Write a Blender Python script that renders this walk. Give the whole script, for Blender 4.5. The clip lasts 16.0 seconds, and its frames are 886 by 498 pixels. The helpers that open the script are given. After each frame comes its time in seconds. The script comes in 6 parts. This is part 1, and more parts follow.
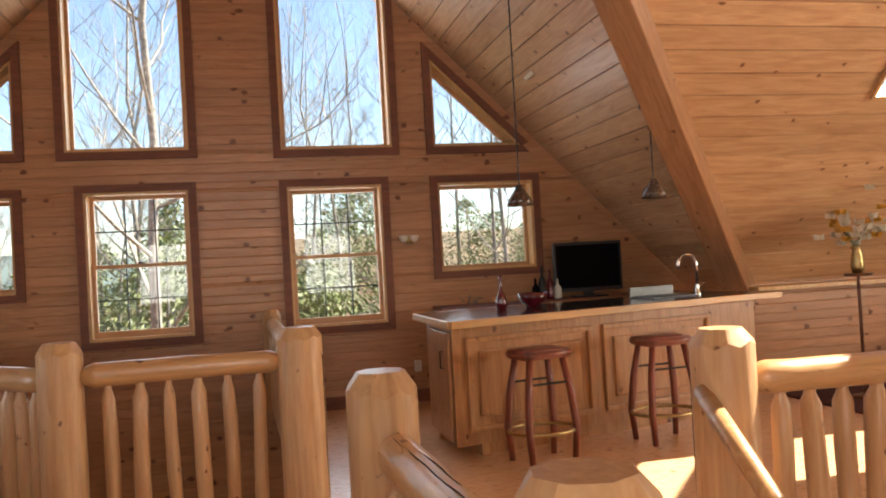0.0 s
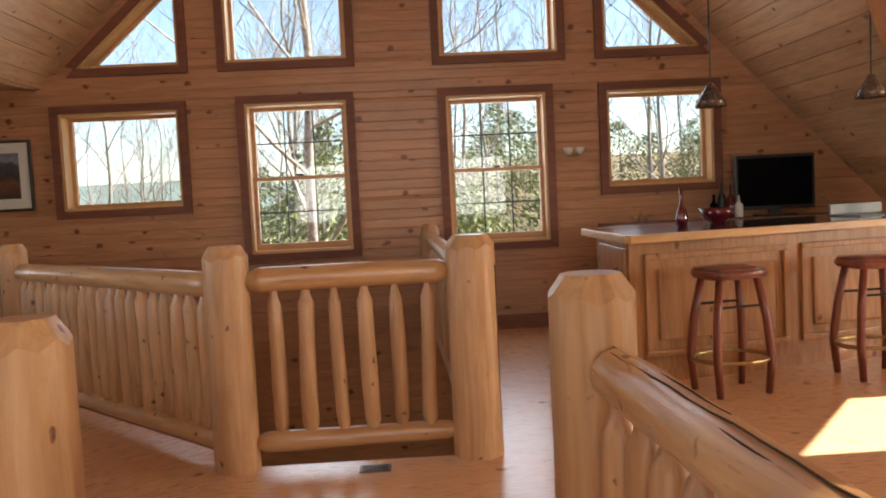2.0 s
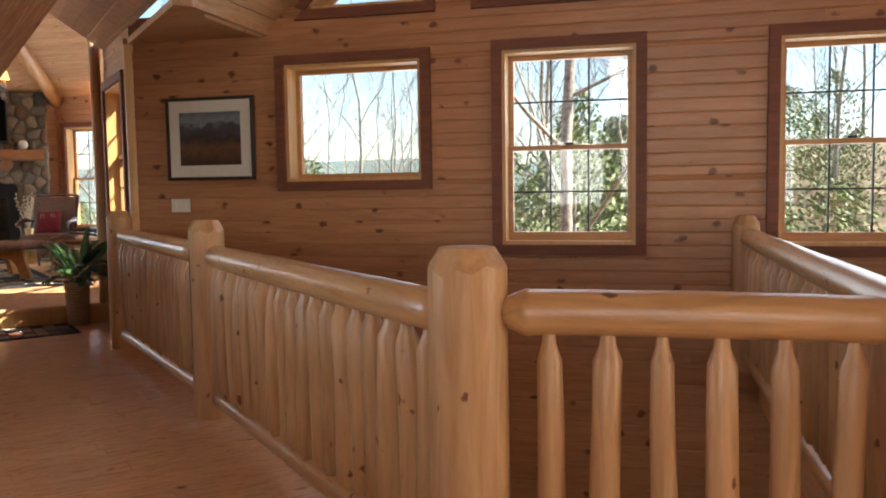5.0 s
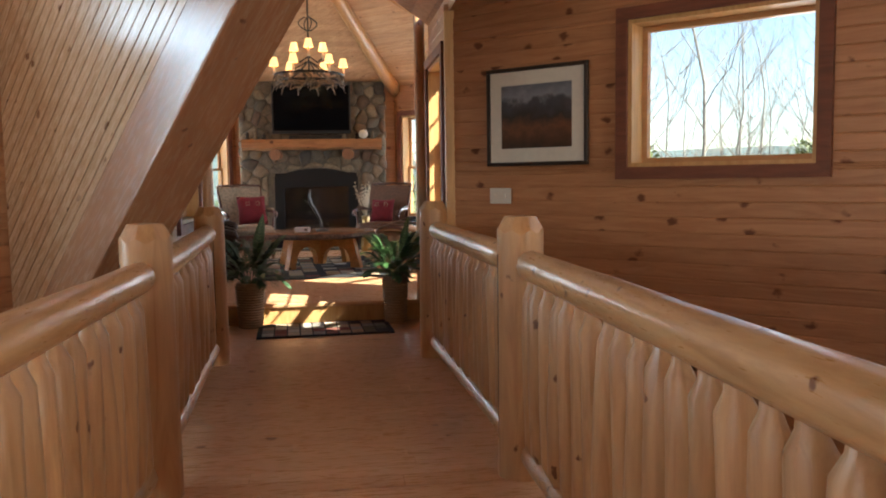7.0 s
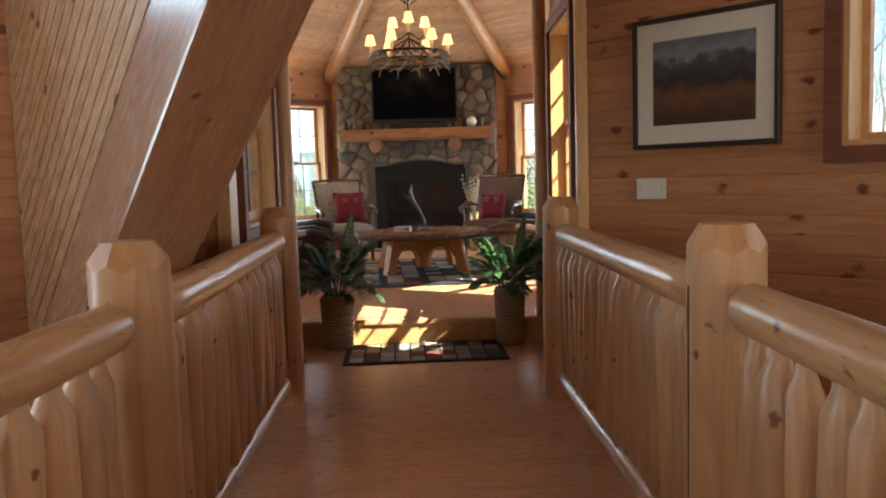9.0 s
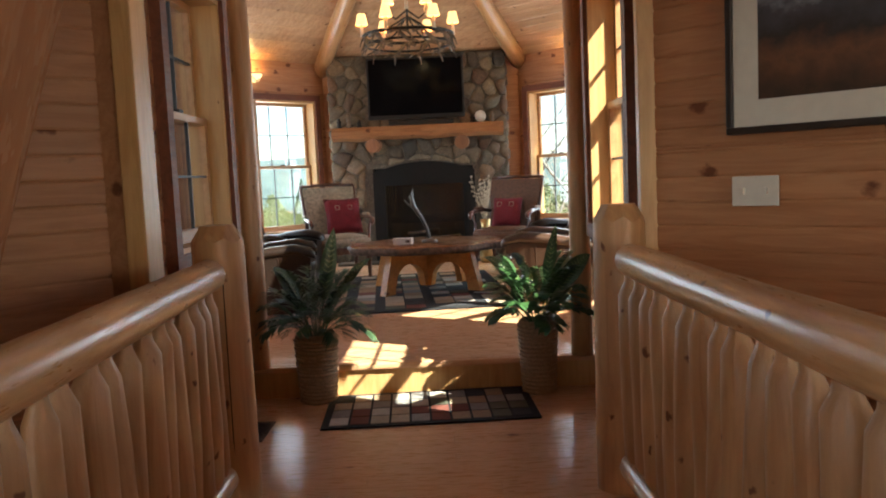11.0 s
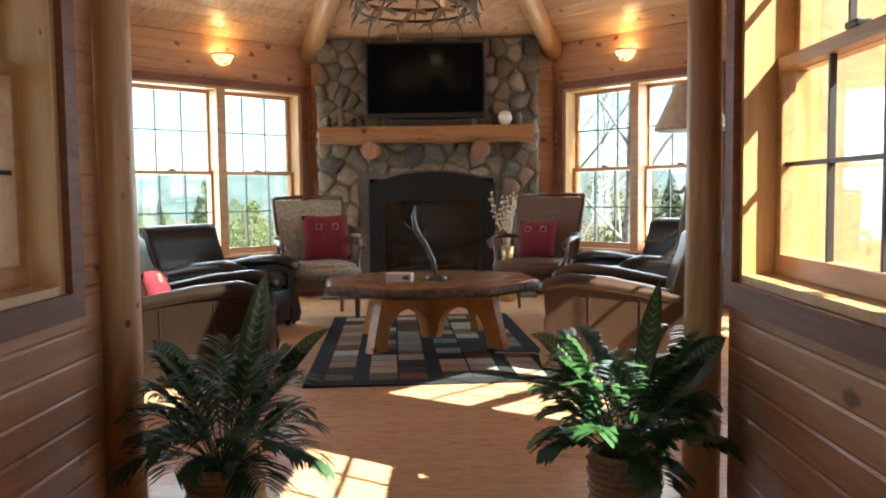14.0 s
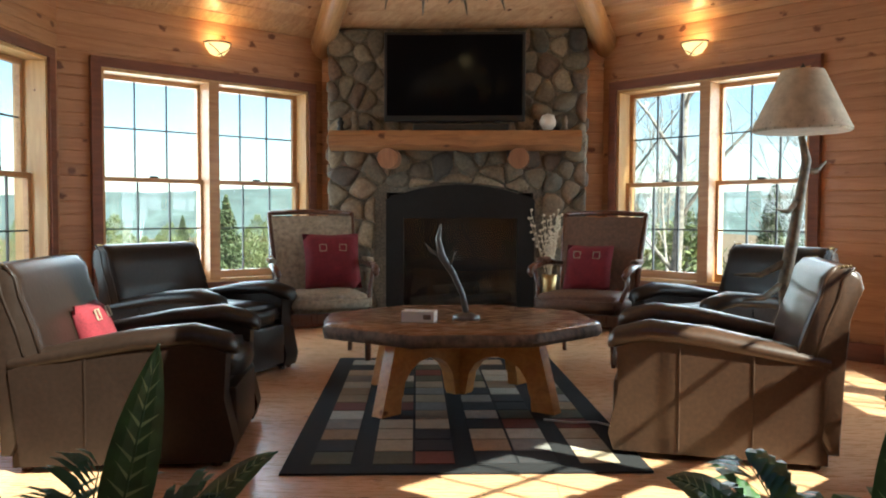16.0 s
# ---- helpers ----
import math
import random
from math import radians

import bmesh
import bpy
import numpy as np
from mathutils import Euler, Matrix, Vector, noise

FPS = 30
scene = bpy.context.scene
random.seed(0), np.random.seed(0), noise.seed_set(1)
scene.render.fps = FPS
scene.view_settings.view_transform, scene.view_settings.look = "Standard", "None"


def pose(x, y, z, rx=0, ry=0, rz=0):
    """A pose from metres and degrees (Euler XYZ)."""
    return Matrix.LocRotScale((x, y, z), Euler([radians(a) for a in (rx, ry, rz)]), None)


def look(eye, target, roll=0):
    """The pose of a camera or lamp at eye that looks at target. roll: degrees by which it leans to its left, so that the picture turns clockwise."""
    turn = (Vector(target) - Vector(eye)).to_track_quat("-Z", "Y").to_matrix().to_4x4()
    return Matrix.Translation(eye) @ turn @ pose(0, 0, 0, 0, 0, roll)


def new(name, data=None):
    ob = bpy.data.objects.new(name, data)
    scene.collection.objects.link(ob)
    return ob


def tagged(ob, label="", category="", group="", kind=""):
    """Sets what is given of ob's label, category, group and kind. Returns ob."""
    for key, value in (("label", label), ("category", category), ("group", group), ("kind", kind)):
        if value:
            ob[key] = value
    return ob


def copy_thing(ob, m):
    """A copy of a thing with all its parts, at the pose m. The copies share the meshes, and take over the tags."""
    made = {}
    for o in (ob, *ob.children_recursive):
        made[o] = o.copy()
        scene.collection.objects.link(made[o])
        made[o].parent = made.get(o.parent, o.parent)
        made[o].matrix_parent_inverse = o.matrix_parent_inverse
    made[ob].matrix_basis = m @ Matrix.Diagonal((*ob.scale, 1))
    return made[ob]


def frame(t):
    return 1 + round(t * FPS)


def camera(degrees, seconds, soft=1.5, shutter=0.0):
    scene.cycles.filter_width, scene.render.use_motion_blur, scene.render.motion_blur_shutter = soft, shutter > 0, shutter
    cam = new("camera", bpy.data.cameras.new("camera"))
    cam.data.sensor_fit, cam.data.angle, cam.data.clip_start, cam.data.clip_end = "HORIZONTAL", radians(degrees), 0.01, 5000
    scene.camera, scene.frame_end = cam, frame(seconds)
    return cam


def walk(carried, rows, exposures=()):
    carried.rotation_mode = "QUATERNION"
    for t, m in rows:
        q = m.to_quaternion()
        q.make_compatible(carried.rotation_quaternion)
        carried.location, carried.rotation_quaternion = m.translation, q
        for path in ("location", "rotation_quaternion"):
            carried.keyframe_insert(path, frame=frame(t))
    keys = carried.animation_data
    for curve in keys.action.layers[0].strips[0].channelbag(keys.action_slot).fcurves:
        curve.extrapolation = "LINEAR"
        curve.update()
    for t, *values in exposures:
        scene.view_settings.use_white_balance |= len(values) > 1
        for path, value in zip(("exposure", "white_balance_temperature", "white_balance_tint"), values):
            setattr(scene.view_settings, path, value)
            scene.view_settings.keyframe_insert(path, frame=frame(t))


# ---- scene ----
cam = camera(57.0, 16.0, soft=2.0)
EXPOSURES = [(0.0, 2.2, 6550, 8), (6.0, 2.25, 6250, 5), (9.0, 2.3, 6100, 2), (11.5, 2.3, 6050, 0), (13.5, 2.35, 5950, -3), (15.0, 2.05, 5850, -6), (16.0, 1.93, 5850, -6)]
PATH = [
    (0, (0.844, 0.431, 1.383), (1.287, 2.381, 1.413), -3.2),
    (0.5, (0.808, 0.519, 1.355), (1.16, 2.488, 1.344), -3.0),
    (1, (0.774, 0.629, 1.328), (1.037, 2.61, 1.269), -2.9),
    (1.5, (0.759, 0.719, 1.314), (0.927, 2.709, 1.209), -2.9),
    (2, (0.737, 0.875, 1.274), (0.822, 2.869, 1.143), -2.8),
    (2.5, (0.695, 1.12, 1.254), (0.713, 3.115, 1.104), -2.6),
    (3, (0.661, 1.373, 1.266), (0.615, 3.365, 1.1), -2.6),
    (3.2, (0.616, 1.486, 1.262), (0.555, 3.478, 1.094), -2.4),
    (5.3, (0.305, 2.859, 1.248), (-0.311, 4.755, 1.094), -0.8),
    (5.5, (0.278, 2.973, 1.24), (-0.425, 4.839, 1.086), -0.8),
    (6, (0.138, 3.276, 1.257), (-0.772, 5.05, 1.092), -1.1),
    (6.5, (-0.052, 3.568, 1.253), (-1.13, 5.244, 1.081), -0.9),
    (7, (-0.237, 3.807, 1.234), (-1.445, 5.392, 1.064), -0.8),
    (7.5, (-0.427, 4.041, 1.231), (-1.724, 5.553, 1.053), -0.9),
    (8, (-0.641, 4.271, 1.225), (-1.99, 5.737, 1.046), -1.0),
    (8.5, (-0.848, 4.508, 1.222), (-2.233, 5.939, 1.041), -1.4),
    (9, (-1.083, 4.74, 1.219), (-2.492, 6.148, 1.038), -1.7),
    (9.2, (-1.173, 4.829, 1.234), (-2.588, 6.229, 1.041), -1.7),
    (11.5, (-2.243, 5.92, 1.188), (-3.667, 7.315, 1.023), -2.7),
    (11.8, (-2.383, 6.076, 1.167), (-3.809, 7.47, 1.011), -2.6),
    (12, (-2.475, 6.166, 1.166), (-3.898, 7.563, 1.012), -2.5),
    (12.5, (-2.726, 6.4, 1.162), (-4.142, 7.804, 1.013), -2.0),
    (13, (-2.968, 6.614, 1.177), (-4.382, 8.02, 1.029), -1.9),
    (13.5, (-3.217, 6.846, 1.183), (-4.643, 8.241, 1.042), -1.4),
    (14, (-3.459, 7.055, 1.201), (-4.894, 8.441, 1.067), -0.7),
    (14.5, (-3.701, 7.271, 1.2), (-5.145, 8.648, 1.076), -0.2),
    (15, (-3.937, 7.505, 1.202), (-5.396, 8.869, 1.085), -0.1),
    (15.5, (-4.172, 7.7, 1.191), (-5.638, 9.056, 1.091), 0.2),
    (16, (-4.382, 7.878, 1.178), (-5.859, 9.225, 1.092), 0.2),
]
walk(cam, [(t, look(eye, target, roll)) for t, eye, target, roll in PATH], EXPOSURES)

# ---- world, sun and lights ----
SUN_DIR = Vector((-1.41, -0.30, -1.45)).normalized()  # the way the sunlight travels
sky_world = bpy.data.worlds.new("sky")
scene.world = sky_world
sky_world.use_nodes = True
wn = sky_world.node_tree
wn.nodes.clear()
sky_tex = wn.nodes.new("ShaderNodeTexSky")
sky_tex.sky_type, sky_tex.sun_disc = "NISHITA", False
sky_tex.sun_elevation = math.asin(-SUN_DIR.z)
sky_tex.sun_rotation = math.atan2(-SUN_DIR.x, -SUN_DIR.y)
sky_tex.altitude, sky_tex.dust_density, sky_tex.ozone_density = 300, 0.1, 1.4
wbg, wout = wn.nodes.new("ShaderNodeBackground"), wn.nodes.new("ShaderNodeOutputWorld")
wbg.inputs["Strength"].default_value = 0.068
wn.links.new(sky_tex.outputs[0], wbg.inputs[0])
wn.links.new(wbg.outputs[0], wout.inputs[0])
sun = new("sun", bpy.data.lights.new("sun", "SUN"))
sun.data.energy, sun.data.angle, sun.data.color = 5.0, radians(0.5), (1.0, 0.93, 0.80)
sun.matrix_world = Matrix.Translation((8, 2, 9)) @ SUN_DIR.to_track_quat("-Z", "Y").to_matrix().to_4x4()

T = pose(0, 0, 0, 0, 0, 45)  # the bridge's frame: x across it, y along it towards the turret


def window_light(m, width, height, watts, color=(0.86, 0.93, 1.0)):
    """Sky light, or added bounce light, in a window's opening; m maps x along the wall, y outward, z up."""
    lamp = new("window_light", bpy.data.lights.new("window_light", "AREA"))
    lamp.data.shape, lamp.data.size, lamp.data.size_y = "RECTANGLE", width, height
    lamp.data.energy, lamp.data.color = watts, color
    lamp.matrix_world = m @ pose(0, 0.02, 0, -90, 0, 0)
    return lamp


# ---- materials ----
def node_mat(name):
    m = bpy.data.materials.new(name)
    m.use_nodes = True
    nt = m.node_tree
    return m, nt, nt.nodes["Principled BSDF"]


def link(nt, a, b):
    nt.links.new(a, b)


def ramp(nt, fac, stops):
    r = nt.nodes.new("ShaderNodeValToRGB")
    while len(r.color_ramp.elements) < len(stops):
        r.color_ramp.elements.new(0.5)
    for e, (p, c) in zip(r.color_ramp.elements, stops):
        e.position, e.color = p, (*c, 1)
    link(nt, fac, r.inputs[0])
    return r.outputs[0]


def mix(nt, fac, a, b, mode="MIX"):
    n = nt.nodes.new("ShaderNodeMix")
    n.data_type, n.blend_type = "RGBA", mode
    for sock, v in ((n.inputs[0], fac), (n.inputs[6], a), (n.inputs[7], b)):
        if isinstance(v, (int, float)):
            sock.default_value = v
        elif isinstance(v, tuple):
            sock.default_value = (*v, 1)
        else:
            link(nt, v, sock)
    return n.outputs[2]


def coords(nt, scale, source="Object", vary=True):
    """Object coordinates, stretched, and shifted from object to object."""
    tc = nt.nodes.new("ShaderNodeTexCoord")
    mp = nt.nodes.new("ShaderNodeMapping")
    mp.inputs["Scale"].default_value = scale
    link(nt, tc.outputs[source], mp.inputs["Vector"])
    if vary:
        info = nt.nodes.new("ShaderNodeObjectInfo")
        mul = nt.nodes.new("ShaderNodeMath")
        mul.operation = "MULTIPLY"
        mul.inputs[1].default_value = 37.0
        link(nt, info.outputs["Random"], mul.inputs[0])
        link(nt, mul.outputs[0], mp.inputs["Location"])
    return mp.outputs[0]


def tex_noise(nt, vec, scale, detail=4, rough=0.55, distort=0.0):
    n = nt.nodes.new("ShaderNodeTexNoise")
    n.inputs["Scale"].default_value, n.inputs["Detail"].default_value = scale, detail
    n.inputs["Roughness"].default_value, n.inputs["Distortion"].default_value = rough, distort
    link(nt, vec, n.inputs["Vector"])
    return n.outputs["Fac"]


def bump(nt, bsdf, height, strength, dist):
    b = nt.nodes.new("ShaderNodeBump")
    b.inputs["Strength"].default_value, b.inputs["Distance"].default_value = strength, dist
    link(nt, height, b.inputs["Height"])
    link(nt, b.outputs[0], bsdf.inputs["Normal"])


def wood(name, light, dark, along, knots=0.0, rough=0.4, spread=0.35, gloss=0.0, knot_scale=6.0, island=False):
    """Sawn or peeled wood. along: the axis of the grain, in the object's own frame."""
    m, nt, bs = node_mat(name)
    k = {"x": (0.9, 9, 9), "y": (9, 0.9, 9), "z": (9, 9, 0.9)}[along]
    v = coords(nt, k)
    grain = tex_noise(nt, v, 2.2, 6, 0.6, 1.2)
    fine = tex_noise(nt, coords(nt, tuple(c * 6 for c in k)), 2.0, 3)
    col = ramp(nt, grain, [(0.30, dark), (0.62, light)])
    info = nt.nodes.new("ShaderNodeObjectInfo")
    geo = nt.nodes.new("ShaderNodeNewGeometry")
    chance = geo.outputs["Random Per Island"] if island else info.outputs["Random"]
    tone = ramp(nt, chance, [(0.0, (1 - spread, 1 - spread * 1.1, 1 - spread * 1.2)), (1.0, (1, 1, 1))])
    col = mix(nt, 1.0, col, tone, "MULTIPLY")
    if knots:
        kk = {"x": (0.78, 1, 1), "y": (1, 0.78, 1), "z": (1, 1, 0.78)}[along]
        vo = nt.nodes.new("ShaderNodeTexVoronoi")
        vo.inputs["Scale"].default_value = knot_scale
        warp = nt.nodes.new("ShaderNodeVectorMath")
        warp.operation = "MULTIPLY_ADD"
        warp.inputs[1].default_value = (0.045,) * 3
        nz = nt.nodes.new("ShaderNodeTexNoise")
        nz.inputs["Scale"].default_value = 28
        place = coords(nt, kk)
        link(nt, place, nz.inputs["Vector"])
        link(nt, nz.outputs["Color"], warp.inputs[0])
        link(nt, place, warp.inputs[2])
        link(nt, warp.outputs[0], vo.inputs["Vector"])
        col = mix(nt, ramp(nt, vo.outputs["Distance"], [(0.085 * knots, (1, 1, 1)), (0.15 * knots, (0, 0, 0))]), col, (dark[0] * 0.36, dark[1] * 0.25, dark[2] * 0.2))
    link(nt, col, bs.inputs["Base Color"])
    link(nt, ramp(nt, fine, [(0.3, (rough - 0.08,) * 3), (0.7, (rough + 0.1,) * 3)]), bs.inputs["Roughness"])
    bs.inputs["Coat Weight"].default_value = gloss
    bs.inputs["Coat Roughness"].default_value = 0.2
    bump(nt, bs, fine, 0.25, 0.004)
    return m


PINE, PINE_D = (0.51, 0.255, 0.125), (0.39, 0.170, 0.075)
siding_x = wood("pine_siding", PINE, PINE_D, "x", knots=1.2, rough=0.42, spread=0.17, gloss=0.08, knot_scale=5.6)
ceiling_y = wood("ceiling_pine_y", (0.64, 0.40, 0.225), (0.46, 0.25, 0.125), "y", knots=0.95, rough=0.36, spread=0.26, gloss=0.2, island=True)
ceiling_x = wood("ceiling_pine_x", (0.64, 0.40, 0.225), (0.46, 0.25, 0.125), "x", knots=0.8, rough=0.36, spread=0.22, gloss=0.2, island=True)
log_z = wood("peeled_log_upright", (0.59, 0.345, 0.165), (0.44, 0.225, 0.098), "z", knots=0.85, rough=0.42, spread=0.18, gloss=0.1, knot_scale=9.5)
log_x = wood("peeled_log_lying", (0.60, 0.345, 0.155), (0.43, 0.215, 0.085), "x", knots=0.85, rough=0.34, spread=0.15, gloss=0.2, knot_scale=8.0)
beam_x = wood("beam_pine", (0.46, 0.25, 0.135), (0.32, 0.15, 0.07), "x", knots=0.7, rough=0.35, spread=0.1, gloss=0.5)
floor_x = wood("floor_maple", (0.72, 0.425, 0.23), (0.65, 0.36, 0.185), "x", knots=0.7, rough=0.30, spread=0.07, gloss=0.35, knot_scale=4.0)
trim_red = wood("stained_casing", (0.21, 0.070, 0.036), (0.13, 0.042, 0.022), "x", knots=0.0, rough=0.6, spread=0.12)
jamb_pine = wood("jamb_pine", (0.66, 0.40, 0.17), (0.52, 0.28, 0.10), "z", knots=0.3, rough=0.4, spread=0.1)
sash_pine = wood("sash_pine", (0.55, 0.30, 0.13), (0.42, 0.20, 0.08), "x", knots=0.0, rough=0.4, spread=0.1)


def plain(name, color, rough=0.5, metal=0.0, grain=0.12, scale=30.0, coat=0.0, relief=0.15):
    m, nt, bs = node_mat(name)
    v = coords(nt, (1, 1, 1))
    n = tex_noise(nt, v, scale, 5)
    big = tex_noise(nt, v, scale / 9, 3)
    lo = tuple(c * (1 - 2 * grain) for c in color)
    col = ramp(nt, n, [(0.3, lo), (0.7, color)])
    col = mix(nt, 1.0, col, ramp(nt, big, [(0.3, (1 - grain,) * 3), (0.7, (1, 1, 1))]), "MULTIPLY")
    link(nt, col, bs.inputs["Base Color"])
    bs.inputs["Roughness"].default_value, bs.inputs["Metallic"].default_value = rough, metal
    bs.inputs["Coat Weight"].default_value = coat
    if relief:
        bump(nt, bs, n, relief, 0.003)
    return m


def glass_mat():
    m, nt, bs = node_mat("window_glass")
    nt.nodes.remove(bs)
    out = nt.nodes["Material Output"]
    tr, gl = nt.nodes.new("ShaderNodeBsdfTransparent"), nt.nodes.new("ShaderNodeBsdfGlossy")
    gl.inputs["Roughness"].default_value = 0.02
    lw, mx = nt.nodes.new("ShaderNodeLayerWeight"), nt.nodes.new("ShaderNodeMixShader")
    lw.inputs["Blend"].default_value = 0.5
    steep, share = nt.nodes.new("ShaderNodeMath"), nt.nodes.new("ShaderNodeMath")
    steep.operation, share.operation = "POWER", "MULTIPLY_ADD"   # thin glass: 4 per cent straight on, more at a slant
    steep.inputs[1].default_value, share.inputs[1].default_value, share.inputs[2].default_value = 4.0, 0.90, 0.04
    link(nt, lw.outputs["Facing"], steep.inputs[0])
    link(nt, steep.outputs[0], share.inputs[0])
    link(nt, share.outputs[0], mx.inputs[0])
    link(nt, tr.outputs[0], mx.inputs[1])
    link(nt, gl.outputs[0], mx.inputs[2])
    link(nt, mx.outputs[0], out.inputs[0])
    return m


glass = glass_mat()
muntin_dark = plain("muntin_bronze", (0.035, 0.03, 0.03), 0.5)
iron = plain("wrought_iron", (0.03, 0.026, 0.024), 0.45, 0.6)
# dark brown holds the shade of the dim room below
dim_room_shade = plain("lower_storey_shade", (0.16, 0.085, 0.045), 0.7)
carpet = plain("dark_red_carpet", (0.10, 0.018, 0.016), 0.95, grain=0.3, scale=120)
plate_white = plain("ivory_plastic", (0.72, 0.68, 0.60), 0.35, grain=0.03)


# ---- building helpers ----
def mesh_of(bm, name, material):
    me = bpy.data.meshes.new(name)
    bmesh.ops.recalc_face_normals(bm, faces=bm.faces)
    bm.to_mesh(me)
    bm.free()
    for mt in material if isinstance(material, (list, tuple)) else (material,):
        me.materials.append(mt)
    return me


def part(name, bm, material, parent, label="", m=None, smooth=False):
    """Links a bmesh as one mesh object under a thing or a part."""
    me = mesh_of(bm, name, material)
    if smooth:
        me.shade_smooth()
        if smooth != True:
            me.set_sharp_from_angle(angle=radians(smooth))
    ob = new(name, me)
    ob.parent = parent
    if m is not None:
        ob.matrix_basis = m
    return tagged(ob, label=label)


def thing(name, m, label, category, group="", kind=""):
    ob = new(name)
    ob.empty_display_size = 0.1
    ob.matrix_basis = m
    return tagged(ob, label=label, category=category, group=group, kind=kind)


def solid(name, bm, material, label, category="", kind="structure", m=None, smooth=False):
    ob = part(name, bm, material, None, label, m, smooth)
    return tagged(ob, category=category, kind=kind)


def box(bm, x0, x1, y0, y1, z0, z1, bevel=0.0, m=None, mat=0):
    g = bmesh.ops.create_cube(bm, size=1)
    vs = g["verts"]
    bmesh.ops.transform(bm, verts=vs, matrix=Matrix.LocRotScale(((x0 + x1) / 2, (y0 + y1) / 2, (z0 + z1) / 2), None, (x1 - x0, y1 - y0, z1 - z0)))
    if m is not None:
        bmesh.ops.transform(bm, verts=vs, matrix=m)
    fs = {f for v in vs for f in v.link_faces}
    for f in fs:
        f.material_index = mat
    if bevel:
        es = list({e for v in vs for e in v.link_edges})
        bmesh.ops.bevel(bm, geom=es, offset=bevel, segments=2, affect="EDGES", profile=0.6)
    return bm


def boxed(*a, **k):
    return box(bmesh.new(), *a, **k)


def prism(bm, pts, lift, m=None):
    """A polygon pulled along lift into a solid."""
    a = [bm.verts.new(p) for p in pts]
    b = [bm.verts.new(Vector(p) + Vector(lift)) for p in pts]
    n = len(pts)
    bm.faces.new(a)
    bm.faces.new(b[::-1])
    for i in range(n):
        bm.faces.new((a[i], b[i], b[(i + 1) % n], a[(i + 1) % n]))
    if m is not None:
        bmesh.ops.transform(bm, verts=a + b, matrix=m)
    return bm


def lathe(bm, profile, seg=20, m=None):
    """Turns (radius, z) pairs round the z axis."""
    rings = []
    for r, z in profile:
        rings.append([bm.verts.new((r * math.cos(2 * math.pi * i / seg), r * math.sin(2 * math.pi * i / seg), z)) for i in range(seg)])
    for a, b in zip(rings, rings[1:]):
        for i in range(seg):
            bm.faces.new((a[i], a[(i + 1) % seg], b[(i + 1) % seg], b[i]))
    if profile[0][0] > 1e-6:
        bm.faces.new(rings[0][::-1])
    if profile[-1][0] > 1e-6:
        bm.faces.new(rings[-1])
    if m is not None:
        bmesh.ops.transform(bm, verts=[v for r in rings for v in r], matrix=m)
    return bm


def tube(bm, pts, radii, seg=8, caps=True):
    """A round bar through points, with a radius at each."""
    pts = [Vector(p) for p in pts]
    if isinstance(radii, (int, float)):
        radii = [radii] * len(pts)
    side, rings = None, []
    for i, p in enumerate(pts):
        d = (pts[min(i + 1, len(pts) - 1)] - pts[max(i - 1, 0)]).normalized()
        if side is None:
            side = d.cross(Vector((0, 0, 1)) if abs(d.z) < 0.9 else Vector((1, 0, 0))).normalized()
        side = (side - d * side.dot(d)).normalized()
        up = d.cross(side)
        rings.append([bm.verts.new(p + radii[i] * (math.cos(2 * math.pi * k / seg) * side + math.sin(2 * math.pi * k / seg) * up)) for k in range(seg)])
    for a, b in zip(rings, rings[1:]):
        for k in range(seg):
            bm.faces.new((a[k], a[(k + 1) % seg], b[(k + 1) % seg], b[k]))
    if caps:
        bm.faces.new(rings[0][::-1])
        bm.faces.new(rings[-1])
    return bm


def log_bar(bm, p, q, r0, r1, rng, seg=12, steps=9, wobble=0.06, taper=0.0):
    """A hand-peeled log from p to q; taper shrinks the ends like a tenon."""
    p, q = Vector(p), Vector(q)
    pts, rad = [], []
    n = (q - p).normalized()
    s = n.cross(Vector((0.3, 0.2, 1))).normalized()
    u = n.cross(s)
    ph = rng.random() * 6
    for i in range(steps + 1):
        f = i / steps
        r = r0 + (r1 - r0) * f
        bend = 0.12 * r * math.sin(3 * f + ph)
        pts.append(p + (q - p) * f + s * bend + u * bend * 0.6)
        rad.append(r * (1 + wobble * (rng.random() - 0.5)))
    if taper:
        L = (q - p).length
        pts[0:1] = [pts[0], pts[0] + n * min(taper, L / 4)]
        rad[0:1] = [rad[0] * 0.55, rad[0]]
        pts[-1:] = [pts[-1] - n * min(taper, L / 4), pts[-1]]
        rad[-1:] = [rad[-1], rad[-1] * 0.55]
    return tube(bm, pts, rad, seg)


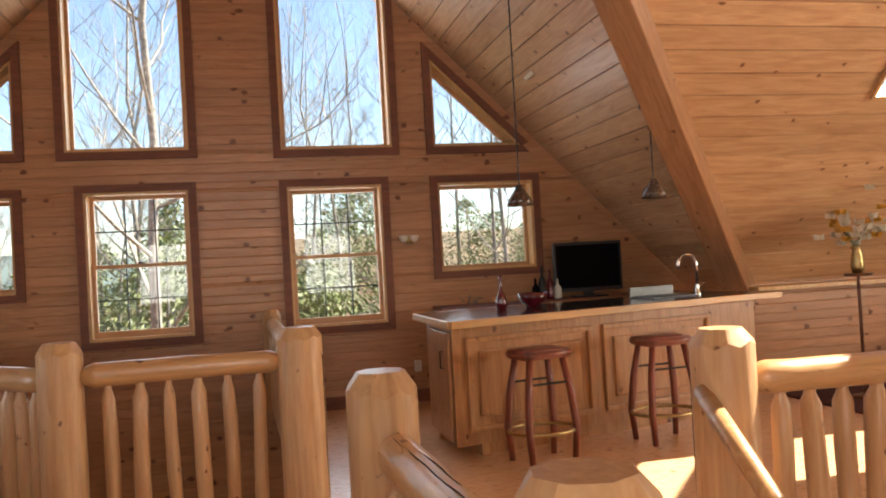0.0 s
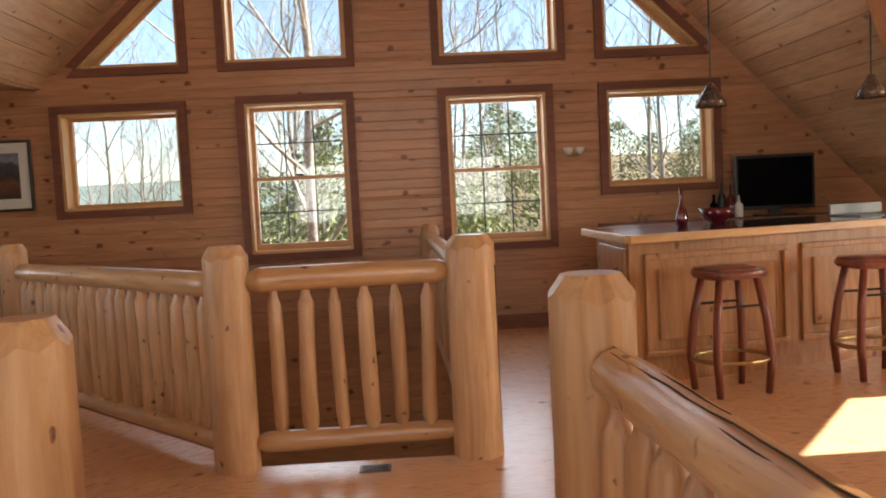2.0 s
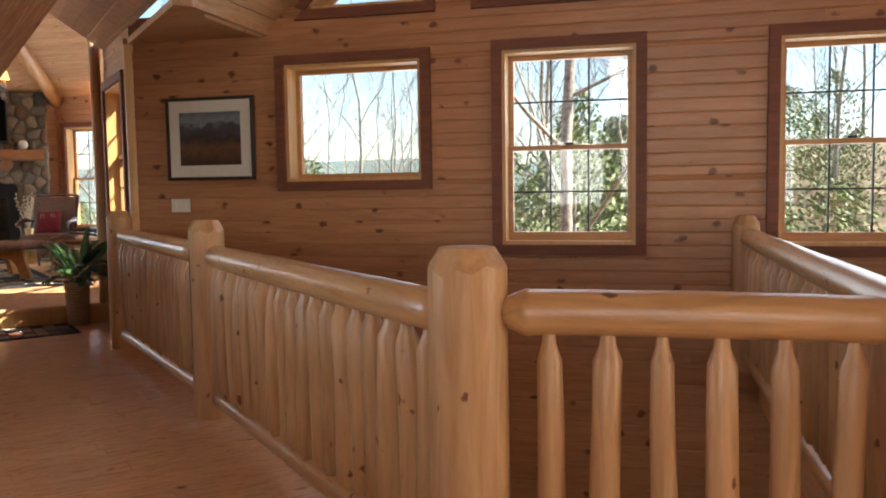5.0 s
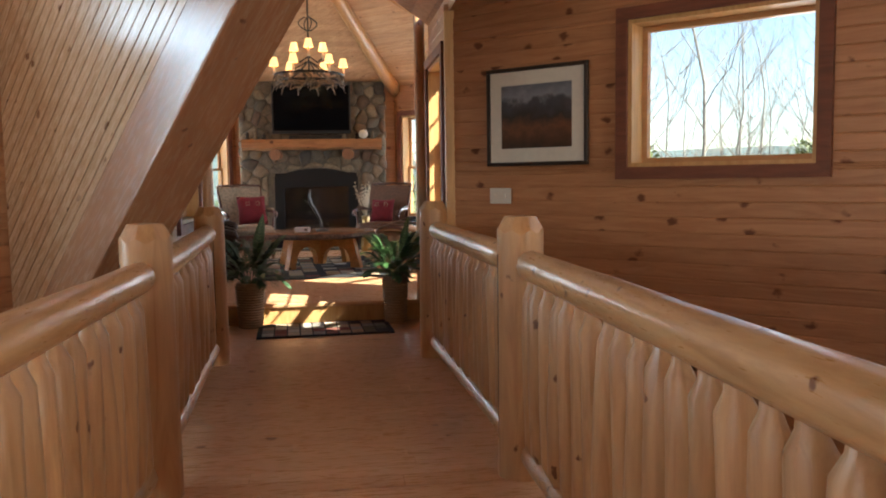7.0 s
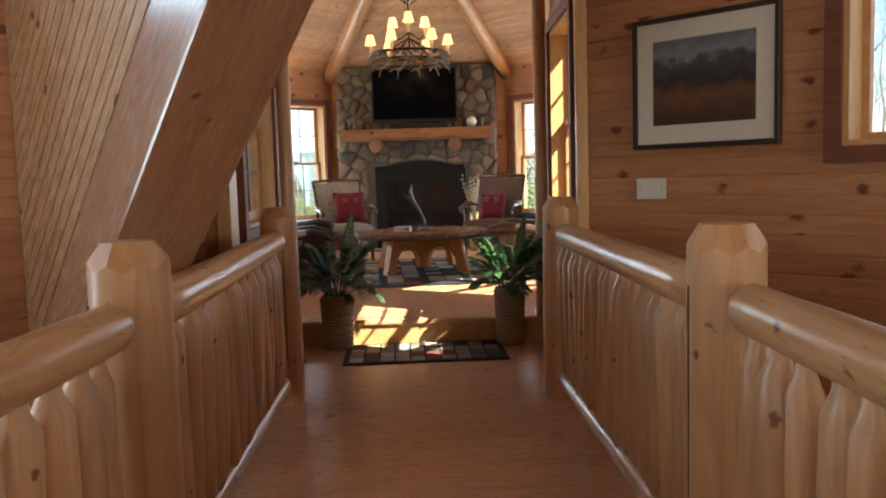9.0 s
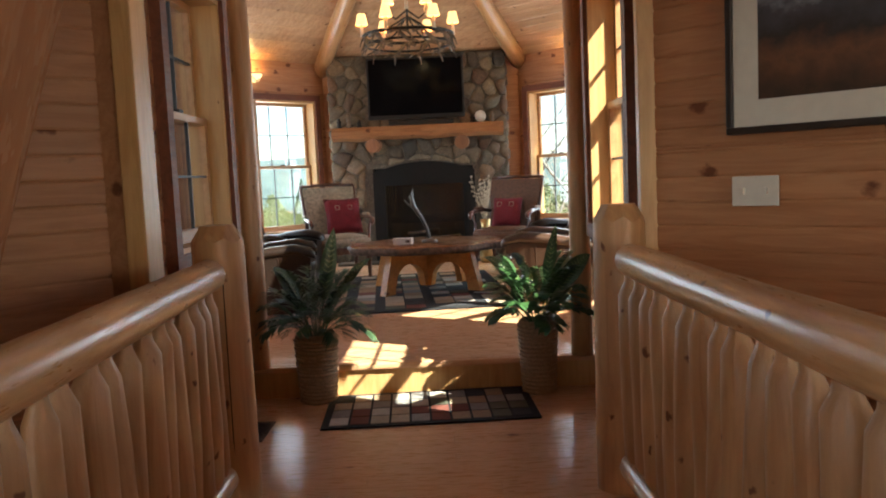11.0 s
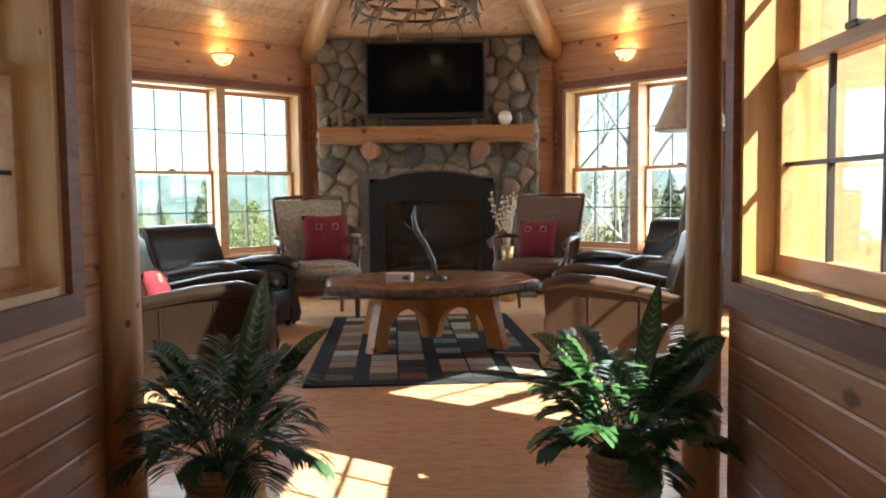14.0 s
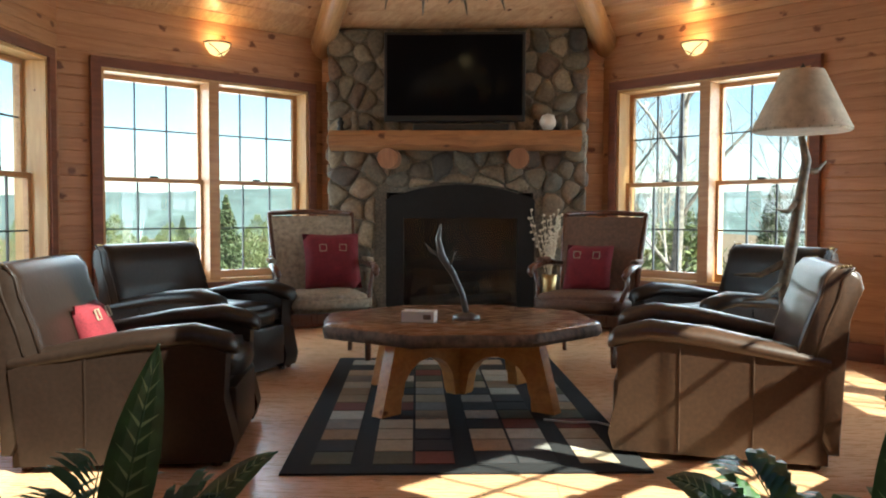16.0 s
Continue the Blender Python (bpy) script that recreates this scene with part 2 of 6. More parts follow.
# ---- siding: each board a piece of its wall ----
def board_mesh(b0, b1, t0, t1, z0, z1, deep, name, material):
    """A rounded log-siding board: bottom edge b0..b1, top edge t0..t1; local y points outward, into the wall."""
    h = z1 - z0
    e = min(0.008 / h, 0.3)
    rows = [(0.0, 0.1), (e * 0.4, 0.45), (e, 0.92), (0.5, 1.0), (1 - e, 0.92), (1 - e * 0.4, 0.45), (1.0, 0.1)]
    vs = []
    for f, d in rows:
        vs.append((b0 + (t0 - b0) * f, -deep * d, z0 + h * f))
        vs.append((b1 + (t1 - b1) * f, -deep * d, z0 + h * f))
    n = len(rows)
    fs = [(2 * i, 2 * i + 1, 2 * i + 3, 2 * i + 2) for i in range(n - 1)]
    k = len(vs)
    for f in (0.0, 1.0):
        vs.append((b0 + (t0 - b0) * f, 0.004, z0 + h * f))
        vs.append((b1 + (t1 - b1) * f, 0.004, z0 + h * f))
    fs.append(tuple([2 * i for i in range(n)] + [k + 2, k]))
    fs.append(tuple([k + 1, k + 3] + [2 * i + 1 for i in range(n - 1, -1, -1)]))
    me = bpy.data.meshes.new(name)
    me.from_pydata(vs, [], fs)
    me.materials.append(material)
    return me


def siding(wall, z0, z1, left, right, holes, material, rng, rise=0.090, deep=0.0055, m=None):
    """Boards on a wall. left(z), right(z): its ends; holes: (u0, u1, z0, z1)."""
    count = max(1, round((z1 - z0) / rise))
    dz = (z1 - z0) / count
    for i in range(count):
        a, b = z0 + i * dz, z0 + (i + 1) * dz
        cuts = sorted({a, b} | {h for hole in holes for h in hole[2:4] if a + 0.012 < h < b - 0.012})
        for c, d in zip(cuts, cuts[1:]):
            l0, l1, r0, r1 = left(c), left(d), right(c), right(d)
            blocks = sorted((h[0], h[1]) for h in holes if h[2] < (c + d) / 2 < h[3])
            spans, cur = [], (l0, l1)
            for u0, u1 in blocks:
                spans.append((cur, (u0, u0)))
                cur = (u1, u1)
            spans.append((cur, (r0, r1)))
            for (s0, s1), (e0, e1) in spans:
                if e0 - s0 < 0.03 and e1 - s1 < 0.03:
                    continue
                if e0 - s0 > 3.2:  # long rows are butted from two boards
                    cut = s0 + (e0 - s0) * (0.3 + 0.4 * rng.random())
                    pieces = [(s0, s1, cut - 0.002, cut - 0.002), (cut + 0.002, cut + 0.002, e0, e1)]
                else:
                    pieces = [(s0, s1, e0, e1)]
                for p0, p1, p2, p3 in pieces:
                    p2, p3 = max(p2, p0 + 0.002), max(p3, p1 + 0.002)
                    ob = new("board", board_mesh(p0, p2, p1, p3, c, d, deep * (0.9 + 0.2 * rng.random()), "board", material))
                    ob.parent = wall
                    if m is not None:
                        ob.matrix_basis = m


def wall_slab(name, outline, holes, thick, material, label, m):
    """A wall of thickness thick behind its face y = 0; outline(u) gives (bottom, top) at its break points; holes (u0, u1, z0, z1)."""
    us = sorted({u for u, *_ in outline} | {h for hole in holes for h in hole[:2]})

    def top(u):
        for (ua, ba, ta), (ub, bb, tb) in zip(outline, outline[1:]):
            if ua - 1e-6 <= u <= ub + 1e-6:
                f = (u - ua) / (ub - ua) if ub > ua else 0
                return ba + (bb - ba) * f, ta + (tb - ta) * f
    bm = bmesh.new()
    for a, b in zip(us, us[1:]):
        if b - a < 1e-4:
            continue
        (ba, ta), (bb, tb) = top(a + 1e-5), top(b - 1e-5)
        gaps = sorted((h[2], h[3]) for h in holes if h[0] < (a + b) / 2 < h[1])
        lo = (ba, bb)
        for g0, g1 in gaps:
            prism(bm, [(a, 0, lo[0]), (b, 0, lo[1]), (b, 0, g0), (a, 0, g0)], (0, thick, 0))
            lo = (g1, g1)
        if ta > lo[0] + 1e-3 or tb > lo[1] + 1e-3:
            prism(bm, [(a, 0, lo[0]), (b, 0, lo[1]), (b, 0, max(tb, lo[1])), (a, 0, max(ta, lo[0]))], (0, thick, 0))
    return solid(name, bm, material, label, "wall", m=m)


# ---- windows ----
CASING = 0.068


def window(name, m, u0, u1, z0, z1, kind, wall_depth=0.20, grid=(3, 2), sashes=1, casing=True, rake=None, label=""):
    """A window in an opening u0..u1, z0..z1 of a wall whose room face is y = 0 (y points outward). rake: height of the opening at u0 and at u1 for a slanted top."""
    w = thing(name, m, label, "window", kind="structure")
    ta, tb = rake or (z1, z1)
    slope = (tb - ta) / (u1 - u0)

    def bar(nm, poly, y0, y1, mat):
        return part(nm, prism(bmesh.new(), [(u, y0, z) for u, z in poly], (0, y1 - y0, 0)), mat, w)

    def ring(nm, d_in, d_out, y0, y1, mat):
        """Four or three bars round the opening, from d_out outside to d_in inside its edge."""
        k = math.sqrt(1 + slope * slope)
        L, R, B = u0, u1, z0
        tl = lambda d, u: ta + slope * (u - u0) + d * k
        o, i = d_out, -d_in
        bar(nm, [(L - o, B - o), (R + o, B - o), (R - d_in, B + d_in), (L + d_in, B + d_in)], y0, y1, mat)
        if ta - z0 > 0.05:
            bar(nm, [(L - o, B - o), (L + d_in, B + d_in), (L + d_in, tl(i, L + d_in)), (L - o, tl(o, L - o))], y0, y1, mat)
        if tb - z0 > 0.05:
            bar(nm, [(R + o, B - o), (R - d_in, B + d_in), (R - d_in, tl(i, R - d_in)), (R + o, tl(o, R + o))], y0, y1, mat)
        bar(nm, [(L - o, tl(o, L - o)), (L + d_in, tl(i, L + d_in)), (R - d_in, tl(i, R - d_in)), (R + o, tl(o, R + o))], y0, y1, mat)

    if casing:
        ring("casing", 0.004, CASING, -0.052, 0.0, trim_red)
    ring("jamb", 0.028, -0.002, -0.03, wall_depth, jamb_pine)
    y = wall_depth - 0.075
    if kind == "fixed":
        ring("sash", 0.06, -0.024, y, y + 0.05, sash_pine)
        poly = [(u0 + 0.05, z0 + 0.05), (u1 - 0.05, z0 + 0.05), (u1 - 0.05, max(tb - 0.05, z0 + 0.06)), (u0 + 0.05, max(ta - 0.05, z0 + 0.06))]
        pane = bar("pane", poly, y + 0.02, y + 0.026, glass)
        pane.visible_shadow = False
        return w
    span = (u1 - u0) / sashes
    for s in range(sashes):
        a, b = u0 + s * span + (0.028 if s == 0 else 0.03), u0 + (s + 1) * span - (0.028 if s == sashes - 1 else 0.03)
        if s:
            part("mullion", boxed(u0 + s * span - 0.045, u0 + s * span + 0.045, -0.035, wall_depth, z0 + 0.02, z1 - 0.02, 0.006), sash_pine, w)
        mid = (z0 + z1) / 2
        for lo, hi, yy in ((z0 + 0.028, mid + 0.018, y - 0.045), (mid - 0.018, z1 - 0.028, y)):
            upper = yy == y
            for nm, q in (("sash_rail", (a, b, lo, lo + (0.036 if upper else 0.06))), ("sash_rail", (a, b, hi - 0.036, hi)),
                          ("sash_stile", (a, a + 0.036, lo, hi)), ("sash_stile", (b - 0.036, b, lo, hi))):
                part(nm, boxed(q[0], q[1], yy + (0.001 if nm == "sash_stile" else 0), yy + 0.04, q[2], q[3], 0.004), sash_pine, w)
            gx, gz = grid
            for i in range(1, gx):
                u = a + 0.036 + (b - a - 0.072) * i / gx
                part("muntin", boxed(u - 0.006, u + 0.006, yy + 0.010, yy + 0.026, lo + 0.03, hi - 0.03), muntin_dark, w)
            for i in range(1, gz):
                zz = lo + 0.05 + (hi - lo - 0.086) * i / gz
                part("muntin", boxed(a + 0.03, b - 0.03, yy + 0.011, yy + 0.027, zz - 0.006, zz + 0.006), muntin_dark, w)
            pane = part("pane", boxed(a + 0.03, b - 0.03, yy + 0.028, yy + 0.032, lo + 0.03, hi - 0.03), glass, w)
            pane.visible_shadow = False
        part("sash_lock", boxed((a + b) / 2 - 0.03, (a + b) / 2 + 0.03, y - 0.05, y - 0.015, mid + 0.018, mid + 0.034, 0.004), iron, w)
    return w

# ---- large structure ----
def tw(x, y):
    v = T @ Vector((x, y, 0))
    return (v.x, v.y)


GY, RIDGE_X, RIDGE_Z = 8.46, 0.69, 5.61   # the gable wall's face; the roof falls at 45 degrees both ways
rng = random.Random(7)
roof_r = lambda z: 6.30 - z
roof_l = lambda z: z - 4.92

GABLE_HOLES = {  # openings: u0, u1, z0, z1, kind, heights of a slanted top
    "window_1": (-2.352, -1.278, 1.288, 2.169, "fixed", None),
    "window_2": (-0.692, 0.240, 0.814, 2.190, "double", None),
    "window_3": (1.145, 2.073, 0.810, 2.184, "double", None),
    "window_4": (2.635, 3.645, 1.275, 2.175, "fixed", None),
    "window_5": (-2.177, -1.238, 2.558, 3.432, "fixed", (2.558, 3.432)),
    "window_6": (-0.832, 0.266, 2.558, 5.12, "fixed", (4.10, 5.12)),
    "window_7": (1.108, 2.202, 2.538, 5.12, "fixed", (5.12, 4.10)),
    "window_8": (2.618, 3.557, 2.533, 3.437, "fixed", (3.437, 2.533)),
}
holes = [h[:4] for h in GABLE_HOLES.values()]
gable_m = pose(0, GY, 0)
gable_line = [(-3.69, -2.75, 2.60), (-2.34, -2.75, 2.60), (RIDGE_X, -2.75, RIDGE_Z), (6.29, -2.75, 0.02)]
wall_gable = wall_slab("wall_north", gable_line, holes, 0.20, siding_x, "gable wall clad in honey-coloured knotty pine log siding", gable_m)
fill = bmesh.new()
for u0, u1, z0, z1, kind, rake in GABLE_HOLES.values():
    if rake:
        if rake[0] < rake[1]:
            prism(fill, [(u0, 0, rake[0]), (u1, 0, rake[1]), (u0, 0, z1 + 0.001)], (0, 0.199, 0))
        else:
            prism(fill, [(u0, 0, rake[0]), (u1, 0, rake[1]), (u1, 0, z1 + 0.001)], (0, 0.199, 0))
part("wall_infill", fill, siding_x, wall_gable)
siding(wall_gable, 0.0, 5.5, lambda z: -3.68 if z < 2.40 else roof_l(z), roof_r, holes, siding_x, rng)
siding(wall_gable, -2.74, 0.0, lambda z: -3.68, lambda z: 1.02, [], siding_x, rng, rise=0.15)
for name, (u0, u1, z0, z1, kind, rake) in GABLE_HOLES.items():
    tall = kind == "double"
    window(name, gable_m, u0, u1, z0, z1, kind, rake=rake, label=("double-hung window with dark muntins" if tall else "fixed picture window") + " in a red-brown stained pine casing")

# ceilings of the north wing: boards are part of each ceiling's one mesh
def boarded(name, rows, material, label, thick=0.03, gap=0.006, bevel=0.007):
    """rows: each a pair of long edges (a0, a1), (b0, b1) of a board, and the way to its back."""
    vs, fs = [], []
    for (a0, a1), (b0, b1), back in rows:
        a0, a1, b0, b1, back = (Vector(v) for v in (a0, a1, b0, b1, back))
        w = (b0 - a0)
        wl = w.length
        if wl < 1e-4:
            w, wl = (b1 - a1), (b1 - a1).length
        w = w / wl
        k = len(vs)
        for e0, e1, s in ((a0, a1, 1), (b0, b1, -1)):
            for off, dep in ((0.0, thick), (gap / 2, bevel), (bevel, 0.0)):
                vs += [e0 + w * off * s + back * dep, e1 + w * off * s + back * dep]
        o = [0, 2, 4, 10, 8, 6]
        for i, j in zip(o, o[1:]):
            fs.append((k + i, k + i + 1, k + j + 1, k + j))
    me = bpy.data.meshes.new(name)
    me.from_pydata([tuple(v) for v in vs], [], fs)
    me.materials.append(material)
    return tagged(new(name, me), label=label, kind="structure", category="ceiling")


VALLEY = 2.10  # the valleys run at y = x + VALLEY and its mirror image


rows, s = [], 0.0
W = 0.135
while s < (RIDGE_X + 2.54):   # west slope, boards along y
    x0, x1 = RIDGE_X - s, max(RIDGE_X - s - W, -2.54)
    f = lambda x: max(3.48 - x, 2.79, (2.405 + max(0, 3.22 - (4.92 + x)) / 0.69) / 0.70711 - x if x < -1.70 else 0)
    rows.append((((x0, f(x0), x0 + 4.92), (x0, GY, x0 + 4.92)), ((x1, f(x1), x1 + 4.92), (x1, GY, x1 + 4.92)), (-0.7, 0, 0.7)))
    s += W
boarded("ceiling_1", rows, ceiling_y, "sloping ceiling of tongue-and-groove knotty pine boards")
rows, s = [], 0.0
while s < 5.58:   # east slope
    x0, x1 = RIDGE_X + s, min(RIDGE_X + s + W, 6.28)
    f = lambda x: min(max(x + VALLEY, 2.79), GY - 0.01)
    rows.append((((x0, f(x0), 6.3 - x0), (x0, GY, 6.3 - x0)), ((x1, f(x1), 6.3 - x1), (x1, GY, 6.3 - x1)), (0.7, 0, 0.7)))
    s += W
boarded("ceiling_2", rows, ceiling_y, "sloping ceiling of tongue-and-groove knotty pine boards")
# unseen openings, placed so that sun lands on the floor and newel
SKYLIGHTS = [(5.62, 6.22, 5.10, 5.90), (6.70, 7.60, 5.22, 6.02), (5.62, 6.62, 3.48, 4.40)]
rows, y = [], 2.79
while y < 7.42:   # east wing, north slope, boards along x
    y0, y1 = y, min(y + W, 7.42)
    gaps = [(a, b) for a, b, c, d in SKYLIGHTS if c < (y0 + y1) / 2 < d]
    ends = [(y0 - VALLEY, y1 - VALLEY)] + [(q, q) for g in sorted(gaps) for q in g] + [(9.6, 9.6)]
    for (a0, a1), (b0, b1) in zip(ends[::2], ends[1::2]):
        rows.append((((a0, y0, 8.40 - y0), (b0, y0, 8.40 - y0)), ((a1, y1, 8.40 - y1), (b1, y1, 8.40 - y1)), (0, 0.7, 0.7)))
    y += W
boarded("ceiling_3", rows, ceiling_x, "sunlit sloping ceiling of knotty pine boards")
rows, y = [], 2.79
while y < 6.0:   # west wing, north slope
    y0, y1 = y, min(y + W, 6.0)
    g = lambda q: min(3.48 - q, (2.405 - max(0, q - 5.18) / 0.69) / 0.70711 - q if q > 5.18 else 9)
    rows.append((((-5.1, y0, 8.40 - y0), (g(y0), y0, 8.40 - y0)), ((-5.1, y1, 8.40 - y1), (g(y1), y1, 8.40 - y1)), (0, 0.7, 0.7)))
    y += W
boarded("ceiling_4", rows, ceiling_x, "sloping ceiling of knotty pine boards")
rows = []
SY = -3.2
for k in range(21):   # south wing, both slopes
    for s in (1, -1):
        d0, d1 = k * 0.27, min((k + 1) * 0.27, 5.58)
        x0, x1 = RIDGE_X + s * d0, RIDGE_X + s * d1
        f = lambda d: max(2.79 - d, SY)
        rows.append((((x0, SY, RIDGE_Z - d0), (x0, f(d0), RIDGE_Z - d0)), ((x1, SY, RIDGE_Z - d1), (x1, f(d1), RIDGE_Z - d1)), (0.7 * s, 0, 0.7)))
boarded("ceiling_5", rows, ceiling_y, "sloping ceiling of knotty pine boards")
rows = []
for k in range(21):   # south slopes of the east and west wings
    d0, d1 = k * 0.27, min((k + 1) * 0.27, 5.58)
    for s, end in ((1, 9.6), (-1, -5.1)):
        y0, y1 = 2.79 - d0, 2.79 - d1
        a0, a1 = RIDGE_X + s * d0, RIDGE_X + s * d1
        rows.append((((a0, y0, RIDGE_Z - d0), (end, y0, RIDGE_Z - d0)), ((a1, y1, RIDGE_Z - d1), (end, y1, RIDGE_Z - d1)), (0, -0.7, 0.7)))
boarded("ceiling_8", rows, ceiling_x, "sloping ceiling of knotty pine boards")
for a, b, c, d in SKYLIGHTS:
    sl = thing("skylight", pose(0, c, 8.40 - c, -45), "unseen pine-framed skylight placed to let sun in", "skylight", kind="structure")
    L = (d - c) * 1.4142
    for nm, q in (("frame_rail", (a - 0.03, b + 0.03, -0.03, 0.0)), ("frame_rail", (a - 0.03, b + 0.03, L, L + 0.03)), ("frame_stile", (a - 0.03, a, 0.0, L)), ("frame_stile", (b, b + 0.03, 0.0, L))):
        part(nm, boxed(q[0], q[1], q[2], q[3], -0.03, 0.12, 0.004), jamb_pine, sl)
    pane = part("pane", boxed(a, b, 0, L, 0.09, 0.095), glass, sl)
    pane.visible_shadow = False
# flat ceiling over the corner of the bridge and the neck
flat = bmesh.new()
prism(flat, [(-2.48, 7.40, 2.40), (-2.48, GY, 2.40), (-3.75, GY, 2.40), (*tw(3.36, 8.6), 2.40), (*tw(3.36, 7.0), 2.40)], (0, 0, 0.05))
prism(flat, [(-5.1, 6.04, 2.40), (*tw(1.45, 7.1), 2.40), (*tw(1.45, 8.5), 2.40), (-5.1, 7.0, 2.40)], (0, 0, 0.05))
solid("ceiling_6", flat, ceiling_x, "low flat pine ceiling over the bridge corner", "ceiling")
rows = []
for k in range(9):   # gabled vault over the bridge's end and the neck, boards along it
    for s in (1, -1):
        d0, d1 = k * 0.118, min((k + 1) * 0.118, 0.985)
        pts = [T @ Vector((2.405 + s * d, y, 3.22 - 0.69 * d)) for d in (d0, d1) for y in (4.80 + 1.98 * d, 9.93)]
        rows.append(((pts[0], pts[1]), (pts[2], pts[3]), (0, 0, 1)))
boarded("ceiling_9", rows, ceiling_x, "gabled pine vault over the passage to the turret")
# valley beam of the east wing
def beam_between(name, p, q, wide, deep, up, material, label, category="beam", bevel=0.012):
    p, q = Vector(p), Vector(q)
    d = (q - p)
    L = d.length
    d.normalize()
    side = d.cross(Vector(up)).normalized()
    nrm = side.cross(d)
    m = Matrix((d, side, nrm)).transposed().to_4x4()
    m.translation = p
    bm = boxed(0, L, -wide / 2, wide / 2, -deep / 2, deep / 2, bevel)
    return solid(name, bm, material, label, category, m=m)


beam_between("valley_beam", (0.75, 2.85, 5.50), (6.1, 8.2, 0.15), 0.24, 0.24, (1, 1, 2), beam_x, "thick varnished pine valley beam")
# bulkhead over the rafter, closing the west wing's end
bulk_pine = wood("bulkhead_pine", (0.64, 0.45, 0.29), (0.52, 0.34, 0.20), "x", knots=0.9, rough=0.26, spread=0.12, gloss=0.8)
SLANT = pose(0, 0, 0, 0, -45, 0)
bulk = bmesh.new()
prism(bulk, [(-5.0, 6.0, -0.3), (-4.95, 6.0, -0.3), (-2.0, 6.0, 2.66), (-2.3, 6.0, 2.85), (-5.0, 6.0, 2.85)], (0, 0.06, 0))
bulkhead = solid("wall_bulkhead", bulk, trim_red, "pine bulkhead wall of slanting grooved boards", "wall")
k = 0
while k < 60:   # slanting boards parallel to the rafter
    off = 0.12 + k * 0.098
    x_hi = 2.83 - 4.72 - off
    o2 = off + 0.088
    x_hi2, x_lo2 = 2.83 - 4.72 - o2, max(-4.98, -0.3 - 4.72 - o2)
    x_lo = max(-4.98, -0.3 - 4.72 - off)
    if x_hi2 <= -4.97:
        break
    bm = bmesh.new()
    prism(bm, [(x_lo, 5.982, x_lo + 4.72 + off), (x_hi, 5.982, 2.83), (x_hi2, 5.982, 2.83), (x_lo2, 5.982, x_lo2 + 4.72 + o2)], (0, 0.016, 0))
    bmesh.ops.transform(bm, matrix=SLANT.inverted(), verts=bm.verts)
    part("board", bm, bulk_pine, bulkhead, m=SLANT)
    k += 1
rafter_pine = wood("varnished_rafter", (0.36, 0.185, 0.10), (0.27, 0.125, 0.065), "x", knots=0.6, rough=0.24, spread=0.05, gloss=1.0)
beam_between("rafter", (-5.00, 5.93, -0.26), (-1.74, 5.93, 3.00), 0.30, 0.25, (-1, 0, 1), rafter_pine, "broad varnished pine rafter along the bulkhead")

# unseen roof overhang outside the gable, added to block grazing sun
for name, xa, xb in (("roof_1", RIDGE_X, 6.6), ("roof_2", RIDGE_X, -2.2)):
    lift = lambda x: RIDGE_Z + 0.28 - abs(x - RIDGE_X)
    eave = prism(bmesh.new(), [(xa, GY + 0.21, lift(xa)), (xb, GY + 0.21, lift(xb)), (xb, GY + 0.21, lift(xb) + 0.14), (xa, GY + 0.21, lift(xa) + 0.14)], (0, 0.76, 0))
    solid(name, eave, beam_x, "unseen sun-blocking overhang added outside the gable", "roof")

# unseen deck, added to stop sun leaking in above the vault
solid("roof_3", boxed(-4.6, -1.67, 5.14, 8.66, 3.28, 3.34), beam_x, "unseen flat deck added over the passage to block sun", "roof")

# west wall
west_m = pose(-5.0, 0, 0, 0, 0, 90)   # x runs along +y, y points outward (west)
wall_west = wall_slab("wall_west", [(-3.2, -2.75, 0.1), (-0.3, -2.75, 2.5), (2.79, -2.75, 5.6), (6.0, -2.75, 2.44), (6.98, -2.75, 2.44)], [(2.6, 5.3, 0.5, 2.5)], 0.2, siding_x, "west wall clad in knotty pine siding", west_m)
siding(wall_west, 0.0, 2.43, lambda z: 4.0, lambda z: 6.93, [(2.6, 5.3, 0.5, 2.5)], siding_x, rng)
siding(wall_west, -2.74, 0.0, lambda z: 2.0, lambda z: 6.93, [], siding_x, rng, rise=0.15)

# unseen window, added where the bulkhead and rafter mirror the west wall
window("window_19", west_m, 2.6, 5.3, 0.5, 2.5, "fixed", label="unseen broad window added in the west wall")
# knee wall, east and south walls
wall_knee = wall_slab("wall_knee", [(5.2, 0, 1.0), (9.6, 0, 1.0)], [], 0.15, siding_x, "low pine knee wall under the sunlit slope", pose(0, 7.36, 0))
siding(wall_knee, 0.0, 0.98, lambda z: 5.3, lambda z: 9.6, [], siding_x, rng)
# unseen windows, added round the warm bounce lamp
east_holes = [(-2.6, -1.5, 0.75, 2.2), (-4.2, -3.1, 0.75, 2.2)]
wall_east = wall_slab("wall_east", [(-7.5, 0, 1.0), (-2.79, 0, 5.6), (3.2, 0, 0.1)], east_holes, 0.2, siding_x, "east end wall in pine siding", pose(9.6, 0, 0, 0, 0, -90))
for i, h in enumerate(east_holes):
    window("window_%d" % (20 + i), pose(9.6, 0, 0, 0, 0, -90), *h, "double", label="unseen double-hung window added in the east end wall")
south_m = pose(0, SY, 0, 0, 0, 180)
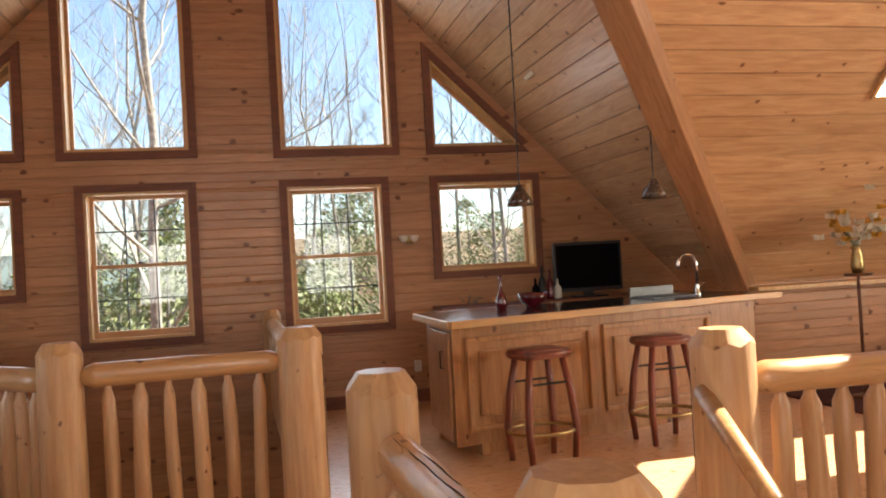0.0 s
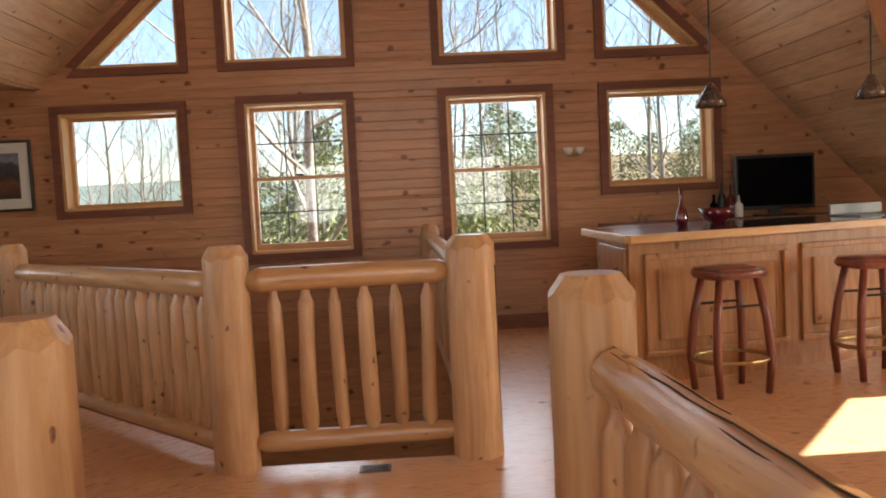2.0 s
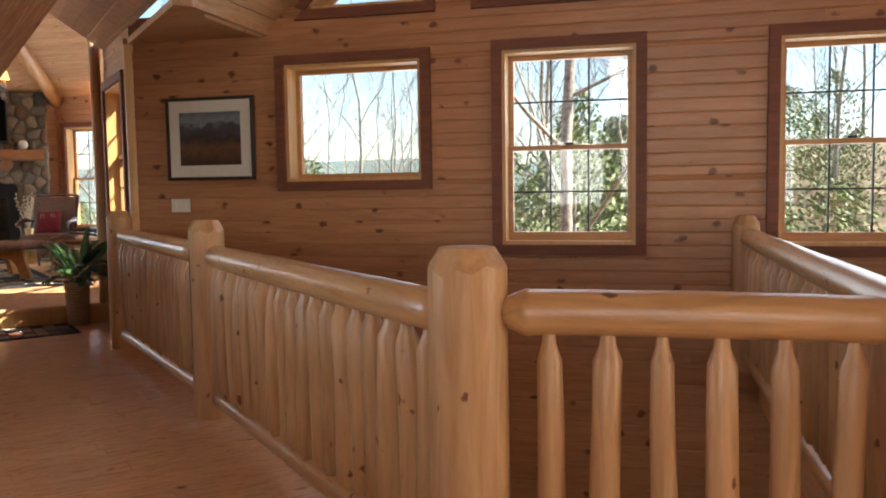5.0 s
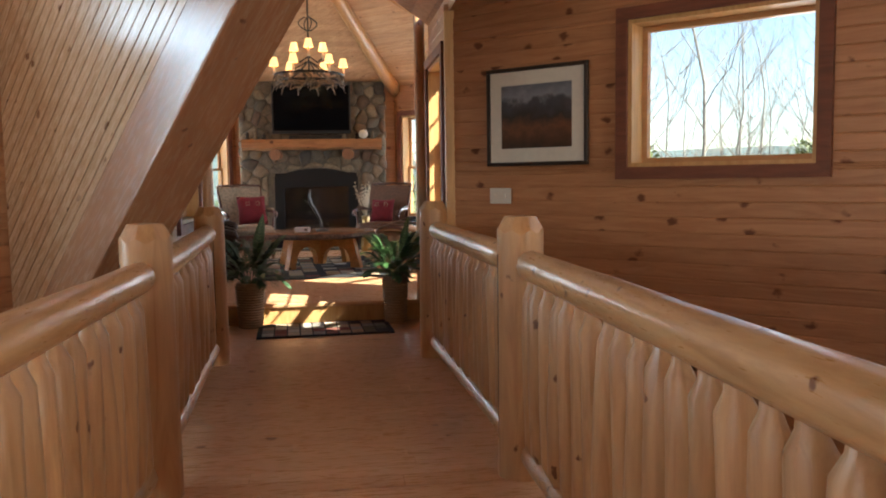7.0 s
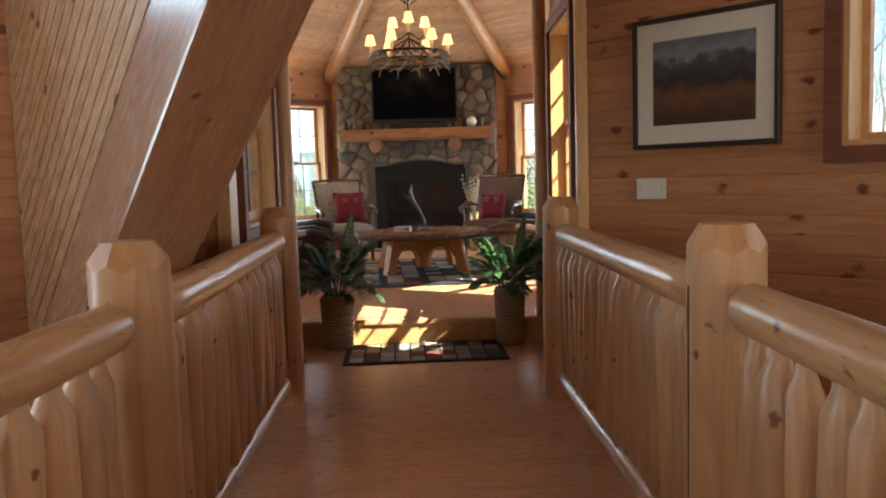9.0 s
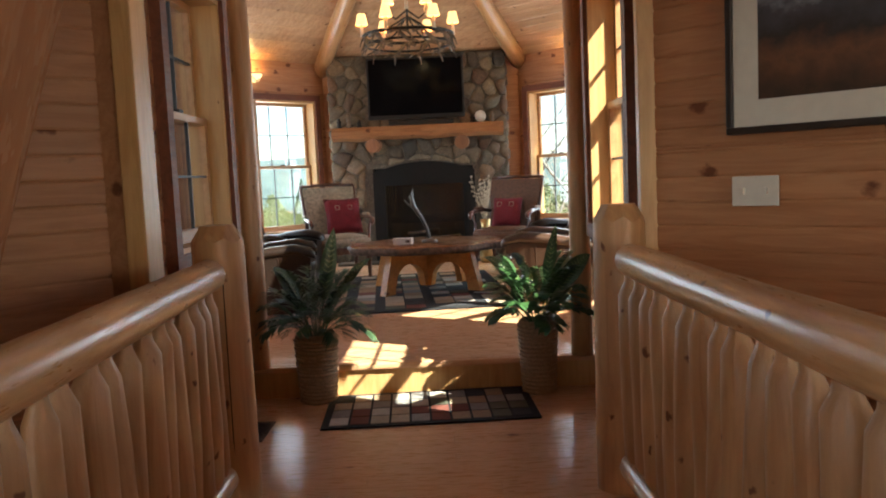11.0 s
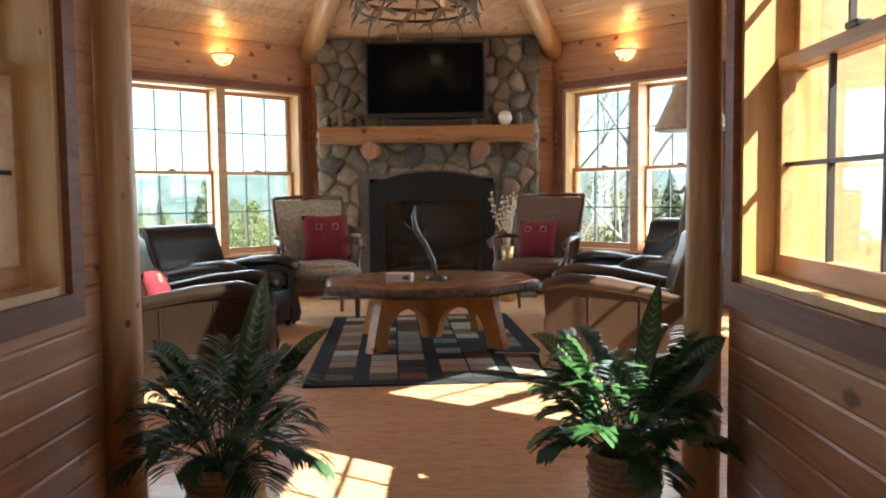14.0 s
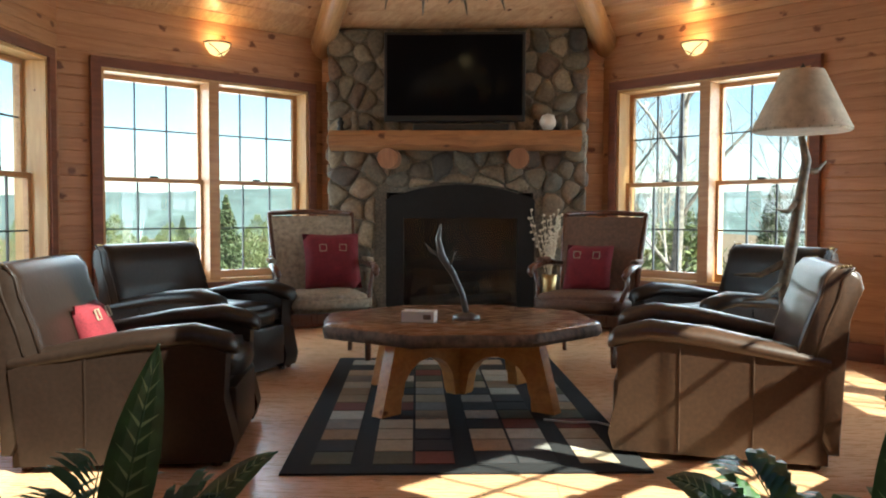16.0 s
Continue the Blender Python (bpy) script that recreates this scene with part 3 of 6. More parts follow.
south_holes = [(-3.2, -1.9, 0.7, 2.2), (-1.65, -0.75, 0.7, 2.2), (-0.55, 0.35, 0.7, 2.2), (0.6, 1.9, 0.7, 2.2), (-2.0, -0.85, 2.6, 3.9), (-0.55, 0.6, 2.6, 3.9)]
wall_south = wall_slab("wall_south", [(-6.29, -2.75, 0.02), (-RIDGE_X, -2.75, RIDGE_Z), (4.90, -2.75, 0.02)], south_holes, 0.2, siding_x, "south gable wall in pine siding", south_m)
for i, h in enumerate(south_holes):
    window("window_%d" % (30 + i), south_m, *h, "double" if 0.5 < h[2] < 2.5 else "fixed", label="window of the south gable")

# neck between house and turret
NL, NR = 1.43, 3.38
neck_r = T @ pose(NR, 0, 0, 0, 0, -90)
neck_l = T @ pose(NL, 0, 0, 0, 0, 90)
hole_r, hole_l = (-9.78, -8.86, 0.935, 2.16), (8.775, 9.66, 0.935, 2.16)
wall_neck_r = wall_slab("wall_neck_1", [(-9.95, -2.75, 2.57), (-8.60, -2.75, 2.57)], [hole_r], 0.18, siding_x, "short passage wall in pine log siding with a sunlit window", neck_r)
siding(wall_neck_r, 0.0, 2.54, lambda z: -9.93, lambda z: -8.62, [hole_r], siding_x, rng)
window("window_9", neck_r, *hole_r, "double", wall_depth=0.18, label="double-hung window with sunlit pine jambs")
wall_neck_l = wall_slab("wall_neck_2", [(8.40, -2.75, 2.57), (9.95, -2.75, 2.57)], [hole_l], 0.18, siding_x, "short passage wall in pine log siding with a window", neck_l)
siding(wall_neck_l, 0.0, 2.54, lambda z: 8.45, lambda z: 9.93, [hole_l], siding_x, rng)
window("window_10", neck_l, *hole_l, "double", wall_depth=0.18, label="double-hung window in a stained pine casing")
part("corner_board", boxed(-0.022, 0.03, -0.055, 0.02, 0, 2.40, 0.006), jamb_pine, wall_neck_r, m=pose(-8.60, 0, 0))
part("corner_board", boxed(-0.10, 0.06, -0.055, 0.02, 0, 2.40, 0.006), jamb_pine, wall_neck_l, m=pose(8.47, 0, 0))

# floors
STEP_Y = 10.02   # the step up into the turret
slab = bmesh.new()
def flat_piece(pts, z0=-0.25, z1=0.0):
    prism(slab, [(x, y, z0) for x, y in pts], (0, 0, z1 - z0))
flat_piece([(-5, -3.2), (1.36, -3.2), (1.36, 2.4), (-5, 2.4)])
flat_piece([(1.36, -3.2), (2.42, -3.2), (2.42, -1.0), (1.36, -1.0)])
flat_piece([(2.42, -3.2), (9.6, -3.2), (9.6, 3.05), (2.42, 3.05)])
flat_piece([(1.36, 3.05), (9.6, 3.05), (9.6, 8.46), (1.36, 8.46)])
flat_piece([(1.05, 4.80), (1.36, 4.80), (1.36, 8.46), (1.05, 8.46)])
flat_piece([(0.0, 2.4), (1.36, 2.4), (1.36, 4.80), (-0.03, 4.81), tw(1.70, 3.43)])
flat_piece([tw(1.70, 3.43), tw(3.40, 3.43), tw(3.40, STEP_Y), tw(1.70, STEP_Y)], z1=-0.012)
flat_piece([tw(1.40, 8.40), tw(1.70, 8.40), tw(1.70, STEP_Y), tw(1.40, STEP_Y)], z1=-0.012)
floor = solid("floor", slab, floor_x, "honey-coloured varnished plank floor of the loft and bridge", "floor")
# the stairwell's gloom is in this floor's colour
solid("floor_lower", boxed(-7, 10, -4, 12, -2.95, -2.75), dim_room_shade, "floor of the lower storey, shade put into its dark colour", "floor")

# turret: a regular octagon
TC, AP, HS = Vector((2.30, 12.906)), 2.994, 1.240
TF, TW = 0.18, 2.70   # its floor; the top of its walls
octo = [(TC.x - HS, TC.y - AP), (TC.x + HS, TC.y - AP), (TC.x + AP, TC.y - HS), (TC.x + AP, TC.y + HS), (TC.x + HS, TC.y + AP), (TC.x - HS, TC.y + AP), (TC.x - AP, TC.y + HS), (TC.x - AP, TC.y - HS)]
tf = bmesh.new()
prism(tf, [(x, y, -0.2) for x, y in octo[:1] + [(1.41, octo[0][1]), (1.41, STEP_Y), (3.40, STEP_Y), (3.40, octo[0][1])] + octo[1:]], (0, 0, TF - 0.012 + 0.2))
floor_turret = solid("floor_turret", tf, floor_x, "raised varnished plank floor of the octagonal turret", "floor", m=T)
part("step_nosing", boxed(1.42, 3.39, STEP_Y - 0.045, STEP_Y, TF - 0.035, TF, 0.010), floor_x, floor_turret)
part("step_riser", boxed(1.42, 3.39, STEP_Y - 0.025, STEP_Y - 0.005, 0.0, TF - 0.036), jamb_pine, floor_turret)


def octo_frame(deg):
    """A turret wall's frame: u = 0 at the wall's middle, y outward."""
    return T @ pose(TC.x, TC.y, 0, 0, 0, deg - 90) @ pose(0, AP, 0)


WZ0, WZ1 = 0.62, 2.24
def turret_wall(name, deg, hole, label, sash=2):
    near = 0.18 if deg == 180 else 0.0   # the west side stands closer
    m, HS = octo_frame(deg) @ pose(0, -near, 0), (AP * math.tan(math.pi / 8)) + near
    hs = [hole] if hole else []
    low = -HS + (0.24 if deg == 135 else 0.0)
    slim = deg in (-45, 225)   # the two walls that flank the passage
    w = wall_slab(name, [(low - (0.0 if deg == 135 else 0.08), -0.3, TW + 0.14), (HS + (0.0 if slim else 0.08), -0.3, TW + 0.14)], hs, 0.09 if slim else 0.2, siding_x, label, m)
    siding(w, TF, TW, lambda z: low, lambda z: HS, hs, siding_x, rng)
    part("baseboard", boxed(low, HS, -0.05, -0.028, TF, TF + 0.13, 0.005), trim_red, w)
    if hole:
        window("window_%d" % (11 + int(deg % 360 / 45)), m, *hole, "double", sashes=sash, label="paired double-hung window with dark muntins in a stained casing")
    return w


turret_wall("wall_turret_1", 135, (HS - 1.94, HS - 0.16, WZ0, WZ1), "turret wall in knotty pine siding with a paired window")
turret_wall("wall_turret_2", 45, (-HS + 0.16, -HS + 1.82, WZ0, WZ1), "turret wall in knotty pine siding with a paired window")
turret_wall("wall_turret_3", 180, (-0.40, 1.24, WZ0, WZ1), "turret wall in knotty pine siding with a paired window")
turret_wall("wall_turret_4", 0, (-0.8, 0.8, WZ0, WZ1), "turret wall in knotty pine siding with a paired window")
turret_wall("wall_turret_5", -45, (HS - 2.08, HS - 0.64, 1.30, 2.62), "turret wall in knotty pine siding with a paired window")
turret_wall("wall_turret_6", 225, None, "turret wall in knotty pine siding")
turret_wall("wall_turret_7", 90, None, "pine wall behind the stone chimney breast")
part("wall_piece", boxed(-HS - 0.05, -NR + TC.x, 0, 0.035, -0.2, TW), siding_x, None, m=octo_frame(-90)).name = "wall_turret_8"
tagged(bpy.data.objects["wall_turret_8"], "narrow pine wall beside the turret opening", "wall", kind="structure")
part("wall_piece", boxed(TC.x - NL, HS + 0.05, 0, 0.035, -0.2, TW), siding_x, None, m=octo_frame(-90)).name = "wall_turret_9"
tagged(bpy.data.objects["wall_turret_9"], "narrow pine wall beside the turret opening", "wall", kind="structure")
# octagonal ceiling with log hips
APEX = 4.05
apex = Vector((TC.x, TC.y, APEX))
rows = []
for i in range(8):
    a, b = Vector((*octo[i], TW)), Vector((*octo[(i + 1) % 8], TW))
    n = 24
    first = 8 if i == 0 else 0   # the side over the entrance is open up to the vault
    for k in range(first, n):
        f0, f1 = k / n, min((k + 1) / n, 0.995)
        rows.append(((T @ a.lerp(apex, f0), T @ b.lerp(apex, f0)), (T @ a.lerp(apex, f1), T @ b.lerp(apex, f1)), (0, 0, 1)))
boarded("ceiling_7", rows, ceiling_x, "peaked octagonal ceiling of knotty pine boards")
rl = random.Random(3)
for i, (x, y) in enumerate(octo):
    p, q = T @ Vector((x, y, TW - 0.02)), T @ apex
    q = p.lerp(q, 0.985)
    d = (q - p).normalized()
    m = d.to_track_quat("X", "Z").to_matrix().to_4x4()
    m.translation = p
    hip = solid("hip_log", log_bar(bmesh.new(), (-0.05, 0, -0.03), ((q - p).length, 0, -0.03), 0.105, 0.085, rl), log_x, "peeled pine log hip of the turret roof", "log beam", m=m, smooth=True)
    cx, cy = (TC.x + (x - TC.x) * 0.985, TC.y + (y - TC.y) * 0.985)
    if i in (2, 3, 7):
        solid("corner_log", log_bar(bmesh.new(), (0, 0, TF), (0, 0, TW - 0.03), 0.095, 0.09, rl), log_z, "peeled pine corner log of the turret", "log post", m=T @ pose(cx, cy, 0), smooth=True)

# two entrance columns on the step
for cx, cy, r in ((1.468, 9.995, 0.056), (3.305, 9.995, 0.052)):
    solid("entrance_column", log_bar(bmesh.new(), (0, 0, TF), (0, 0, TW), r + 0.01, r - 0.005, rl), log_z, "peeled log column at the turret opening", "log post", m=T @ pose(cx, cy, 0), smooth=True)

# ---- railings ----
def newel_bm(h, r, rng):
    bm = bmesh.new()
    k = 1 + 0.04 * rng.random()
    lathe(bm, [(r * 1.02, 0), (r * k, h * 0.3), (r * 1.0, h * 0.6), (r * 0.98, h - 0.058), (r * 0.70, h)], 32)
    for v in bm.verts:   # hand-hewn facets at the top, slight lean
        a = math.atan2(v.co.y, v.co.x)
        if v.co.z > h - 0.03:
            f = 0.90 / math.cos((a + math.pi / 8) % (math.pi / 4) - math.pi / 8)
            v.co.x *= f
            v.co.y *= f
        elif v.co.z > h - 0.08:
            v.co.z += 0.010 * math.sin(8 * a) + 0.006 * math.sin(2 * a + k * 30)
        else:
            f = 1 + 0.02 * math.sin(2 * a + v.co.z * 3 + rng.random() * 0.2)
            v.co.x *= f
            v.co.y *= f
        v.co.x += 0.004 * math.sin(v.co.z * 2.3 + k * 40)
    return bm


def newel(rail, name, x, y, h, r, rng, base=0.0):
    post = part(name, newel_bm(h - base, r, rng), [log_z], rail, m=pose(x, y, base, 0, 0, rng.random() * 360), smooth=22)
    # a drying crack down one side
    part("drying_crack", boxed(-0.0022, 0.0022, -r * 1.004, -r * 0.85, 0.02, (h - base) * 0.86), crack_dark, post)
    return post


crack_dark = plain("crack_shadow", (0.05, 0.025, 0.012), 0.9)


def baluster_bm(h, r, rng):
    bm = bmesh.new()
    lathe(bm, [(r * 0.55, 0), (r * 0.60, 0.02), (r, 0.055), (r * (1.0 + 0.12 * rng.random()), h * 0.35), (r * (0.95 + 0.12 * rng.random()), h * 0.65), (r * 0.98, h - 0.085), (r * 0.55, h - 0.045), (r * 0.46, h)], 12)
    lean, k = rng.uniform(-0.008, 0.008), rng.random() * 6
    for v in bm.verts:   # each pole keeps its own sweep and knobs
        v.co.x += 0.008 * math.sin(v.co.z * 5 + k) + lean * v.co.z
        v.co.y += 0.006 * math.sin(v.co.z * 4 + 2 * k)
        f = 1 + 0.05 * math.sin(3 * math.atan2(v.co.y, v.co.x) + v.co.z * 9 + k)
        v.co.x *= f
        v.co.y *= f
    return bm


BAL = [mesh_of(baluster_bm(0.70, 0.041 * (0.90 + 0.035 * i), random.Random(i)), "baluster", log_z) for i in range(8)]
for me in BAL:
    me.shade_smooth()
    me.set_sharp_from_angle(angle=radians(35))


def rail_run(rail, p, q, z_top, n, rng, r=0.062, trim=0.12, low=True, fat=1.0):
    """Top log, bottom log and n balusters between the posts at p and q."""
    p, q = Vector((*p, 0)), Vector((*q, 0))
    L = (q - p).length
    m = (q - p).normalized().to_track_quat("X", "Z").to_matrix().to_4x4()
    m.translation = p
    top = part("top_rail", log_bar(bmesh.new(), (trim * 0.75, 0, z_top - r), (L - trim * 0.75, 0, z_top - r), r * 1.03, r * 0.95, rng, taper=0.07, steps=12), log_x, rail, m=m, smooth=True)
    part("bottom_rail", log_bar(bmesh.new(), (trim * 0.75, 0, 0.125), (L - trim * 0.75, 0, 0.125), 0.052, 0.047, rng, taper=0.06, steps=10), log_x, rail, m=m, smooth=True)
    zs = (z_top - 2 * r + 0.03 - 0.14) / 0.70
    for i in range(n):
        f = trim + 0.03 + (L - 2 * trim - 0.06) * (i + 0.5) / n
        ob = new("baluster", rng.choice(BAL))
        ob.parent = rail
        ob.matrix_basis = m @ pose(f, 0, 0.14, 0, 0, rng.random() * 360) @ Matrix.Diagonal((fat, fat, zs, 1))
    return top


rr = random.Random(11)
rail_r = thing("bridge_railing", T, "peeled-log railing with round balusters along the stairwell side of the bridge", "railing")
for x, y, h in ((3.30, 3.50, 1.085), (3.285, 6.12, 1.08), (3.215, 8.48, 1.085)):
    newel(rail_r, "newel_post", x, y, h, 0.110 if y < 4 else 0.097, rr)
rail_run(rail_r, (3.30, 3.50), (3.285, 6.12), 0.955, 19, rr)
rail_run(rail_r, (3.285, 6.12), (3.215, 8.48), 0.955, 17, rr)
rail_l = thing("bridge_railing", T, "peeled-log railing with round balusters along the open side of the bridge", "railing")
for x, y, h in ((1.79, 1.91, 1.06), (1.80, 3.50, 1.08), (1.81, 6.12, 1.08), (1.70, 8.53, 1.07)):
    newel(rail_l, "newel_post", x, y, h, 0.10, rr)
for (x0, y0), (x1, y1), n in (((1.83, 1.91), (1.80, 3.50), 11), ((1.80, 3.50), (1.81, 6.12), 19), ((1.81, 6.12), (1.70, 8.53), 17)):
    rail_run(rail_l, (x0, y0), (x1, y1), 0.955, n, rr)
rail_s = thing("stair_railing", pose(0, 0, 0), "peeled-log railing at the head of the stairwell", "railing")
newel(rail_s, "newel_post", 1.035, 4.82, 1.08, 0.122, rr)
newel(rail_s, "newel_post", 0.94, 8.32, 1.02, 0.085, rr)
rail_run(rail_s, (-0.14, 4.81), (1.035, 4.82), 0.972, 6, rr, fat=0.85)
rail_run(rail_s, (1.035, 4.82), (0.94, 8.32), 0.95, 24, rr)
rail_n = thing("landing_railing", pose(0, 0, 0), "weathered peeled-log railing with a split top rail", "railing")
newel(rail_n, "newel_post", 1.185, 2.88, 1.065, 0.11, rr)
newel(rail_n, "newel_post", 1.275, 1.51, 1.08, 0.115, rr)
rail_run(rail_n, (1.185, 2.88), (1.275, 1.51), 0.90, 8, rr)
for side, lift, a, b in ((-0.012, 0.001, 0.18, 1.22), (0.016, -0.001, 0.10, 0.72), (-0.03, -0.009, 0.55, 1.15)):   # splits along the top rail
    line = [(-side + 0.002 * math.sin(31 * t), t, 0.897 + lift + 0.002 * math.sin(17 * t)) for t in (a + (b - a) * k / 12 for k in range(13))]
    part("split", tube(bmesh.new(), line, [0.0008] + [0.0022] * 11 + [0.0008], 5), crack_dark, rail_n, "dark weathered split", m=pose(1.185, 2.88, 0, 0, 0, 183.8))
rail_e = thing("landing_railing", pose(0, 0, 0), "sunlit peeled-log railing with stout balusters", "railing")
newel(rail_e, "newel_post", 2.50, 3.16, 1.08, 0.12, rr)
newel(rail_e, "newel_post", 4.70, 3.05, 1.08, 0.115, rr)
rail_run(rail_e, (2.50, 3.16), (4.70, 3.05), 0.95, 14, rr)
part("stair_handrail", log_bar(bmesh.new(), (2.40, 3.14, 0.86), (2.36, 0.6, -0.95), 0.036, 0.034, rr), log_x, rail_e, "slim peeled-pole handrail", smooth=True)

# ---- sky light in the window openings, and added bounce light ----
WARM = (1.0, 0.95, 0.88)   # daylight off sunlit ground
window_light(pose(0.69, GY + 0.25, 1.6), 4.6, 1.3, 16)
window_light(pose(0.69, GY + 0.25, 3.3), 2.9, 1.6, 12)
window_light(south_m @ pose(-0.65, 0.24, 1.5), 5.0, 1.5, 38, WARM)
# added blue lamp that gives the bulkhead and rafter their sheen
window_light(west_m @ pose(3.95, 0.24, 1.5), 2.6, 1.9, 29, (0.70, 0.86, 1.0))
window_light(south_m @ pose(-0.65, 0.24, 3.25), 2.6, 1.3, 24, WARM)
# added warm lamp for sunlight bouncing off the east wing's floor
window_light(pose(9.6, 0, 0, 0, 0, -90) @ pose(-2.85, 0.24, 1.5), 2.7, 1.5, 120, (1.0, 0.88, 0.70))
for deg, watts in ((135, 17), (45, 17), (180, 13), (0, 13)):
    window_light(octo_frame(deg) @ pose(0, 0.24, (WZ0 + WZ1) / 2), 1.5, 1.5, watts)

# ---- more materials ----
# lighter copy of the chair leather, with the sun in its colour
leather_sunlit = plain("sunlit_brown_leather", (0.070, 0.036, 0.021), 0.36, grain=0.18, scale=55, coat=0.05, relief=0.3)
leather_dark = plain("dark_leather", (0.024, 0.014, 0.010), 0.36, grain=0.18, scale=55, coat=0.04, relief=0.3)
leather_dark.node_tree.nodes["Principled BSDF"].inputs["Specular IOR Level"].default_value = 0.24
stool_wood = wood("cherry_stool", (0.22, 0.055, 0.03), (0.13, 0.03, 0.018), "z", rough=0.35, spread=0.1, gloss=0.2)
bar_wood = wood("bar_knotty_pine", (0.42, 0.20, 0.075), (0.26, 0.105, 0.035), "z", knots=0.9, rough=0.38, spread=0.1, gloss=0.15)
dark_frame = plain("dark_picture_frame", (0.035, 0.022, 0.016), 0.4)
mat_board = plain("picture_mat", (0.66, 0.62, 0.54), 0.8, grain=0.03)
chrome = plain("brushed_chrome", (0.75, 0.74, 0.72), 0.18, 1.0, grain=0.02, relief=0)
brass = plain("worn_brass", (0.55, 0.40, 0.18), 0.35, 1.0, grain=0.15)
black_gloss = plain("black_screen", (0.004, 0.004, 0.005), 0.10, grain=0.05, relief=0)
black_gloss.node_tree.nodes["Principled BSDF"].inputs["Specular IOR Level"].default_value = 0.04
black_plastic = plain("black_plastic", (0.015, 0.015, 0.016), 0.4, grain=0.1)
red_glass = plain("dark_red_glazed", (0.11, 0.01, 0.016), 0.12, coat=0.6, grain=0.1, relief=0)
counter_top = plain("dark_counter_laminate", (0.075, 0.055, 0.05), 0.16, grain=0.3, scale=60, coat=0.3, relief=0.05)
counter_edge = wood("counter_edge", (0.58, 0.34, 0.14), (0.42, 0.22, 0.08), "x", rough=0.35, spread=0.05, gloss=0.2)
steel = plain("dull_steel", (0.35, 0.36, 0.38), 0.3, 0.9, grain=0.05)
white_petal = plain("white_petals", (0.78, 0.75, 0.66), 0.7, grain=0.08)
yellow_petal = plain("yellow_petals", (0.75, 0.42, 0.06), 0.7, grain=0.1)
leaf_green = plain("houseplant_leaf", (0.09, 0.19, 0.06), 0.35, grain=0.35, scale=40, coat=0.15)
wicker = plain("bleached_wicker", (0.52, 0.36, 0.22), 0.7, grain=0.2, scale=70)
soil = plain("dark_soil", (0.03, 0.02, 0.014), 0.95)
red_cloth = plain("red_woven_cushion", (0.26, 0.018, 0.03), 0.9, grain=0.25, scale=160, relief=0.5)
cream_cloth = plain("cream_brocade", (0.50, 0.41, 0.29), 0.85, grain=0.25, scale=35, relief=0.4)
brown_cloth = plain("brown_upholstery", (0.17, 0.085, 0.05), 0.7, grain=0.2, scale=40, relief=0.3)
mahogany = wood("mahogany_frame", (0.12, 0.045, 0.022), (0.07, 0.024, 0.012), "z", rough=0.3, spread=0.1, gloss=0.3)
antler_mat = plain("weathered_antler", (0.30, 0.22, 0.14), 0.55, grain=0.35, scale=25, relief=0.4)
slab_wood = wood("live_edge_slab", (0.27, 0.12, 0.05), (0.13, 0.055, 0.025), "x", knots=0.6, rough=0.25, spread=0.05, gloss=0.3)
bark = plain("grey_bark_edge", (0.055, 0.052, 0.05), 0.85, grain=0.45, scale=45, relief=0.8)
shade_cream = plain("parchment_shade", (0.62, 0.50, 0.36), 0.8, grain=0.15, scale=20)


def glow(name, color, strength):
    m, nt, bs = node_mat(name)
    bs.inputs["Base Color"].default_value = (*color, 1)
    bs.inputs["Emission Color"].default_value = (*color, 1)
    bs.inputs["Emission Strength"].default_value = strength
    return m


shade_lit = glow("lit_fabric_shade", (1.0, 0.62, 0.22), 0.42)
sconce_lit = glow("lit_alabaster", (1.0, 0.66, 0.26), 0.5)


def soft_box(x0, x1, y0, y1, z0, z1, bevel, seg=4, puff=0.0):
    """A cushion: a box with wide round edges, swollen in the middle."""
    bm = bmesh.new()
    box(bm, x0, x1, y0, y1, z0, z1)
    bmesh.ops.subdivide_edges(bm, edges=bm.edges, cuts=3, use_grid_fill=True)
    c = Vector(((x0 + x1) / 2, (y0 + y1) / 2, (z0 + z1) / 2))
    h = Vector(((x1 - x0) / 2, (y1 - y0) / 2, (z1 - z0) / 2))
    for v in bm.verts:
        d = Vector(((v.co[i] - c[i]) / h[i] for i in range(3)))
        for i in range(3):
            j, k = (i + 1) % 3, (i + 2) % 3
            swell = puff * (1 - d[j] ** 2) * (1 - d[k] ** 2)
            pinch = 0.10 * bevel / min(h) * (d[j] ** 4 + d[k] ** 4) / 2
            v.co[i] = c[i] + h[i] * d[i] * (1 - pinch) + (math.copysign(swell, d[i]) if abs(d[i]) > 0.99 else 0)
    sharp = [e for e in bm.edges if e.is_manifold and e.calc_face_angle(0) > 0.9]
    bmesh.ops.bevel(bm, geom=sharp, offset=bevel, segments=seg, affect="EDGES", clamp_overlap=True)
    return bm


def poly_loft(sections):
    """Skins a list of closed rings of equal length."""
    bm = bmesh.new()
    rings = [[bm.verts.new(p) for p in s] for s in sections]
    n = len(rings[0])
    for a, b in zip(rings, rings[1:]):
        for i in range(n):
            bm.faces.new((a[i], a[(i + 1) % n], b[(i + 1) % n], b[i]))
    bm.faces.new(rings[0][::-1])
    bm.faces.new(rings[-1])
    return bm


# ---- things on the gable wall ----
pic = thing("framed_picture", pose(-2.98, GY - 0.03, 1.635), "dark-framed autumn mountain picture with a wide cream mat", "picture")
PW, PH = 0.375, 0.32
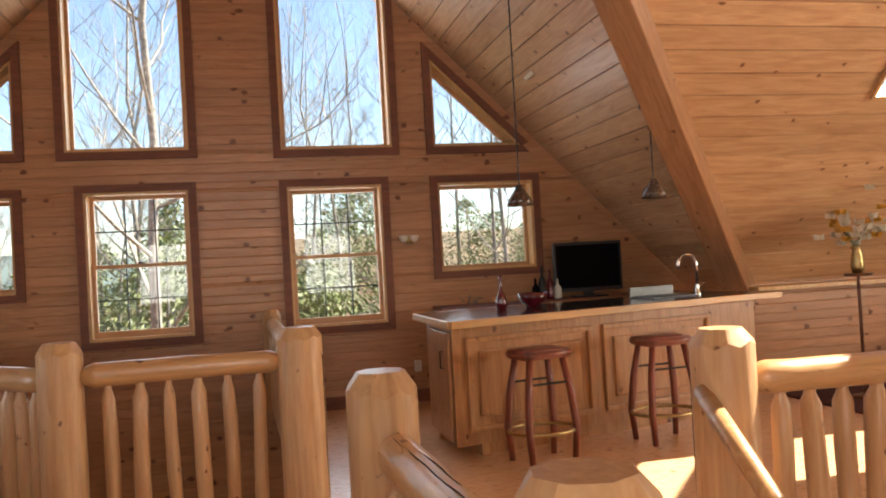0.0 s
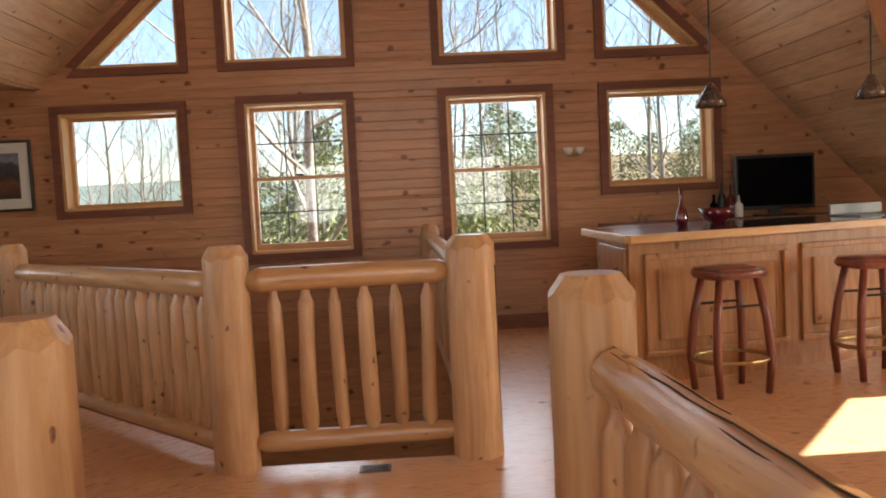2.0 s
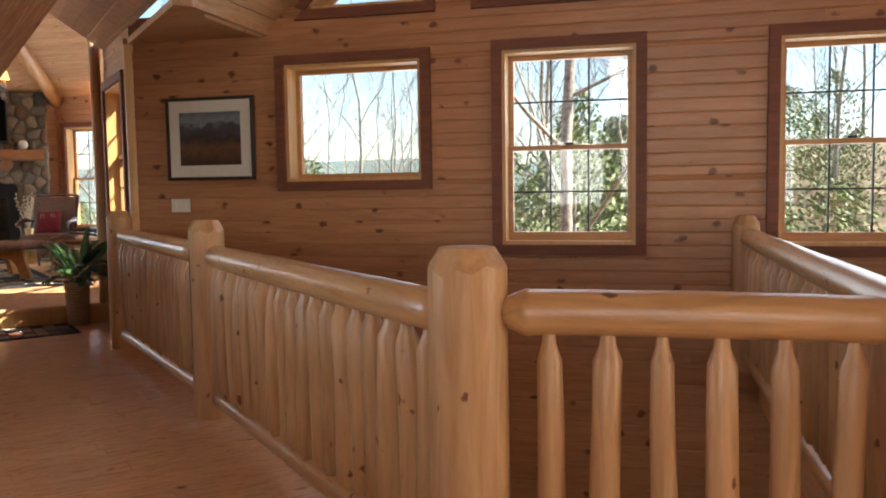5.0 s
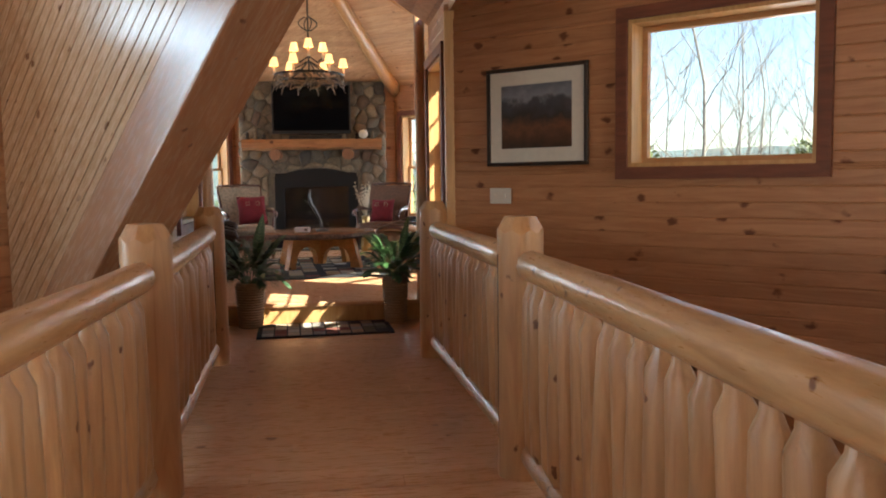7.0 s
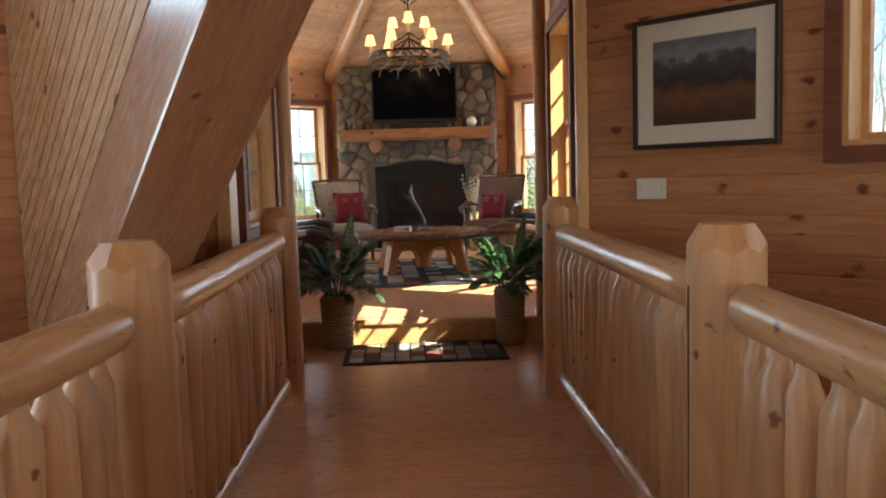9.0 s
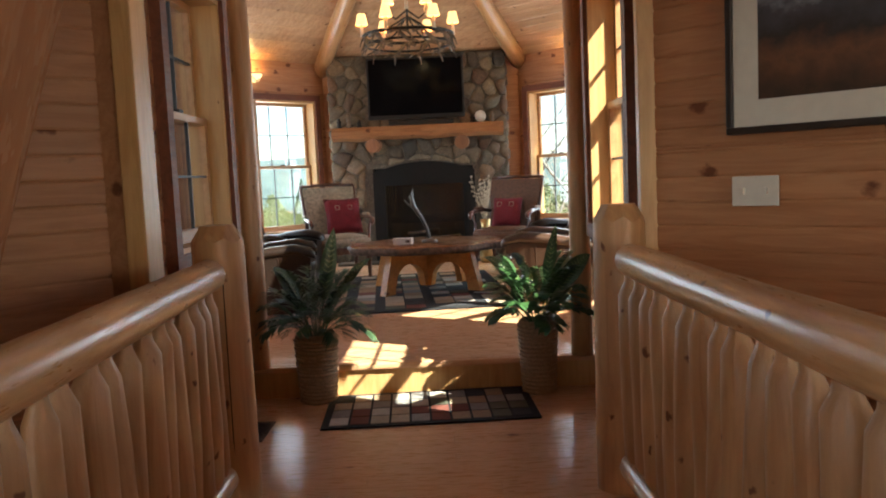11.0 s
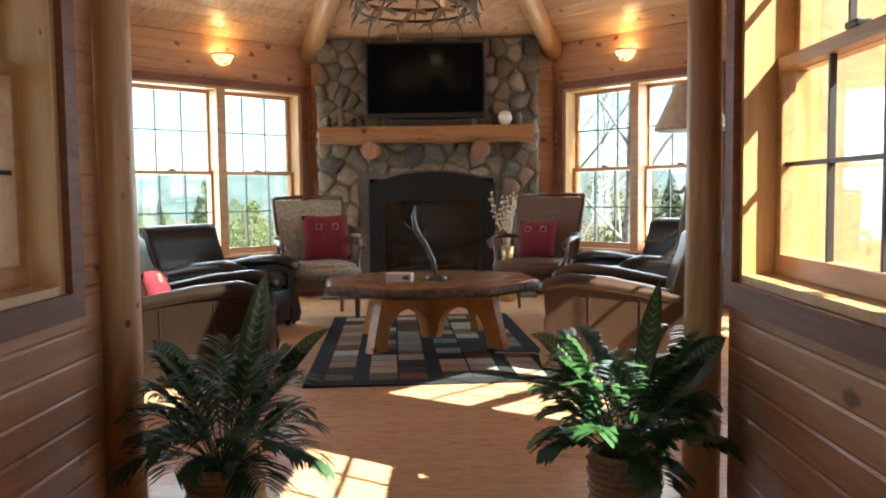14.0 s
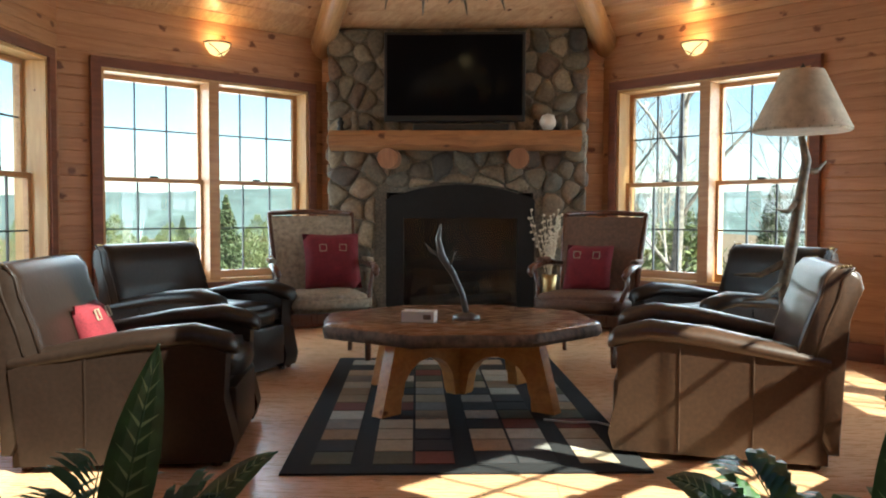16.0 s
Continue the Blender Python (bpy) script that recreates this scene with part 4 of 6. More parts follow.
for nm, q in (("frame_rail", (-PW, PW, -PH, -PH + 0.025)), ("frame_rail", (-PW, PW, PH - 0.025, PH)), ("frame_stile", (-PW, -PW + 0.025, -PH + 0.025, PH - 0.025)), ("frame_stile", (PW - 0.025, PW, -PH + 0.025, PH - 0.025))):
    part(nm, boxed(q[0], q[1], -0.03, 0.0, q[2], q[3], 0.005), dark_frame, pic)
part("mat", boxed(-PW + 0.02, PW - 0.02, -0.016, -0.003, -PH + 0.02, PH - 0.02), mat_board, pic, "wide cream mat board")


def picture_mat():
    m, nt, bs = node_mat("painted_landscape")
    tc = nt.nodes.new("ShaderNodeTexCoord")
    sp = nt.nodes.new("ShaderNodeSeparateXYZ")
    link(nt, tc.outputs["Object"], sp.inputs[0])
    n = tex_noise(nt, coords(nt, (1, 1, 1), vary=False), 13, 7)
    add = nt.nodes.new("ShaderNodeMath")
    add.operation = "MULTIPLY_ADD"
    add.inputs[1].default_value, add.inputs[2].default_value = 0.22, -0.11
    link(nt, n, add.inputs[0])
    zz = nt.nodes.new("ShaderNodeMath")
    link(nt, sp.outputs["Z"], zz.inputs[0])
    link(nt, add.outputs[0], zz.inputs[1])
    mr = nt.nodes.new("ShaderNodeMapRange")
    mr.inputs[1].default_value, mr.inputs[2].default_value = -0.22, 0.22
    link(nt, zz.outputs[0], mr.inputs[0])
    col = ramp(nt, mr.outputs[0], [(0.0, (0.05, 0.03, 0.02)), (0.2, (0.10, 0.05, 0.03)), (0.32, (0.16, 0.075, 0.04)), (0.5, (0.04, 0.032, 0.03)), (0.70, (0.07, 0.07, 0.08)), (0.80, (0.22, 0.23, 0.26)), (1.0, (0.12, 0.13, 0.16))])
    link(nt, col, bs.inputs["Base Color"])
    bs.inputs["Roughness"].default_value = 0.35
    return m


part("print", boxed(-0.262, 0.262, -0.018, -0.015, -0.205, 0.205), picture_mat(), pic, "autumn mountain landscape print")
plate = thing("light_switch", pose(-3.262, GY - 0.032, 1.118), "ivory double light switch plate on pine siding", "switch")
part("plate", boxed(-0.083, 0.083, -0.008, 0, -0.052, 0.052, 0.003), plate_white, plate)
for x in (-0.04, 0.04):
    part("toggle", boxed(x - 0.006, x + 0.006, -0.022, -0.006, -0.012, 0.012, 0.003), plate_white, plate)
out = thing("wall_outlet", pose(2.34, GY - 0.032, 0.36), "ivory wall outlet on pine siding", "outlet")
part("plate", boxed(-0.036, 0.036, -0.008, 0, -0.057, 0.057, 0.003), plate_white, out)
for z in (-0.024, 0.024):
    part("socket", boxed(-0.016, 0.016, -0.011, -0.006, z - 0.014, z + 0.014, 0.003), mat_board, out)
sconce_g = thing("wall_sconce", pose(2.31, GY - 0.032, 1.62), "unlit scalloped glass wall sconce on brass arm", "wall lamp")
part("backplate", lathe(bmesh.new(), [(0.04, 0), (0.04, 0.01), (0.02, 0.02)], 16, pose(0, 0, 0, 90)), brass, sconce_g)
for x in (-0.055, 0.055):
    part("glass_shade", lathe(bmesh.new(), [(0.012, -0.03), (0.04, 0.0), (0.05, 0.035), (0.047, 0.036), (0.03, 0.0)], 14, pose(x, -0.06, 0.0)), plate_white, sconce_g, "frosted glass cup", smooth=True)
part("arm", tube(bmesh.new(), [(-0.055, -0.06, -0.03), (0, -0.03, -0.05), (0.055, -0.06, -0.03)], 0.006), brass, sconce_g)
solid("baseboard", boxed(1.05, 5.2, GY - 0.055, GY - 0.028, 0, 0.13, 0.004), trim_red, "red-brown baseboard along the gable wall", "baseboard")

# ---- bar ----
bar = thing("bar_cabinet", pose(2.12, 5.94, 0, 0, 0, 13.0), "knotty pine bar cabinet with raised panels under a dark counter", "bar")
part("carcass", prism(bmesh.new(), [(0, 0, 0.09), (2.85, 0, 0.09), (2.85, 0.85, 0.09), (0.20, 0.85, 0.09)], (0, 0, 0.835)), bar_wood, bar)
part("plinth", boxed(0.21, 2.83, 0.03, 0.73, 0, 0.088), bar_wood, bar)
for i in range(2):
    a, b = 0.10 + i * 1.17, 1.17 + i * 1.17
    for nm, q in (("panel_moulding", (a, b, 0.80, 0.84)), ("panel_moulding", (a, b, 0.18, 0.22)), ("panel_moulding", (a, a + 0.04, 0.22, 0.80)), ("panel_moulding", (b - 0.04, b, 0.22, 0.80))):
        part(nm, boxed(q[0], q[1], -0.024, -0.001, q[2], q[3], 0.008), bar_wood, bar)
    part("raised_panel", boxed(a + 0.10, b - 0.10, -0.014, -0.001, 0.28, 0.74, 0.012), bar_wood, bar)
part("end_panel", boxed(-0.022, -0.001, 0.05, 0.70, 0.12, 0.88, 0.006), bar_wood, bar, m=pose(0, 0, 0, 0, 0, -13.2))
part("end_handle", tube(bmesh.new(), [(-0.02, 0.2, 0.62), (-0.045, 0.2, 0.62), (-0.045, 0.2, 0.74), (-0.02, 0.2, 0.74)], 0.006), iron, bar, m=pose(0, 0, 0, 0, 0, -13.2))
ct = bmesh.new()
top_pts = [(0.17, 1.00), (-0.07, -0.13), (3.06, -0.10), (3.06, 0.80)]
prism(ct, [(x, y, 0.928) for x, y in top_pts], (0, 0, 0.044))
counter = thing("bar_counter", pose(2.12, 5.94, 0, 0, 0, 13.0), "dark glossy bar counter with a pale wooden edge", "counter")
part("top", ct, counter_top, counter)
for (x0, y0), (x1, y1) in zip(top_pts, top_pts[1:] + top_pts[:1]):
    d = Vector((x1 - x0, y1 - y0, 0))
    m = d.normalized().to_track_quat("X", "Z").to_matrix().to_4x4()
    m.translation = (x0, y0, 0)
    part("edge_strip", boxed(0, d.length, -0.022, 0.004, 0.922, 0.974, 0.006), counter_edge, counter, m=m)


def stool(m, label):
    s = thing("bar_stool", m, label, "stool", group="stools at the bar")
    h = 0.74
    part("seat", soft_box(-0.19, 0.19, -0.15, 0.15, h - 0.045, h + 0.02, 0.02, puff=0.012), stool_wood, s, "red-brown saddle seat", smooth=True)
    for sx in (-1, 1):
        for sy in (-1, 1):
            pts = [(sx * 0.125, sy * 0.095, h - 0.03), (sx * 0.165, sy * 0.125, h * 0.62), (sx * 0.185, sy * 0.145, h * 0.3), (sx * 0.165, sy * 0.135, 0)]
            part("leg", tube(bmesh.new(), pts, [0.022, 0.026, 0.026, 0.021], 8), stool_wood, s, smooth=True)
    ring = [(0.235 * math.cos(a), 0.20 * math.sin(a), 0.21) for a in (i * math.pi / 12 for i in range(25))]
    part("foot_ring", tube(bmesh.new(), ring, 0.013, 8), brass, s, "dull brass foot ring")
    for sy in (-1, 1):
        part("stretcher", tube(bmesh.new(), [(-0.155, sy * 0.12, h * 0.72), (0.155, sy * 0.12, h * 0.72)], 0.008), iron, s)
    return s


stool(pose(2.66, 5.70, 0, 0, 0, 12), "red-brown wooden saddle bar stool with a brass foot ring")
stool(pose(3.66, 5.88, 0, 0, 0, 4), "red-brown wooden saddle bar stool with a brass foot ring")
bowl = thing("bowl", pose(2.99, 6.72, 0.973), "dark red glazed bowl on the bar counter", "bowl")
part("bowl_body", lathe(bmesh.new(), [(0.05, 0), (0.055, 0.015), (0.10, 0.05), (0.13, 0.115), (0.122, 0.115), (0.09, 0.055), (0.0, 0.03)], 24), red_glass, bowl, smooth=True)
bottle = thing("bottle_vase", pose(2.71, 6.66, 0.973), "slender dark red bottle vase on the bar counter", "vase")
part("vase_body", lathe(bmesh.new(), [(0.036, 0), (0.046, 0.05), (0.034, 0.11), (0.013, 0.16), (0.011, 0.24), (0.017, 0.27), (0.0, 0.27)], 18), red_glass, bottle, smooth=True)
tap = thing("bar_faucet", pose(4.50, 6.78, 0.973), "tall brushed-chrome gooseneck faucet on the bar counter", "faucet")
part("base", lathe(bmesh.new(), [(0.03, 0), (0.03, 0.012), (0.02, 0.03), (0.02, 0.09)], 14), chrome, tap, smooth=30)
arc = [(0, 0, 0.08), (0, 0, 0.27)] + [(-0.085 + 0.085 * math.cos(a), 0, 0.27 + 0.085 * math.sin(a)) for a in (i * math.pi / 10 for i in range(1, 11))] + [(-0.17, 0, 0.235)]
part("spout", tube(bmesh.new(), arc, 0.013, 10), chrome, tap, smooth=True)
part("lever", tube(bmesh.new(), [(0.02, 0, 0.07), (0.075, 0, 0.105)], 0.007), chrome, tap)
sink_grey = plain("grey_sink", (0.11, 0.12, 0.14), 0.35, grain=0.1)
sink = thing("sink_rim", pose(4.25, 6.86, 0.973, 0, 0, 13), "dark raised sink drainboard on the bar", "sink")
part("back_splash", boxed(-0.26, 0.22, 0.16, 0.18, 0.0, 0.09, 0.004), sink_grey, sink)
part("rim", boxed(-0.26, 0.22, -0.14, 0.16, 0.0, 0.012, 0.004), sink_grey, sink)

# back counter with monitor and bottles
back = thing("back_counter", pose(2.55, 7.92, 0), "low knotty pine back counter against the gable wall", "counter")
part("carcass", boxed(0, 2.55, 0.02, 0.50, 0, 0.90), bar_wood, back)
part("top", boxed(-0.03, 2.58, -0.02, 0.505, 0.902, 0.94, 0.006), trim_red, back, "red-brown counter top")
mon = thing("monitor", pose(4.11, 8.20, 0.942, 0, 0, -4), "black flat-screen television on the back counter", "television")
part("casing", boxed(-0.36, 0.36, 0.0, 0.05, 0.06, 0.56, 0.008), black_plastic, mon)
part("screen", boxed(-0.335, 0.335, -0.004, 0.002, 0.095, 0.53), black_gloss, mon)
part("foot", boxed(-0.17, 0.17, -0.08, 0.12, 0.0, 0.018, 0.006), black_plastic, mon)
part("neck", boxed(-0.05, 0.05, 0.01, 0.04, 0.016, 0.07), black_plastic, mon)
for i, (x, h, mt) in enumerate(((3.60, 0.34, iron), (3.70, 0.30, red_glass), (3.53, 0.22, black_gloss), (3.78, 0.20, mat_board))):
    b = thing("bottle", pose(x, 8.18 + 0.05 * (i % 2), 0.942), "dark glass bottle on the back counter", "bottle", group="bottles on the back counter")
    part("glass_body", lathe(bmesh.new(), [(0.036, 0), (0.038, 0.02), (0.038, h * 0.55), (0.014, h * 0.72), (0.012, h), (0, h)], 14), mt, b, smooth=True)
driftwood = thing("dried_branch", pose(2.85, 8.15, 0.942), "small dried branch ornament on the back counter", "ornament")
rb = random.Random(5)
for i in range(7):
    a = rb.random() * 6.3
    part("twig", tube(bmesh.new(), [(0.02 * i - 0.06, 0, 0.008), (0.02 * i - 0.06 + 0.05 * math.cos(a), 0.03 * math.sin(a), 0.06), (0.02 * i - 0.06 + 0.10 * math.cos(a), 0.05 * math.sin(a), 0.05 + 0.06 * rb.random())], [0.007, 0.005, 0.002], 6), antler_mat, driftwood)


def pendant(m, drop, label):
    """A hanging lamp: m is where the cord leaves the ceiling."""
    p = thing("pendant_lamp", m, label, "pendant lamp", group="pendants over the bar")
    part("canopy", lathe(bmesh.new(), [(0.075, 0.05), (0.078, -0.01), (0.03, -0.035), (0.0, -0.035)], 16), iron, p, smooth=40)
    part("cord", tube(bmesh.new(), [(0, 0, -0.02), (0, 0, -drop)], 0.005, 6), iron, p)
    for k in range(1, 4):
        part("bead", lathe(bmesh.new(), [(0, -0.012), (0.010, 0), (0, 0.012)], 8, pose(0, 0, -drop * k / 4)), iron, p)
    part("shade", lathe(bmesh.new(), [(0.02, -drop), (0.035, -drop - 0.03), (0.085, -drop - 0.10), (0.10, -drop - 0.15), (0.096, -drop - 0.15), (0.07, -drop - 0.09), (0.03, -drop - 0.04)], 18), tiffany, p, "mottled dark glass shade", smooth=True)
    return p


tiffany = plain("mottled_art_glass", (0.18, 0.11, 0.08), 0.2, grain=0.45, scale=45, coat=0.4)
pendant(pose(2.70, 6.02, 3.58), 1.68, "dark art-glass pendant lamp on a long cord over the bar")
pendant(pose(3.81, 6.13, 2.475), 0.55, "dark art-glass pendant lamp hung from the sloping ceiling")
smoke = thing("smoke_detector", pose(3.28, 7.3, 3.01, 0, -45, 0), "white round smoke detector on the sloping ceiling", "smoke detector")
part("cover", lathe(bmesh.new(), [(0.065, 0.01), (0.065, -0.02), (0.045, -0.035), (0, -0.035)], 18), plate_white, smoke, smooth=40)
vent = thing("floor_vent", pose(0.53, 4.67, 0.0), "small brown floor register in front of the stair railing", "floor vent")
part("grille", boxed(-0.075, 0.075, -0.05, 0.05, 0.0, 0.006, 0.002), mahogany, vent)
for i in range(5):
    part("slot", boxed(-0.06, 0.06, -0.04 + i * 0.018, -0.033 + i * 0.018, 0.006, 0.0075), black_plastic, vent)
vent2 = thing("floor_vent", T @ pose(1.58, 9.36, 0.0), "brown floor register beside the turret step", "floor vent")
part("grille", boxed(-0.07, 0.07, -0.16, 0.16, 0.0, 0.006, 0.002), mahogany, vent2)
for i in range(7):
    part("slot", boxed(-0.055, 0.055, -0.14 + i * 0.04, -0.12 + i * 0.04, 0.006, 0.0075), black_plastic, vent2)

# flowers on the knee wall's ledge
ledge = solid("ledge", boxed(5.3, 9.6, 7.10, 7.36, 0.94, 0.985, 0.006), jamb_pine, "pine ledge along the knee wall", "shelf")
fl = thing("flower_vase", pose(5.87, 6.5, 1.082), "white and yellow flowers in a slim brass vase", "flowers")
part("vase", lathe(bmesh.new(), [(0.04, 0), (0.06, 0.06), (0.045, 0.15), (0.035, 0.2), (0.05, 0.23), (0, 0.22)], 16), brass, fl, smooth=True)
rf = random.Random(8)
for i in range(42):
    c = Vector((rf.gauss(0, 0.14), rf.gauss(0, 0.10), 0.42 + rf.gauss(0, 0.095)))
    bmf = bmesh.new()
    for k in range(9):
        a = k * 0.7 + rf.random()
        d = Vector((math.cos(a), math.sin(a), 0.5 + 0.5 * rf.random())).normalized()
        u = d.orthogonal().normalized() * 0.026
        w = d * 0.062
        bmf.faces.new([bmf.verts.new(c + q) for q in (Vector(), w * 0.5 + u, w + Vector((0, 0, 0.012)), w * 0.5 - u)])
    part("bloom", bmf, yellow_petal if i % 3 == 0 else white_petal, fl, "yellow bloom" if i % 3 == 0 else "white bloom")
for i in range(10):
    a = rf.random() * 6.3
    part("stem", tube(bmesh.new(), [(0, 0, 0.15), (0.04 * math.cos(a), 0.03 * math.sin(a), 0.28), (0.10 * math.cos(a), 0.08 * math.sin(a), 0.36)], 0.004, 5), leaf_green, fl)
stand = thing("plant_stand", pose(5.87, 6.5, 0.014), "slim dark wooden plant stand in the east wing", "plant stand")
part("stand_top", lathe(bmesh.new(), [(0.11, 1.045), (0.115, 1.055), (0.11, 1.066)], 18), mahogany, stand)
part("column", tube(bmesh.new(), [(0, 0, 0.02), (0, 0, 1.05)], 0.014, 8), mahogany, stand)
part("stand_foot", lathe(bmesh.new(), [(0.12, 0), (0.10, 0.02), (0.02, 0.04)], 16), mahogany, stand)
solid("carpet", boxed(5.4, 9.5, 4.0, 7.3, 0.002, 0.014), carpet, "dark red carpet in the east wing", "carpet")
table_e = thing("side_table", pose(6.35, 6.05, 0.014), "small dark wooden side table in the east wing", "table")
part("tabletop", boxed(-0.3, 0.3, -0.25, 0.25, 0.66, 0.70, 0.006), mahogany, table_e)
for sx in (-0.26, 0.26):
    for sy in (-0.21, 0.21):
        part("leg", boxed(sx - 0.02, sx + 0.02, sy - 0.02, sy + 0.02, 0, 0.658, 0.004), mahogany, table_e)

# panelled door in the west wall
door = thing("door_1", pose(-5.0, 4.85, 0, 0, 0, 90), "closed red-brown panelled pine door in the west wall", "door", kind="structure")
part("door_leaf", boxed(-0.40, 0.40, -0.034, -0.002, 0.0, 2.03, 0.004), bar_wood, door)
for x in (-0.19, 0.19):
    for z0, z1 in ((0.15, 0.85), (1.02, 1.90)):
        part("door_panel", boxed(x - 0.14, x + 0.14, -0.046, -0.034, z0, z1, 0.010), trim_red, door)
for nm, q in (("casing", (-0.50, -0.402, 0, 2.03)), ("casing", (0.402, 0.50, 0, 2.03)), ("casing", (-0.50, 0.50, 2.034, 2.13))):
    part(nm, boxed(q[0], q[1], -0.05, -0.001, q[2], q[3], 0.005), jamb_pine, door)
part("knob", lathe(bmesh.new(), [(0.01, 0), (0.012, 0.03), (0.028, 0.045), (0.02, 0.065), (0, 0.07)], 14, pose(0.34, -0.034, 1.0, 90)), brass, door, smooth=True)

# ---- turret: fireplace ----
FPX0, FPX1, FPY = 1.147, 3.371, 15.70
chim = thing("stone_fireplace", T @ pose(2.26, FPY, 0), "rounded fieldstone fireplace with an arched black firebox", "fireplace")
mortar = plain("grey_mortar", (0.24, 0.205, 0.16), 0.95, grain=0.3, scale=60, relief=0.6)
HX = (FPX1 - FPX0) / 2
for q in ((-HX + 0.02, -0.60, TF, 2.76), (0.66, HX - 0.02, TF, 2.76), (-0.60, 0.66, 1.36, 2.76)):
    part("mortar_core", boxed(q[0], q[1], 0.0, 0.19, q[2], q[3]), mortar, chim)


def stone_mat():
    m, nt, bs = node_mat("fieldstone")
    info = nt.nodes.new("ShaderNodeObjectInfo")
    base = ramp(nt, info.outputs["Random"], [(0.0, (0.075, 0.072, 0.06)), (0.2, (0.25, 0.19, 0.125)), (0.4, (0.13, 0.12, 0.095)), (0.6, (0.32, 0.255, 0.17)), (0.8, (0.19, 0.12, 0.08)), (1.0, (0.055, 0.055, 0.05))])
    v = coords(nt, (1, 1, 1))
    n, big = tex_noise(nt, v, 45, 6, 0.65), tex_noise(nt, v, 9, 4, 0.6, 0.8)
    col = mix(nt, 1.0, base, ramp(nt, n, [(0.3, (0.55, 0.55, 0.55)), (0.7, (1.1, 1.1, 1.1))]), "MULTIPLY")
    col = mix(nt, 1.0, col, ramp(nt, big, [(0.3, (0.7, 0.68, 0.66)), (0.7, (1.1, 1.1, 1.08))]), "MULTIPLY")
    link(nt, col, bs.inputs["Base Color"])
    bs.inputs["Roughness"].default_value = 0.75
    bump(nt, bs, n, 0.6, 0.01)
    return m


fieldstone = stone_mat()
rs = random.Random(21)


def arch_z(x):
    return 1.30 + 0.13 * (1 - (x / 0.635) ** 2) if abs(x) < 0.635 else -9


def cell_of(c, others, x0, x1, z0, z1):
    """The part of the rectangle that lies nearer to c than to any other centre."""
    poly = [Vector((x0, z0)), Vector((x1, z0)), Vector((x1, z1)), Vector((x0, z1))]
    for o in others:
        d = o - c
        if d.length > 0.75 or d.length < 1e-6:
            continue
        mid, cut = (o + c) / 2, []
        for a, b in zip(poly, poly[1:] + poly[:1]):
            fa, fb = (a - mid).dot(d), (b - mid).dot(d)
            if fa <= 0:
                cut.append(a)
            if fa * fb < 0:
                cut.append(a.lerp(b, fa / (fa - fb)))
        poly = cut
        if len(poly) < 3:
            return []
    return poly


def stone(poly, thing_, m, name="stone"):
    """A fitted fieldstone: its cell drawn in by the joint, corners rounded, face bulged."""
    c = sum(poly, Vector((0, 0))) / len(poly)
    soft = []
    for a, b in zip(poly, poly[1:] + poly[:1]):
        soft += [a.lerp(b, 0.24), a.lerp(b, 0.76)]
    size = max((q - c).length for q in soft)
    if size < 0.03:
        return
    deep, bm = rs.uniform(0.022, 0.050), bmesh.new()
    tilt = Vector((rs.uniform(-0.12, 0.12), rs.uniform(-0.12, 0.12)))
    rings = []
    for f, d in ((1.0, 0.0), (1.0, 0.35), (0.93, 0.72), (0.74, 0.95)):
        ring = []
        for q in soft:
            w = (q - c) * (1 - 0.008 / max(0.02, (q - c).length)) * f
            ring.append(bm.verts.new((c.x + w.x, -deep * d * (1 + 0.12 * (rs.random() - 0.5)) - d * tilt.dot(w) * 0.5, c.y + w.y)))
        rings.append(ring)
    n = len(soft)
    for a, b in zip(rings, rings[1:]):
        for i in range(n):
            bm.faces.new((a[i], a[(i + 1) % n], b[(i + 1) % n], b[i]))
    top = bm.verts.new((c.x, -deep * 1.02, c.y))
    for i in range(n):
        bm.faces.new((rings[-1][i], rings[-1][(i + 1) % n], top))
    me = mesh_of(bm, "stone", fieldstone)
    me.shade_smooth()
    ob = new(name, me)
    ob.parent = thing_
    ob.matrix_basis = m


def in_arch(x, z, more=0.0):
    return abs(x - 0.03) < 0.66 + more and z < arch_z(max(-0.62, min(0.62, x - 0.03))) + more


seeds, tries = [], 0
while tries < 9000:   # centres at uneven distances, so that large and small stones mix
    tries += 1
    q = Vector((rs.uniform(-HX + 0.02, HX - 0.02), rs.uniform(TF + 0.02, 2.73)))
    gap = 0.105 + 0.09 * abs(noise.noise((q.x * 3.1, q.y * 3.1, 4.0))) * 2.2
    if all((q - o).length > gap for o in seeds):
        seeds.append(q)
for q in seeds:
    if in_arch(q.x, q.y, -0.01):
        continue
    poly = cell_of(q, seeds, -HX, HX, TF, 2.76)
    kept = [Vector((v.x, max(v.y, arch_z(max(-0.62, min(0.62, v.x - 0.03))) + 0.012))) if in_arch(v.x, v.y) and q.y > 1.25 else
            Vector((math.copysign(0.70, q.x) + (0.03 if q.x > 0 else 0.0), v.y)) if in_arch(v.x, v.y) else v for v in poly]
    if len(kept) > 2:
        stone(kept, chim, pose(0, 0.004, 0))
for sx in (-1, 1):   # stones down both sides of the breast
    z = TF
    while z < 2.66:
        h = rs.uniform(0.11, 0.20)
        stone([Vector((-0.09, z)), Vector((0.09, z + rs.uniform(-0.01, 0.01))), Vector((0.09, z + h)), Vector((-0.09, z + h))], chim, pose(sx * (HX - 0.022), 0.095, 0, 0, 0, sx * 90))
        z += h
firebox = plain("soot_black_steel", (0.012, 0.012, 0.013), 0.5, 0.4)
fbm = bmesh.new()
